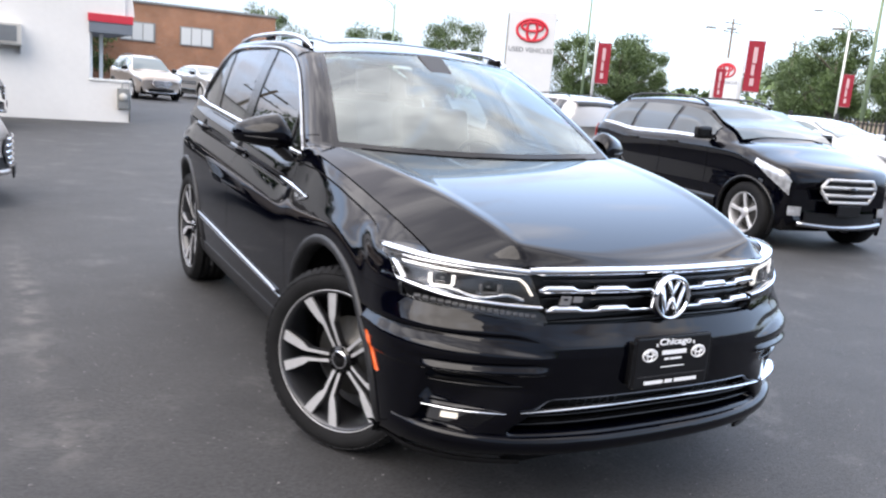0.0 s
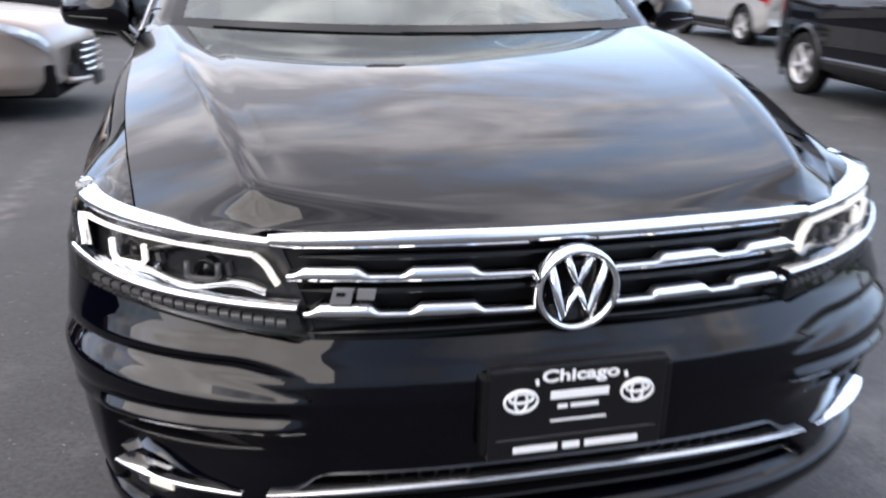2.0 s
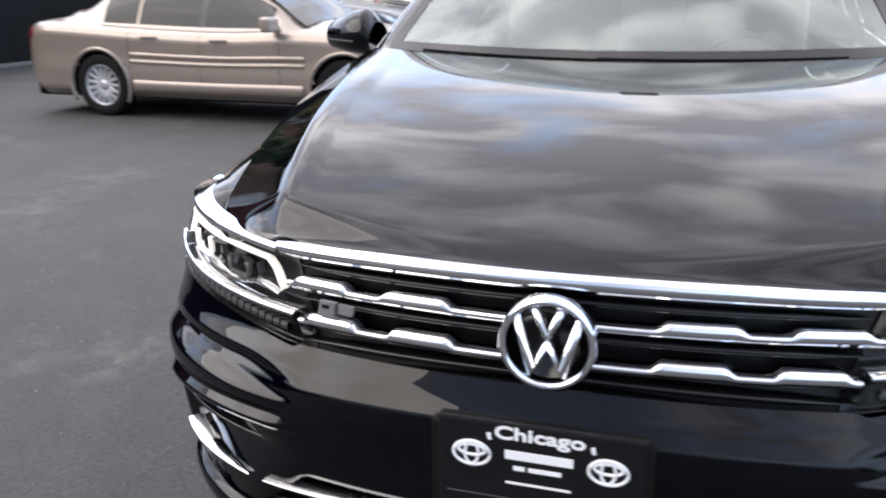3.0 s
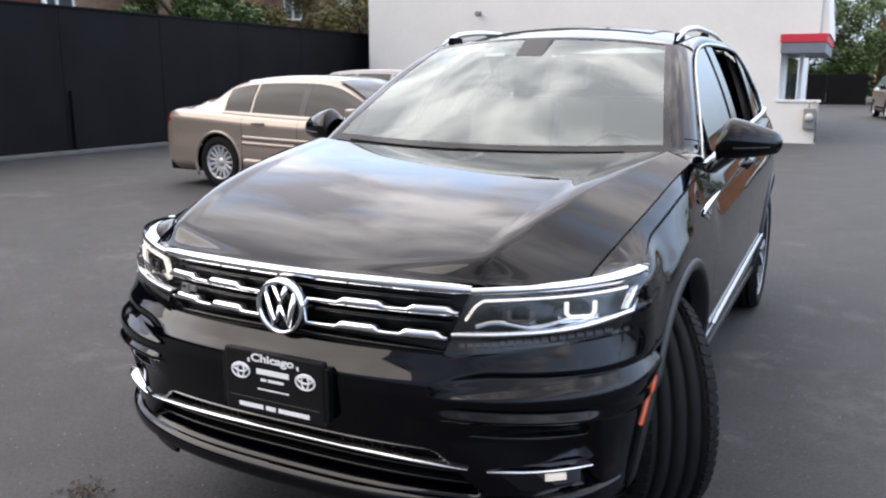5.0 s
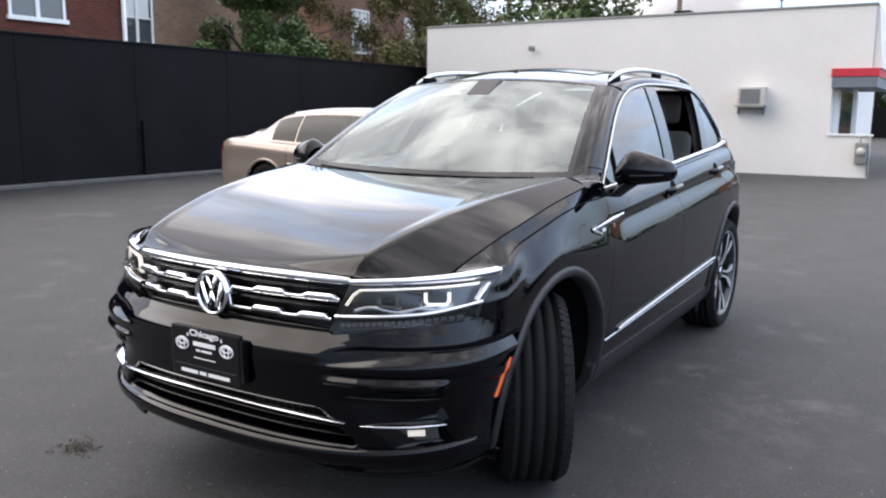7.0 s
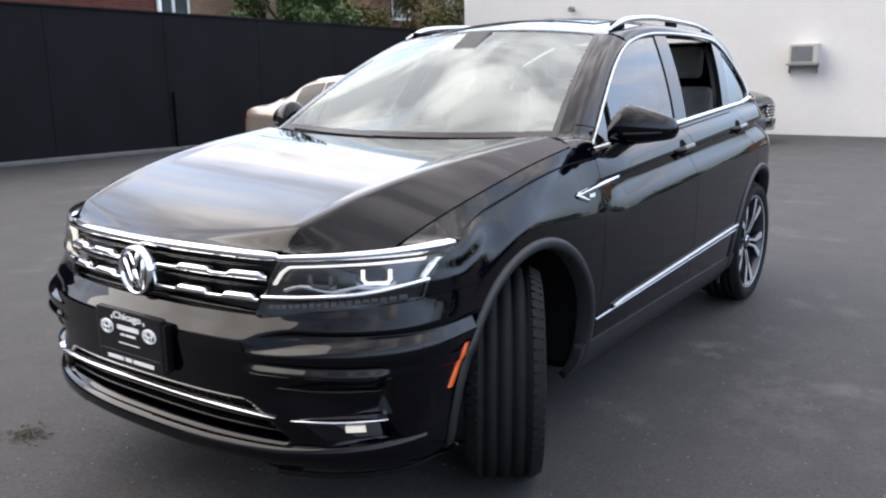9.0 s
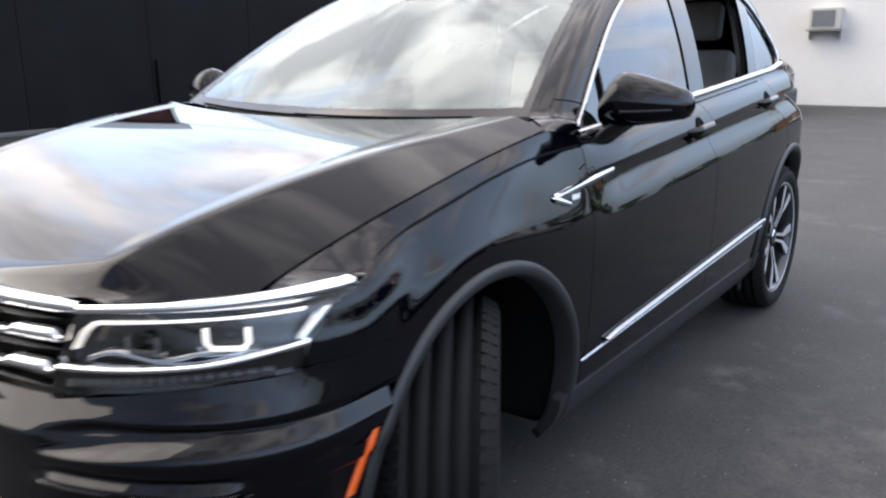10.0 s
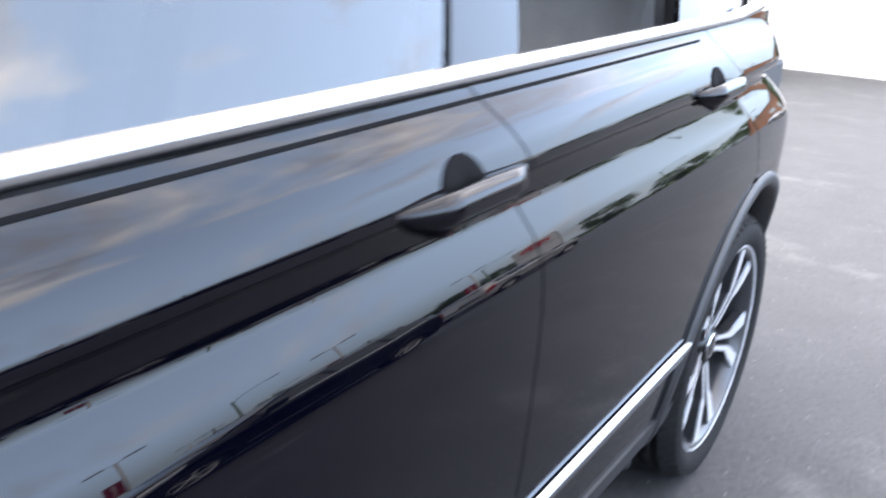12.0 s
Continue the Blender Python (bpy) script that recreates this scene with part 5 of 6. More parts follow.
# ---- plainer cars round the lot ----
def make_car(label, m, L=4.6, W=1.84, H=1.68, wb=2.69, kind="suv", paint=PAINT, nose=.92, glassm=None, trim=GLOSS, rim=RIMF, wheel_r=.35, hood=1.06, deck=1.12, bottom=.24, group="", cab=0.0, bow=.24, hexa=False, rails=True, screen=None):
    """A closed car, front to -y, origin under its front axle."""
    car = tagged(empty("parked_car", Matrix.Translation((0, 0, G)) @ m), label, "car", group)
    yf, yr = -nose, L - nose
    w2 = W / 2
    sedan = kind == "sedan"
    belt = smooth_line([(yf, hood - .34), (yf + .10, hood - .22 + (.05 if sedan else 0)), (yf + .5, hood - .10 + (.03 if sedan else 0)), (.45 - cab, hood), (1.4, hood - .02 + (.0 if sedan else .04)), (2.4, deck - .06), (yr - .55, deck), (yr - .12, deck - .05), (yr, deck - .30)], 60)
    if sedan:
        top = smooth_line([(yf, 0), (.42, hood), (.90, H - .20), (1.35, H - .03), (2.0, H), (2.55, H - .025), (2.92, H - .10), (3.20, H - .27), (yr - .62, deck + .01), (yr, 0)], 80)
    else:
        top = smooth_line([(yf, 0), (.42 - cab, hood), (.95 - cab * .9, H - .22), (1.35 - cab * .6, H - .05), (2.1, H), (2.9, H - .03), (yr - .45, H - .10), (yr - .14, deck + .10), (yr, 0)], 80)
    bz = lambda y: float(np.interp(y, [p[0] for p in belt], [p[1] for p in belt]))
    tz = lambda y: max(bz(y), float(np.interp(y, [p[0] for p in top], [p[1] for p in top])))
    def hw(y):
        f = max(0, (yf + .75 - y) / .75)
        r = max(0, (y - yr + .6) / .6)
        return w2 * math.sqrt(max(.02, 1 - .42 * f ** 2.4 - .30 * r ** 2.6))
    def sec(y):
        w, zb, zt = hw(y), bz(y), tz(y)
        g = zt - zb
        lift = .10 * max(0, (yf + .25 - y) / .25) ** 2 + .14 * max(0, (y - yr + .3) / .3) ** 2
        lo = bottom + lift
        xr = w * .89 - .40 * g - .05
        zsh = zb - .02
        pts = [(w * .90, lo), (w * .985, lo + .07), (w, lo + (zsh - lo) * .38), (w * .985, lo + (zsh - lo) * .62), (w * .99, zsh - .07), (w * .955, zsh), (w * .90, zb + .004)]
        k = min(1, g / .12)
        pts += [(lerp(w * .86, lerp(w * .90, xr, .5) + .012, k), lerp(zb + .010, zb + g * .5, k)), (lerp(w * .76, xr, k), lerp(zb + .022, zt - .055, k)), (lerp(w * .62, xr - .07, k), lerp(zb + .034, zt - .008, k)), (lerp(w * .35, xr * .5, k), zt + lerp(.045, .014, k)), (0, zt + lerp(.05, .02, k))]
        return pts
    def bend(v):
        f = max(0, (-v.y - R) / (nose - R)) ** 1.3
        b = max(0, (v.y - wb - R) / (yr - wb - R)) ** 1.3
        return Vector((v.x, v.y + (bow * f - .16 * b) * (v.x / w2) ** 2, v.z))
    R = wheel_r + .055
    def P(y, v, off=0.0):
        s = sec(y)
        t = v * (len(s) - 1)
        k = min(int(t), len(s) - 2)
        q = np.array(s[k]) * (1 - t + k) + np.array(s[k + 1]) * (t - k)
        d = np.array(s[k + 1]) - np.array(s[k])
        n = np.array([d[1], -d[0]]) / max(1e-6, np.hypot(*d))
        return bend(Vector((q[0] + n[0] * off, y, q[1] + n[1] * off)))
    ys = sorted(set([round(y, 4) for y in lin(yf, yr, 58)]))
    # shell, opened at the arches
    bm = bmesh.new()
    n = len(sec(0))
    grid = []
    for y in ys:
        s = sec(y)
        row = []
        fine = []
        for k in range(5):
            for t in ((0, .25, .5, .75) if k < 5 else (0,)):
                fine.append((lerp(s[k][0], s[k + 1][0], t), lerp(s[k][1], s[k + 1][1], t)))
        fine += s[5:]
        full = [(x, z) for x, z in fine] + [(-x, z) for x, z in fine[-2::-1]]
        for x, z in full:
            yy, zz = y, z
            for cy in (0, wb):
                d = math.hypot(yy - cy, zz - wheel_r)
                if z < bz(y) - .05 and d < R + .035 and d > R - .045 and zz > wheel_r - .25:
                    yy, zz = cy + (yy - cy) * R / d, wheel_r + (zz - wheel_r) * R / d
            row.append(bm.verts.new(bend(Vector((x, yy, zz)))))
        grid.append(row)
    for a, b in zip(grid, grid[1:]):
        for k in range(len(a) - 1):
            q = (a[k], b[k], b[k + 1], a[k + 1])
            c = sum((v.co for v in q), Vector()) / 4
            if any(math.hypot(c.y - cy, c.z - wheel_r) < R - .004 for cy in (0, wb)) and c.z < wheel_r + R:
                continue
            f = bm.faces.new(q)
            f.smooth = True
    for row in (grid[0], grid[-1]):
        bm.faces.new(row if row is grid[0] else row[::-1])
    bmesh.ops.recalc_face_normals(bm, faces=bm.faces)
    part("body", bm, paint, car)
    for cy in (0, wb):
        for s in (1, -1):
            pts = [(s * (hw(cy + R * math.cos(a)) * .99 + .002), cy + R * math.cos(a), wheel_r + R * math.sin(a)) for a in lin(-.45, math.pi + .45, 30)]
            part("arch_lip", tube_bm(pts, .022, 6, up=(1, 0, 0)), trim if kind == "suv" else paint, car)
    part("underbody", box_bm(-w2 + .16, w2 - .16, yf + .15, yr - .15, bottom - .03, bottom + .25, .02), DARK, car)
    for cy in (0, wb):
        part("wheel_well", box_bm(-w2 + .20, w2 - .20, cy - R + .02, cy + R - .02, wheel_r - .05, wheel_r + R - .03), DARK, car)
    gm = glassm or mat_dark_glass
    def pane(name, rows, out, material=None, fl=.006):
        return part(name, grid_bm(rows, out, fl), material or gm, car)
    # windscreen, rear window and side windows
    ya, yb = .50 - cab, 1.24 - cab * .7
    pane("windscreen", [[Vector((u * P(y, .73).x, y, P(y, lerp(.82, 1, 1 - abs(u))).z + .006)) for y in lin(ya, yb, 8)] for u in lin(-.98, .98, 13)], (0, -1, 1), screen)
    y1, y2 = (2.75, yr - .68) if sedan else (yr - .40, yr - .17)
    pane("rear_window", [[Vector((u * P(y, .73).x, y + (0 if sedan else .012), P(y, lerp(.82, 1, 1 - abs(u))).z + .006)) for y in lin(y1, y2, 6)] for u in lin(-.92, .92, 11)], (0, 1, 1))
    spans = ((.84, 1.64), (1.68, 2.46), (2.50, 2.92)) if sedan else ((.86 - cab * .8, 1.60), (1.68, 2.45), (2.53, yr - .50))
    for s in (1, -1):
        for k, (p, q) in enumerate(spans):
            rows = []
            for y in lin(p, q, 9):
                zt, zb = tz(y), bz(y)
                v1 = 8 / 11 - .015
                r = []
                for v in lin(6 / 11 + .012, v1, 5):
                    c = P(y, v, .008)
                    r.append(Vector((c.x * s, c.y, c.z)))
                rows.append(r)
            pane("side_window", rows, (s, 0, .3))
        if sedan:
            rows = [[Vector((s * c.x, c.y, c.z)) for c in (P(y, v, .010) for v in lin(6 / 11 + .012, 8 / 11 - .015, 5))] for y in lin(1.615, 1.705, 3)]
            pane("door_pillar", rows, (s, 0, .3), PLASTIC)
        rows = [[Vector((s * c.x, c.y, c.z)) for c in (P(y, v, .010) for v in (5.85 / 11, 6.0 / 11, 6.15 / 11))] for y in lin(.72, (yr - .42) if not sedan else 2.95, 30)]
        part("window_strip", grid_bm(rows, (s, 0, .3), .004), trim if trim is not GLOSS else SATIN, car)
        for y in (1.42, 2.28):
            c = P(y, 4.1 / 11, .012)
            part("door_handle", box_bm(s * c.x - .012, s * c.x + .012, y - .10, y + .10, c.z - .016, c.z + .016, .008), trim, car)
        for yy in (.72, 1.66, 2.56):
            rows = [[Vector((s * c.x, c.y + dy, c.z)) for c in (P(yy, v, .002) for v in lin(1 / 11, 5.6 / 11, 12))] for dy in (-.003, .003)]
            part("door_gap", grid_bm(rows, (s, 0, 0)), DARK, car)
        rows = [[Vector((s * c.x, c.y, c.z)) for c in (P(y, v, o) for v, o in ((1.0 / 11, .002), (1.1 / 11, .02), (1.5 / 11, .02), (1.6 / 11, .002)))] for y in lin(wheel_r + .12, wb - wheel_r - .12, 20)]
        part("sill_strip", grid_bm(rows, (s, 0, 0)), trim, car)
        if sedan:
            for va in (2.55, 2.95):
                rows = [[Vector((s * c.x, c.y, c.z)) for c in (P(y, v / 11, o) for v, o in ((va, .002), (va + .05, .012), (va + .22, .012), (va + .27, .002)))] for y in lin(wheel_r + .10, wb - wheel_r - .10, 20)]
                part("side_moulding", grid_bm(rows, (s, 0, 0)), trim, car)
        # lamps
        rows = [[Vector((s * c.x, c.y - .004, c.z)) for c in (P(yf + .04 + .50 * t, v / 11, .010) for v in lin(lerp(2.95 if hexa else 3.40, 4.15 if hexa else 4.35, t), lerp(4.55, 4.9, t ** .7), 5))] for t in lin(0, 1, 10)]
        part("headlamp", grid_bm(rows, (s, -1, .2), .01), car_lamp, car)
        rows = [[Vector((s * c.x, c.y + .004, c.z)) for c in (P(y, v, .010) for v in lin((3.9 if sedan else 3.2) / 11, (4.85 if sedan else 5.0) / 11, 5))] for y in lin(yr - .18 if sedan else yr - .26, yr - .02, 7)]
        part("tail_lamp", grid_bm(rows, (s, 1, 0), .01), REDLENS, car)
        mz = bz(.85) + .06
        mr = box_bm(s * (w2 + .06) - .10, s * (w2 + .06) + .10, .70, .82, mz - .06, mz + .09, .04, seg=3)
        box_bm(s * (w2 - .06) - .05, s * (w2 - .06) + .05, .74, .80, mz - .04, mz, .01, mr)
        part("door_mirror", mr, paint if trim is not GLOSS else GLOSS, car)
        if kind == "suv" and rails:
            pts = [Vector((s * (P(y, 9 / 11).x), y, tz(y) + .045 * min(1, 6 * t, 6 * (1 - t)) ** .5)) for t, y in ((t, lerp(1.3, yr - .55, t)) for t in lin(0, 1, 24))]
            part("roof_rail", tube_bm(pts, .016, 6), trim, car)
        for cy, rot in ((0, 6), (wb, 30)):
            make_wheel(car, pose(s * (w2 - .12), cy, wheel_r, rot, 0, 0 if s > 0 else 180), wheel_r, .21, wheel_r * .66, 15 if sedan else 5, False, "plain", rim, rim)
    # face
    gz = hood - (.39 if hexa else .44)
    front = lambda x: yf + bow * (x / w2) ** 2
    gw = lambda z: .40 - .10 * abs(z - gz - .02) / .12
    rows = [[Vector((x * gw(z), front(x * gw(z)) - .012, z)) for z in lin(gz - .12, gz + .12, 7)] for x in lin(-1, 1, 13)]
    gr = part("grille", grid_bm(rows, (0, -1, 0), .02), MESHBLK, car)
    for dz in ((-.12, -.045, .04, .12) if hexa else (-.12, -.06, 0, .06, .12)):
        part("grille_bar", tube_bm([(x, front(x) - .03, gz + dz) for x in lin(-gw(gz + dz), gw(gz + dz), 11)], .019 if hexa else .012, 6), RIMF if hexa else CHROME, gr)
    if hexa:
        for s in (1, -1):
            part("grille_edge", tube_bm([(s * gw(z), front(gw(z)) - .03, z) for z in lin(gz - .12, gz + .12, 7)], .018, 6), RIMF, gr)
            rows = [[Vector((s * x, front(x) - .012 + .004, z)) for z in lin(.40, .50, 3)] for x in lin(.56, .70, 5)]
            part("fog_lamp", grid_bm(rows, (0, -1, 0), .012), car_lamp, car)
        part("grille_oval", lathe_bm([(0, .05), (-.012, .045), (-.014, 0)], 20, "y", m=Matrix.Translation((0, yf - .05, gz + .02)) @ Matrix.Diagonal((1.3, 1, .6, 1))), GLOSS, gr)
    rows = [[Vector((x, front(x) + .004, z)) for z in lin(.30, .44, 4)] for x in lin(-.50, .50, 13)]
    part("lower_intake", grid_bm(rows, (0, -1, 0), .02), MESHBLK, car)
    part("skid_plate", tube_bm([(x, front(x) - .012, .29 + .03 * (x / .6) ** 2) for x in lin(-.60, .60, 13)], .03, 6), STRIP if not sedan else paint, car)
    part("plate", box_bm(-.16, .16, yf - .05, yf - .03, gz - .27, gz - .15, .004), PLATEBLK, car)
    part("plate", box_bm(-.16, .16, yr + .005, yr + .02, deck - .36, deck - .20, .004), WHITEINK, car)
    return car


mat_dark_glass = mat("dark_car_glass", (0.012, 0.014, 0.016), 0.05, spec=0.25)
screen_glass = mat("blue_grey_car_glass", (0.05, 0.062, 0.07), 0.03, spec=0.6)
pale_glass = mat("pale_car_glass", (0.10, 0.13, 0.14), 0.03, spec=0.6)
car_lamp = mat("clear_car_lamp", (0.42, 0.43, 0.45), 0.18, 0.5, 0.8, var=.5, scale=14)
BEIGE = mat("beige_metallic_paint", (0.27, 0.222, 0.190), 0.34, 0.35, 0.8)
SILVER = mat("silver_metallic_paint", (0.42, 0.41, 0.40), 0.3, 0.5, 0.8)
WHITECAR = mat("white_car_paint", (0.62, 0.62, 0.62), 0.3, 0.0, 0.8)
CHARCOAL = mat("charcoal_paint", (0.016, 0.017, 0.020), 0.3, 0.2, 0.8)
CHAMPAGNE = mat("champagne_paint", (0.38, 0.33, 0.29), 0.3, 0.4, 0.8)

make_car("beige four-door sedan parked across the lot by the black fence", pose(-3.02, 6.35, 0, 0, 0, 87), 5.22, 1.87, 1.44, 2.98, "sedan", BEIGE, 1.05, None, BEIGE, RIMF, .338, .93, 1.00, .22)
make_car("black compact crossover with dealer plate and silver wheels", pose(6.15, 3.42, 0, 0, 0, -7), 4.24, 1.76, 1.555, 2.69, "suv", PAINT, .62, screen_glass, GLOSS, RIMF, .345, 1.08, 1.14, .25, cab=.13, bow=.20, hexa=True, screen=mat("reflecting_screen", (0.07, 0.085, 0.09), 0.04, spec=0.35))
make_car("dark older off-road vehicle parked before the white wall", pose(-2.88, 15.2, 0, 0, 0, 90), 4.4, 1.78, 1.72, 2.6, "suv", CHARCOAL, .85, None, GLOSS, RIMF, .36, 1.08, 1.12, .30)
make_car("grey estate car parked near the white wall", pose(-5.5, 12.6, 0, 0, 0, 90), 4.6, 1.8, 1.60, 2.7, "suv", mat("grey_paint", (.10, .10, .105), .3, .4, .8), .9, rails=False)
make_car("champagne crossover parked far back by the brick building", pose(3.2, 31.5, 0, 0, 0, 8), 4.6, 1.84, 1.66, 2.7, "suv", CHAMPAGNE, .9, pale_glass)
make_car("silver sedan parked beside the crossover far back", pose(6.2, 33.5, 0, 0, 0, 10), 4.7, 1.82, 1.45, 2.75, "sedan", SILVER, .95, pale_glass)
make_car("white sedan parked by the picket fence", pose(13.6, 7.6, 0, 0, 0, -2), 4.6, 1.80, 1.44, 2.7, "sedan", WHITECAR, .92, pale_glass, WHITECAR)
make_car("silver hatchback behind the black crossover", pose(9.6, 14.6, 0, 0, 0, 176), 4.3, 1.78, 1.48, 2.6, "suv", SILVER, .9, None, GLOSS)

# ---- the lot's buildings ----
STUCCO = mat("white_painted_stucco", (0.725, 0.705, 0.675), 0.8, var=0.05, scale=0.7, bump=0.12, bump_scale=60)
BLACKFENCE = mat("black_painted_boards", (0.0045, 0.0045, 0.0055), 0.7, var=0.35, scale=1.2, bump=0.15, bump_scale=40, spec=0.12)
REDPAINT = mat("red_canopy_edge", (0.55, 0.03, 0.05), 0.5, var=0.08, scale=3)
GREYPAINT = mat("grey_canopy_edge", (0.16, 0.18, 0.21), 0.5, var=0.1, scale=3)
WHITEWOOD = mat("white_window_paint", (0.72, 0.72, 0.70), 0.55, var=0.06, scale=8)
HOUSEBRICK = brick_mat("dark_red_brick", (0.125, 0.036, 0.024), (0.088, 0.027, 0.019), (0.085, 0.06, 0.05))
TANBRICK = brick_mat("tan_brick", (0.25, 0.15, 0.095), (0.19, 0.11, 0.07), (0.22, 0.19, 0.16))
ORANGEBRICK = brick_mat("orange_brick", (0.40, 0.185, 0.10), (0.33, 0.15, 0.085), (0.35, 0.27, 0.22))
WINDOW = mat("house_window_glass", (0.06, 0.07, 0.075), 0.04, coat=0.5, spec=0.8)
BLIND = mat("pale_blinds", (0.62, 0.63, 0.62), 0.7)
METALGREY = mat("grey_metal", (0.30, 0.30, 0.29), 0.5, 0.6, var=0.1, scale=10)
METALBOX = mat("beige_metal_case", (0.52, 0.50, 0.46), 0.5, var=0.08, scale=10)
ROOFING = mat("grey_roofing", (0.13, 0.12, 0.115), 0.9, var=0.2, scale=2)

BY = 17.70
bm = box_bm(-11.2, -0.30, BY, BY + .25, G, 3.75)
tagged(part("wall_south", bm, STUCCO), "white painted stucco side wall of the small building", "wall", kind="structure")
bm = box_bm(-0.30, 0.45, BY, BY + .25, 2.34, 3.75)
tagged(part("wall_south_corner", bm, STUCCO), "white stucco wall over the corner entrance", "wall", kind="structure")
bm = box_bm(-0.30, 0.56, BY, BY + .20, G, .90)
tagged(part("wall_low", bm, STUCCO), "low white stucco wall by the entrance", "wall", kind="structure")
bm = box_bm(-.32, .60, BY - .03, BY + .23, .90, .95, .008)
tagged(part("trim_low_wall", bm, WHITEWOOD), "pale cap on the low wall", "trim", kind="structure")
bm = box_bm(-.55, -.30, BY + .25, BY + 11, G, 3.72)
tagged(part("wall_east", bm, STUCCO), "white stucco front wall of the small building", "wall", kind="structure")
bm = box_bm(-11.2, -.3, BY + 11, BY + 11.25, G, 3.72)
tagged(part("wall_north", bm, STUCCO), "white stucco rear wall of the small building", "wall", kind="structure")
bm = box_bm(-11.2, .45, BY + .25, BY + 11.25, 3.50, 3.66)
tagged(part("roof", bm, ROOFING), "flat grey felt roof", "roof", kind="structure")
bm = box_bm(-11.24, .48, BY - .03, BY + .28, 3.75, 3.79, .006)
tagged(part("trim_parapet", bm, METALGREY), "thin grey metal parapet edge", "trim", kind="structure")
# canopy round the corner
can = tagged(empty("canopy", pose(0, 0, 0)), "entrance canopy with red and grey edge", "canopy")
part("red_band", box_bm(-.34, .62, BY - .05, BY + 4.5, 2.22, 2.40, .008), REDPAINT, can)
part("grey_band", box_bm(-.32, .60, BY - .03, BY + 4.48, 1.98, 2.219, .01), GREYPAINT, can)
part("fascia", prism_bm([(.45, 2.40), (.66, 2.40), (.50, 3.76), (.45, 3.76)], 4.4, m=Matrix.Translation((0, BY + .06, 0))), STUCCO, can, "leaning white fascia")
post = tagged(empty("door_frame", pose(0, 0, 0)), "white door frame under the canopy", "door")
part("jamb", box_bm(-.30, -.22, BY + .30, BY + .42, .90, 1.98, .005), WHITEWOOD, post)
part("jamb", box_bm(.02, .10, BY + 1.3, BY + 1.40, G, 1.98, .005), WHITEWOOD, post)
part("leaf", box_bm(-.28, -.24, BY + .46, BY + 1.3, .05, 1.95, .005), WHITEWOOD, post)
for k in range(4):
    part("glazing", box_bm(-.302, -.285, BY + 1.45 + 1.1 * k, BY + 2.45 + 1.1 * k, .55, 1.95, .004), WINDOW, post)
# window cooler
ac = tagged(empty("air_conditioner", pose(-1.98, BY, 1.78)), "beige window air conditioner on a bracket", "air conditioner")
part("case", box_bm(-.30, .30, -.34, .05, -.21, .22, .015), METALBOX, ac)
part("grille", box_bm(-.24, .20, -.355, -.345, -.16, .17, .004), METALGREY, ac)
for k in range(9):
    part("louvre", box_bm(-.235, .195, -.362, -.354, -.145 + .035 * k, -.135 + .035 * k), GREYPAINT, ac)
part("bracket", box_bm(-.34, .30, -.36, .0, -.25, -.215, .004), METALGREY, ac)
part("bracket_leg", box_bm(-.34, -.31, -.10, .0, -.42, -.25, .004), METALGREY, ac)
part("bracket_leg", box_bm(.25, .28, -.10, .0, -.42, -.25, .004), METALGREY, ac)
# wall lamp, meter box
wlamp = tagged(empty("wall_lamp", pose(-7.78, BY, 3.06)), "small grey lamp on the white wall", "lamp")
part("mount", box_bm(-.05, .05, -.02, .0, -.05, .07, .008), METALGREY, wlamp)
part("hood", lathe_bm([(0, .02), (-.10, .03), (-.16, .075), (-.17, .06), (-.11, .0)], 16, "y"), METALGREY, wlamp)
mb = tagged(empty("meter_box", pose(.40, BY - .02, .55)), "grey meter box on the low wall", "box")
part("case", box_bm(-.12, .12, -.12, .02, -.25, .22, .02), METALGREY, mb)
part("dial", lathe_bm([(0, .09), (-.06, .085), (-.06, 0)], 20, "y", m=Matrix.Translation((0, -.12, .02))), METALBOX, mb)
part("pipe", tube_bm([(-.02, -.06, .2), (-.02, -.06, .34), (.12, -.05, .36)], .02, 8), METALGREY, mb)
part("corner_pipe", tube_bm([(.155, -.02, -.55), (.155, -.02, .34)], .018, 8), METALGREY, mb)
# things on the roof
vent = tagged(empty("roof_vent", pose(-4.6, BY + 3, 3.66)), "dark square vent on the roof", "vent")
part("stack", box_bm(-.16, .16, -.16, .16, 0, .42, .01), DARK, vent)
part("cap", box_bm(-.22, .22, -.22, .22, .42, .52, .01), DARK, vent)
mast = tagged(empty("aerial_mast", pose(-2.4, BY + 5, 3.66)), "thin aerial mast on the roof", "aerial")
part("mast", tube_bm([(0, 0, 0), (0, 0, 2.4)], .025, 6), METALGREY, mast)
part("bracket", box_bm(-.06, .06, -.06, .06, .9, 1.1, .01), METALGREY, mast)

# ---- black board fence ----
FX = -11.8
fence = tagged(empty("board_fence", pose(0, 0, 0)), "tall black painted board fence along the lot", "fence")
y = -14.0
while y < BY + 4:
    y1 = y + 2.44
    part("panel", box_bm(FX - .04, FX + random.uniform(-.004, .004), y + .004, y1 - .004, .03, 2.64, .004), BLACKFENCE, fence)
    y = y1
part("top_rail", box_bm(FX - .06, FX + .03, -14, BY + 4, 2.64, 2.68, .004), BLACKFENCE, fence)
part("post", box_bm(FX + .01, FX + .07, 8.05, 8.15, G, 1.15, .005), BLACKFENCE, fence)
part("kerb", box_bm(FX - .05, FX + .16, -14, BY + 4, G, .05, .02), mat("old_concrete", (0.09, 0.088, 0.085), 0.9, var=0.25, scale=3, bump=0.2), fence)

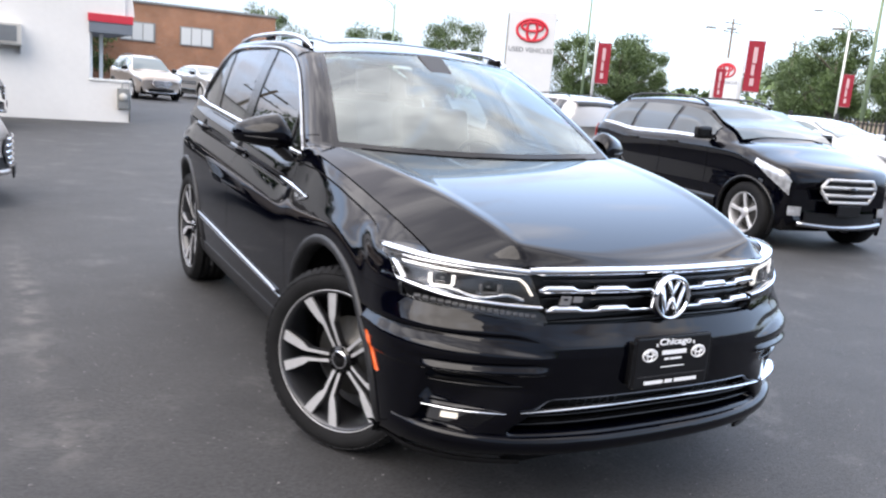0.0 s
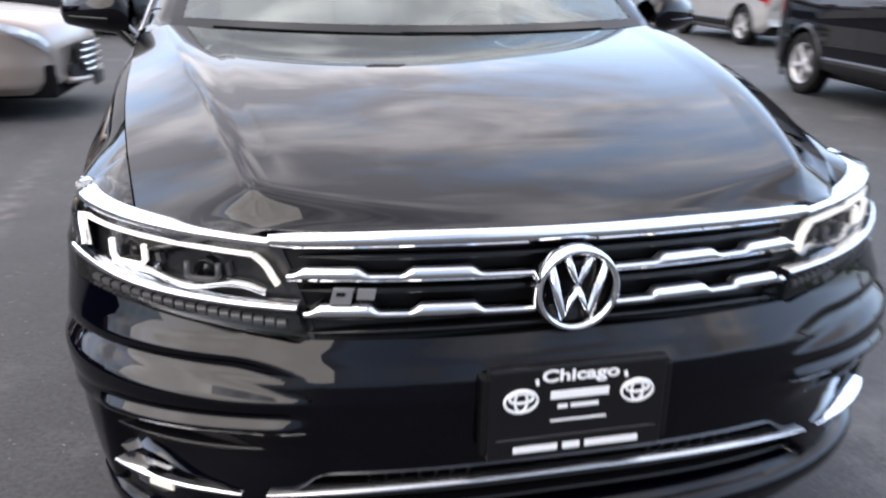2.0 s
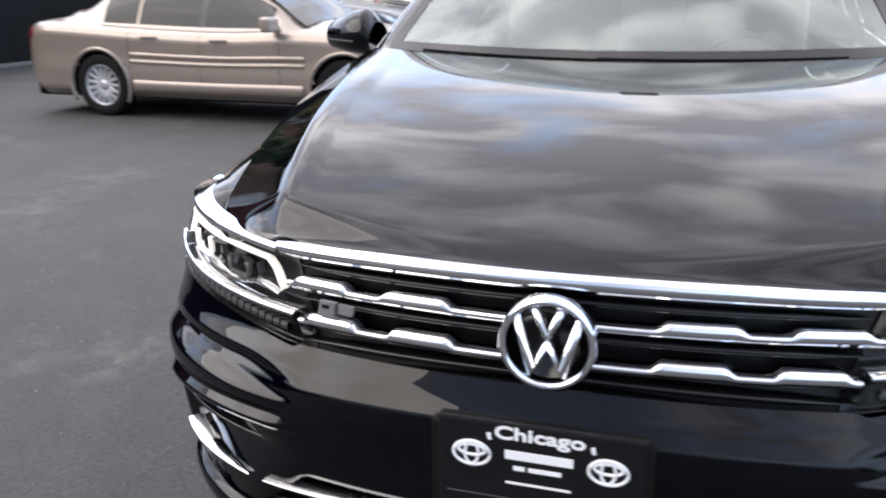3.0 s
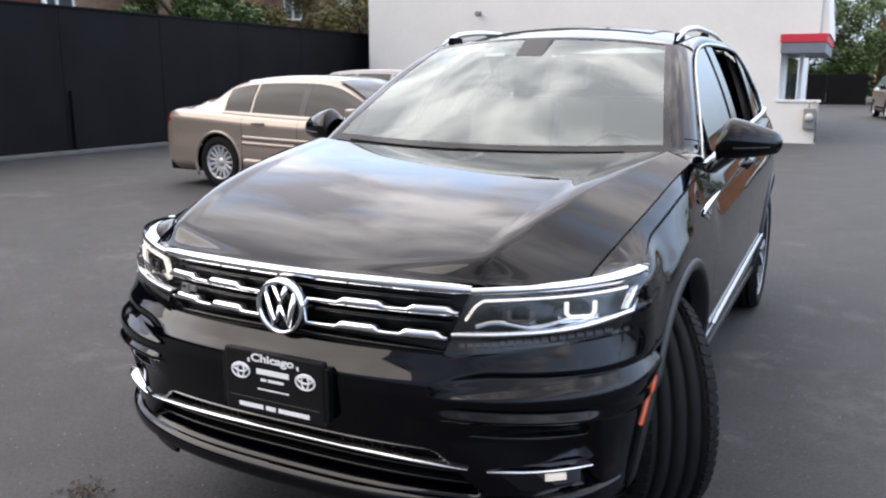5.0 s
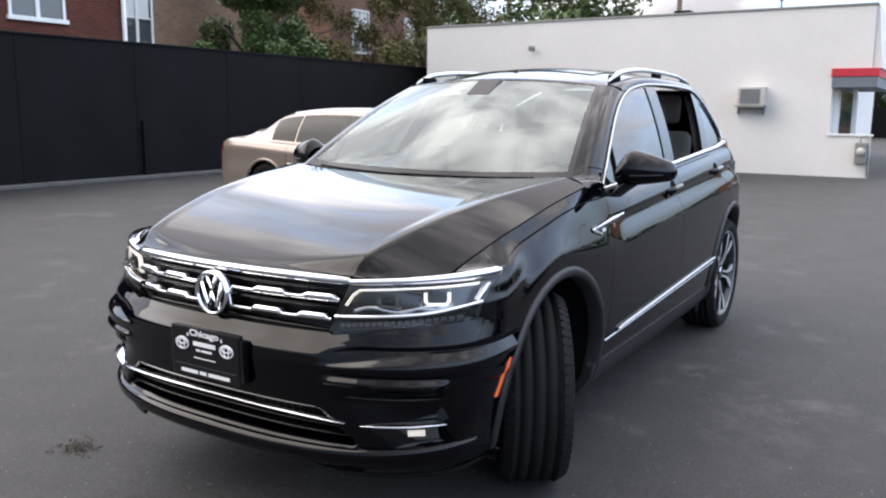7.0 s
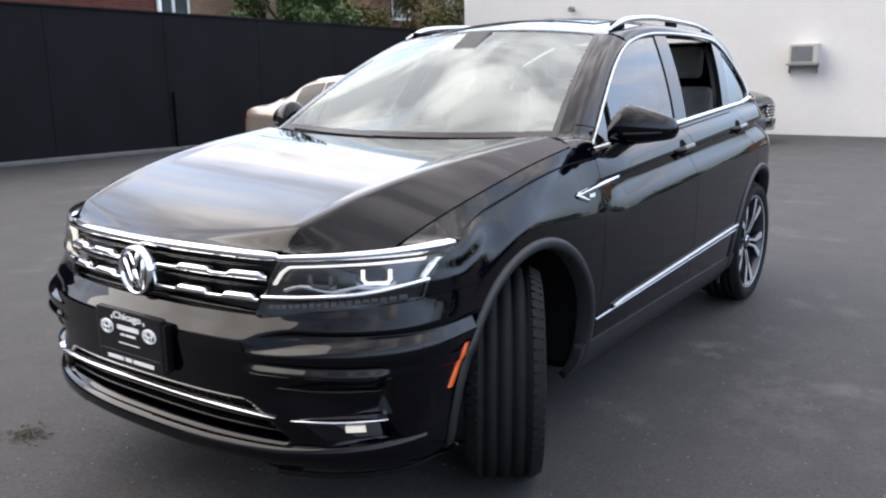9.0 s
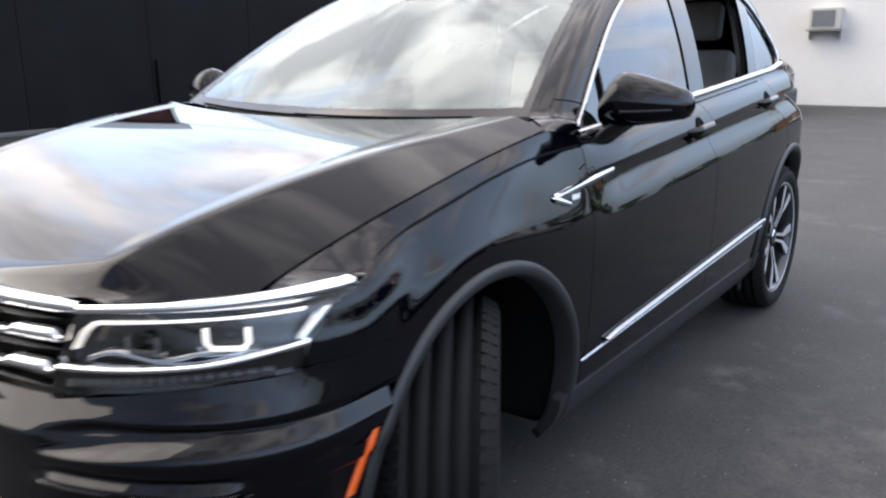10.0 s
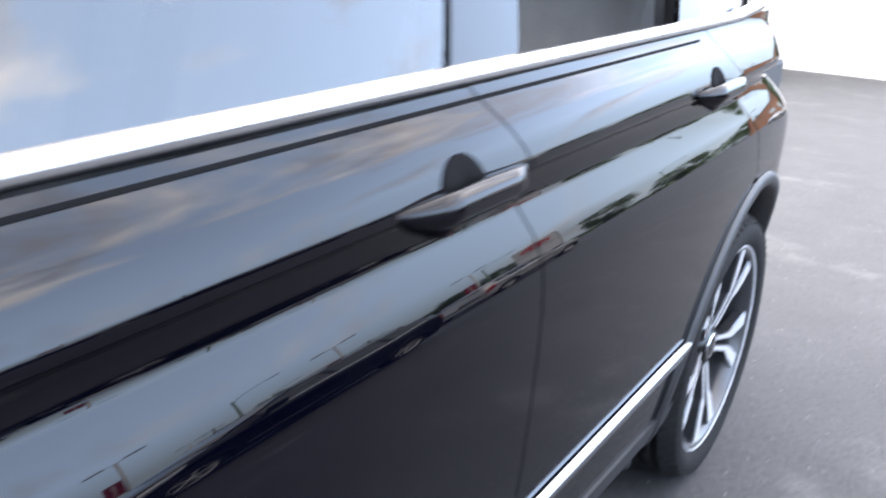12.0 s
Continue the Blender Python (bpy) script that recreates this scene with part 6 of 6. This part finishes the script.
# ---- houses behind it ----
def house_window(parent, x, y, z0, z1, w, n=2):
    """A double window in a wall that looks along +x."""
    win = empty("window")
    win.parent = parent
    part("frame", box_bm(x - .04, x + .05, y - w / 2 - .07, y - w / 2, z0 - .07, z1 + .07, .008), WHITEWOOD, win)
    part("frame", box_bm(x - .04, x + .05, y + w / 2, y + w / 2 + .07, z0 - .07, z1 + .07, .008), WHITEWOOD, win)
    part("head", box_bm(x - .04, x + .06, y - w / 2, y + w / 2, z1, z1 + .09, .008), WHITEWOOD, win)
    part("sill", box_bm(x - .04, x + .09, y - w / 2 - .12, y + w / 2 + .12, z0 - .10, z0, .008), WHITEWOOD, win)
    for k in range(1, n):
        yy = y - w / 2 + w * k / n
        part("mullion", box_bm(x - .03, x + .045, yy - .05, yy + .05, z0, z1, .006), WHITEWOOD, win)
    part("rail", box_bm(x - .03, x + .035, y - w / 2, y + w / 2, (z0 + z1) / 2 - .025, (z0 + z1) / 2 + .025, .004), WHITEWOOD, win)
    for k in range(n):
        a, b = y - w / 2 + w * k / n, y - w / 2 + w * (k + 1) / n
        part("pane", box_bm(x - .02, x + .012, a, b, z0, z1), WINDOW, win)
        part("blind", box_bm(x + .013, x + .017, a + .06, b - .06, lerp(z0, z1, .5), z1), BLIND, win)
    return win


h1 = tagged(empty("brick_house", pose(0, 0, 0)), "dark red brick house with white windows behind the fence", "house")
part("wall", box_bm(-25, -16.0, 1.0, 11.0, G, 5.5), HOUSEBRICK, h1)
part("cornice", box_bm(-25.2, -15.85, .85, 11.15, 5.5, 5.75, .02), WHITEWOOD, h1)
part("downpipe", tube_bm([(-15.93, 10.93, G), (-15.93, 10.93, 5.5)], .06, 8), WHITEWOOD, h1)
house_window(h1, -16.0, 8.65, 3.42, 5.1, 1.25)
house_window(h1, -16.0, 4.4, 3.42, 5.1, 1.25)
part("shed_roof", prism_bm([(-.9, 0), (.35, 0), (.30, .06), (-.9, .34)], 1.3, m=pose(-16.1, 9.75, 2.95, 0, 0, 0)), METALGREY, h1)
h2 = tagged(empty("tan_brick_house", pose(0, 0, 0)), "tan brick house with an arched window behind the fence", "house")
part("wall", box_bm(-26, -17.6, 11.6, 17.2, G, 5.0), TANBRICK, h2)
part("cornice", box_bm(-26.2, -17.35, 11.45, 17.4, 5.0, 5.2, .02), WHITEWOOD, h2)
house_window(h2, -17.6, 12.6, 3.2, 4.55, .95)
h3 = tagged(empty("brown_brick_house", pose(0, 0, 0)), "brown brick house half hidden by trees", "house")
part("wall", box_bm(-30, -20.5, 24.5, 33.0, G, 7.6), brick_mat("brown_brick", (0.20, 0.10, 0.07), (0.16, 0.08, 0.055), (0.18, 0.15, 0.13)), h3)
part("cornice", box_bm(-30.2, -20.3, 24.3, 33.2, 7.6, 7.9, .02), WHITEWOOD, h3)
house_window(h3, -20.5, 26.6, 3.9, 5.6, 1.1)
house_window(h3, -20.5, 30.6, 3.9, 5.6, 1.1)

# brick building and dark fence at the far end
bb = tagged(empty("brick_building", pose(0, 0, 0)), "long low orange brick building at the far end of the lot", "building")
part("wall", box_bm(2.3, 15.6, 58, 72, G, 5.3), ORANGEBRICK, bb)
part("coping", box_bm(2.15, 15.75, 57.9, 72.1, 5.3, 5.46, .02), METALGREY, bb)
for x in (6.0, 9.95):
    win = empty("window")
    win.parent = bb
    part("surround", box_bm(x - 1.15, x + 1.15, 57.92, 58.02, 2.75, 4.05, .01), METALGREY, win)
    for k in range(3):
        part("pane", box_bm(x - 1.05 + .71 * k, x - .41 + .71 * k, 57.90, 57.95, 2.83, 3.97, .01), BLIND, win)
dfen = tagged(empty("dark_fence", pose(0, 0, 0)), "dark screen fence across the far end of the lot", "fence")
for k in range(9):
    part("panel", box_bm(-18 + 2.2 * k + .01, -15.8 + 2.2 * k - .01, 52, 52.06, G, 1.75, .005), BLACKFENCE, dfen)

# ---- street side: picket fence, poles, banners, signs ----
GREENPOLE = mat("green_lamp_post", (0.16, 0.22, 0.13), 0.5, var=0.1, scale=5)
WHITEPOLE = mat("white_pole", (0.70, 0.70, 0.69), 0.45, var=0.04, scale=5)
BANNER = mat("red_banner_cloth", (0.26, 0.008, 0.024), 0.75, var=0.1, scale=4)
WOODPOLE = mat("grey_timber_pole", (0.16, 0.13, 0.10), 0.85, var=0.25, scale=6)
SIGNWHITE = mat("white_sign_panel", (0.58, 0.59, 0.60), 0.5, var=0.04, scale=2)
SIGNRED = mat("red_sign_mark", (0.58, 0.02, 0.04), 0.4)
SIGNGREY = mat("grey_sign_letters", (0.20, 0.21, 0.23), 0.5)
BANNERINK = mat("pale_banner_print", (0.52, 0.34, 0.36), 0.7)

def make_banner_pole():
    p = tagged(empty("lot_light"), "white lot light pole with a red banner", "lamp post", "lot light poles")
    part("pole", tube_bm([(0, 0, 0), (0, 0, 7.6)], .075, 10), WHITEPOLE, p)
    part("base", lathe_bm([(0, .0), (0, .26), (.5, .26), (.55, .22), (.55, .08)], 16, "z"), mat("concrete_foot", (.4, .39, .37), .9, var=.1), p)
    for s in (1, -1):
        part("arm", tube_bm([(0, 0, 7.5), (s * .5, 0, 7.62)], .04, 6), WHITEPOLE, p)
        part("head", box_bm(s * .45 - .05 if s > 0 else -1.15, 1.15 if s > 0 else -.40, -.22, .22, 7.58, 7.74, .04), METALGREY, p)
    bn = part("banner", grid_bm([[Vector((.10 + .72 * u, .02 * math.sin(5 * v), 2.35 + 2.25 * v)) for v in lin(0, 1, 9)] for u in lin(0, 1, 4)], (0, -1, 0), .012), BANNER, p, "red cloth banner")
    for z in (2.35, 4.6):
        part("banner_rod", tube_bm([(0, 0, z), (.84, 0, z)], .018, 6), METALGREY, p)
    for k, (a, b) in enumerate(((2.62, 2.95), (3.08, 3.55), (3.62, 4.32))):
        part("print_bar", box_bm(.36, .54 if k != 1 else .50, -.035, -.028, a, b), BANNERINK, bn)
    return p


lot = make_banner_pole()
lot.matrix_world = pose(27.6, 35.2, G, 0, 0, -35)
for x, yy, r in ((27.4, 24.2, -42), (27.5, 13.4, -50), (27.5, 2.6, -60), (27.5, -8.2, -70), (27.5, -19, -80), (47, 45, -40), (50, 36, -45), (54, 31, -50), (38, 56, -35), (16, 62, -20)):
    copy_thing(lot, pose(x, yy, G, 0, 0, r))


def make_sign(m, label):
    sg = tagged(empty("pylon_sign", m), label, "sign")
    part("panel", box_bm(-1.25, 1.25, -.18, .18, .0, 5.75, .04), SIGNWHITE, sg)
    part("edge", box_bm(-1.33, -1.25, -.15, .15, 0, 5.6, .02), METALGREY, sg)
    for rx, rz, dz in ((.80, .56, 0), (.27, .54, 0), (.56, .22, .17)):
        part("oval_mark", tube_bm([(rx * math.cos(a), -.21, 4.75 + dz + rz * math.sin(a)) for a in lin(0, 2 * math.pi, 41)], .075, 6, up=(0, 1, 0)), SIGNRED, sg, "plain red oval mark")
    c = bpy.data.curves.new("lettering", "FONT")
    c.body, c.size, c.align_x, c.align_y, c.extrude, c.offset = "USED VEHICLES", .34, "CENTER", "CENTER", .006, .006
    c.materials.append(SIGNGREY)
    t = new("lettering", c)
    t.parent = sg
    t.matrix_local = pose(0, -.19, 3.72, 90, 0, 0)
    return sg


make_sign(pose(22.8, 34.7, G, 0, 0, -33), "white pylon sign with red oval mark and grey lettering")
make_sign(pose(52, 48.5, G, 0, 0, -75), "white pylon sign standing edge on behind a banner")

def lamp_post(m, h=9.5, label="green street lamp with a curved arm"):
    p = tagged(empty("street_lamp", m), label, "street lamp", "street lamps")
    part("pole", tube_bm([(0, 0, 0), (0, 0, h)], .11, 8, taper=[1.2, .7]), GREENPOLE, p)
    part("arm", tube_bm(smooth_line([(0, 0, h - .6), (-.5, 0, h + .1), (-1.6, 0, h + .45), (-2.5, 0, h + .4)], 14), .05, 6), GREENPOLE, p)
    part("head", box_bm(-3.1, -2.4, -.14, .14, h + .30, h + .46, .05), METALGREY, p)
    return p


sl = lamp_post(pose(38.5, 50.5, G, 0, 0, -30))
for x, yy, r in ((58, 42, -30), (34, 78, -20), (36, 24, -30), (35, 4, -30), (35, -18, -30)):
    copy_thing(sl, pose(x, yy, G, 0, 0, r))


def utility_pole(m, h=10, label="weathered timber utility pole with cross arms"):
    p = tagged(empty("utility_pole", m), label, "utility pole", "utility poles")
    part("pole", tube_bm([(0, 0, 0), (0, 0, h)], .15, 8, taper=[1.1, .75]), WOODPOLE, p)
    for z in (h - .5, h - 1.4):
        part("cross_arm", box_bm(-1.2, 1.2, -.05, .05, z - .06, z + .06, .01), WOODPOLE, p)
        for x in (-1.05, -.6, .6, 1.05):
            part("insulator", lathe_bm([(0, .03), (.12, .04), (.16, .02), (.16, .0)], 8, "z", m=Matrix.Translation((x, 0, z + .06))), METALGREY, p)
    return p


up = utility_pole(pose(-17.0, 34.0, G, 0, 0, 20), 11.0)
for x, yy, r, in ((-10.5, 40.5, 30), (66, 62, 0), (88, 72, 20), (72, 44, -60)):
    copy_thing(up, pose(x, yy, G, 0, 0, r))
for k, (z0, dz) in enumerate(((10.6, 0), (9.7, .1), (8.6, .2), (7.6, .3))):
    a, b = Vector((-17.0, 34.0, z0 - dz)), Vector((-10.5, 40.5, z0 - dz))
    w = tube_bm([a.lerp(b, t) - Vector((0, 0, .3 * math.sin(math.pi * t))) for t in lin(0, 1, 9)], .02, 4)
    tagged(part("cable", w, DARK), "black overhead cable between utility poles", "cable", "overhead cables")
    a, b = Vector((-34, 24 - k, z0 - dz)), Vector((-17.0, 34.0, z0 - dz))
    w = tube_bm([a.lerp(b, t) - Vector((0, 0, .5 * math.sin(math.pi * t))) for t in lin(0, 1, 11)], .02, 4)
    tagged(part("cable", w, DARK), "black overhead cable between utility poles", "cable", "overhead cables")

PICKET = mat("black_iron_picket", (0.02, 0.019, 0.018), 0.5)
SLAT = mat("tan_privacy_slat", (0.33, 0.27, 0.21), 0.7, var=0.15, scale=6)
pf = tagged(empty("picket_fence", pose(0, 0, 0)), "black iron picket fence with tan privacy strips", "fence")
PX = 23.4
for k in range(110):
    yy = 19.8 - .16 * k
    part("picket", box_bm(PX - .015, PX + .015, yy - .015, yy + .015, .05, 1.52 + .05 * (k % 12 == 0)), PICKET, pf)
    if yy > 14.0 and k % 12 != 0:
        part("slat", box_bm(PX + .03, PX + .045, yy - .125, yy - .035, .10, 1.42), SLAT, pf)
for z in (.18, 1.36):
    part("rail", box_bm(PX - .02, PX + .02, 2.2, 19.9, z - .02, z + .02), PICKET, pf)
for k in range(10):
    yy = 19.88 - 1.92 * k
    part("post", box_bm(PX - .045, PX + .045, yy - .045, yy + .045, G, 1.62, .006), PICKET, pf)

# ---- trees ----
LEAFA = leaf_mat("green_leaves", (0.035, 0.065, 0.017), (0.11, 0.17, 0.05))
LEAFB = leaf_mat("yellowing_leaves", (0.045, 0.060, 0.014), (0.19, 0.15, 0.045))
BARK = mat("bark", (0.09, 0.07, 0.055), 0.9, var=0.3, scale=8, bump=0.4, bump_scale=30)


def make_tree(h, spread, leaves, size, seed, leafm, label, m, trunk=.3):
    rng = random.Random(seed)
    t = tagged(empty("tree", m), label, "tree")
    bm = bmesh.new()
    base = h * trunk
    tube_bm([(0, 0, 0), (.05 * h * rng.uniform(-.3, .3), 0, base), (rng.uniform(-.04, .04) * h, rng.uniform(-.04, .04) * h, h * .75)], .035 * h * .8, 8, bm, taper=[1.2, .8, .25])
    for k in range(9):
        a = 2 * math.pi * k / 9 + rng.uniform(-.3, .3)
        z0 = h * rng.uniform(trunk * .8, .6)
        r = spread * rng.uniform(.6, .95)
        z1 = min(h * .93, z0 + h * rng.uniform(.15, .42))
        mid = Vector((math.cos(a) * r * .5, math.sin(a) * r * .5, lerp(z0, z1, .6)))
        end = Vector((math.cos(a) * r, math.sin(a) * r, z1))
        tube_bm([(0, 0, z0), mid, end], .012 * h, 6, bm, taper=[1, .6, .2])
    part("trunk", bm, BARK, t)
    clumps = []
    for k in range(46):
        a, u = rng.uniform(0, 2 * math.pi), rng.random() ** .5
        zz = rng.uniform(-.85, 1)
        rr = spread * u * math.sqrt(max(.05, 1 - (zz * .85) ** 2)) * rng.uniform(.75, 1.12)
        clumps.append((Vector((math.cos(a) * rr, math.sin(a) * rr, h * (.5 + trunk * .5) + zz * h * (.5 - trunk * .5))), spread * rng.uniform(.16, .34)))
    V, F = [], []
    for k in range(leaves):
        c, r = clumps[rng.randrange(len(clumps))]
        d = Vector((rng.gauss(0, 1), rng.gauss(0, 1), rng.gauss(0, .8)))
        p = c + d.normalized() * r * rng.random() ** .4
        s = size * rng.uniform(.6, 1.3)
        q = Euler((rng.uniform(-1, 1), rng.uniform(-1, 1), rng.uniform(0, 6.3))).to_matrix()
        i = len(V)
        for x, yy, z in ((-1, 0, 0), (-.2, -.42, .10), (1, 0, -.06), (-.2, .42, .10)):
            V.append(p + q @ Vector((x * s, yy * s, z * s)))
        F += [(i, i + 1, i + 2), (i, i + 2, i + 3)]
    me = bpy.data.meshes.new("crown")
    me.from_pydata(V, [], F)
    me.materials.append(leafm)
    cr = new("crown", me)
    cr.parent = t
    return t


ta = make_tree(5.5, 2.0, 44000, .078, 3, LEAFA, "dense green tree leaning over the fence", pose(-15.2, 14.9, G), .08)
tb = make_tree(7.2, 2.8, 28000, .075, 5, LEAFB, "tree with yellowing leaves by the white building", pose(-15.6, 24.5, G), .2)
tc = make_tree(8.0, 4.0, 11000, .17, 8, LEAFA, "tall green tree behind the white building", pose(-13.0, 31.0, G), .3)
td = make_tree(9.0, 4.4, 21000, .135, 11, LEAFA, "broad green street tree in full leaf", pose(64, 47, G), .12)
for x, yy, r, m in ((-19.5, 20.5, 40, tb), (-21, 17.5, 80, ta), (-24, 38, 90, tc)):
    copy_thing(m, pose(x, yy, G, 0, 0, r))
te = make_tree(6.6, 3.3, 15000, .13, 17, LEAFA, "dense green tree hanging over the dark far fence", pose(-2.2, 55.0, G), .06)
for x, yy, r in ((1.6, 56.5, 70), (-6.5, 56.0, 140), (-11.5, 55.5, 220), (-16.5, 57, 300)):
    copy_thing(te, pose(x, yy, G, 0, 0, r))
k = 0
for x, yy, s in ((72, 44, .92), (80, 50, 1.05), (62, 37, .78), (90, 56, 1.05), (70, 55, .85), (58, 70, .9), (63, 75, 1.05), (49, 66, .85), (45, 84, .95), (38, 92, 1.0), (26, 96, 1.05), (86, 30, .7), (90, 12, .5), (92, -6, .45), (92, -24, .5), (85, -42, .6), (84, 66, .9), (100, 74, 1.1), (60, -60, 1.1), (30, -75, 1.2), (0, -80, 1.1), (-30, -72, 1.2), (110, 90, 1.2), (74, 84, .9)):
    k += 1
    c = copy_thing(td, pose(x, yy, -.3, 0, 0, 47 * k))
    c.scale = (s, s, s * (.85 + .05 * (k % 5)))
rng = random.Random(21)
V, F = [], []
for k in range(26000):
    a = rng.uniform(-.5, math.pi * 2 - .5)
    R = rng.uniform(112, 150)
    prof = (4.0 if math.sin(a) < .4 else 2.6) + 2.2 * math.sin(a * 9) + 1.4 * math.sin(a * 23 + 1) + .8 * math.sin(a * 61)
    z = rng.random() ** .7 * max(1.5, prof)
    p = Vector((R * math.sin(a), R * math.cos(a), z))
    s = rng.uniform(.45, .95)
    q = Euler((rng.uniform(-1, 1), rng.uniform(-1, 1), rng.uniform(0, 6.3))).to_matrix()
    i = len(V)
    for x, yy, zz in ((-1, 0, 0), (0, -.6, .15), (1, 0, 0), (0, .6, .15)):
        V.append(p + q @ Vector((x * s, yy * s, zz * s)))
    F += [(i, i + 1, i + 2), (i, i + 2, i + 3)]
me = bpy.data.meshes.new("far_trees")
me.from_pydata(V, [], F)
me.materials.append(LEAFA)
tagged(new("far_trees", me), "distant belt of green trees", "trees", kind="stuff")

# ---- litter on the asphalt ----
rng = random.Random(4)
V, F = [], []
for k in range(260):
    a, r = rng.uniform(0, 6.3), abs(rng.gauss(0, .045))
    p = Vector((-.94 + r * 1.4 * math.cos(a), -.84 + r * math.sin(a), G + .004))
    s = rng.uniform(.004, .011)
    q = Euler((rng.uniform(-.5, .5), rng.uniform(-.5, .5), rng.uniform(0, 6.3))).to_matrix()
    i = len(V)
    for x, yy, z in ((-1, 0, 0), (0, -.5, .5), (1, 0, 0), (0, .5, .5)):
        V.append(p + q @ Vector((x * s, yy * s, z * s)))
    F += [(i, i + 1, i + 2), (i, i + 2, i + 3)]
me = bpy.data.meshes.new("crumbs")
me.from_pydata(V, [], F)
me.materials.append(mat("dry_leaf_crumbs", (0.10, 0.085, 0.07), 0.9, var=0.3, scale=40))
tagged(new("leaf_litter", me), "small heap of dry leaf crumbs on the asphalt", "litter", kind="stuff")
V, F = [], []
for k in range(7000):
    x, yy = rng.uniform(-4.5, 5), rng.uniform(-3.5, 8)
    s = rng.uniform(.0014, .0042)
    i = len(V)
    a = rng.uniform(0, 6.3)
    for dx, dy, z in ((-1, -.6, 0), (1, -.6, 0), (.2, 1, 0), (0, 0, 1)):
        V.append(Vector((x + s * (dx * math.cos(a) - dy * math.sin(a)), yy + s * (dx * math.sin(a) + dy * math.cos(a)), G + s * z)))
    F += [(i, i + 1, i + 3), (i + 1, i + 2, i + 3), (i + 2, i, i + 3)]
me = bpy.data.meshes.new("grit")
me.from_pydata(V, [], F)
me.materials.append(mat("pale_grit", (0.22, 0.21, 0.20), 0.9))
tagged(new("grit", me), "pale grit scattered on the asphalt", "grit", kind="stuff")
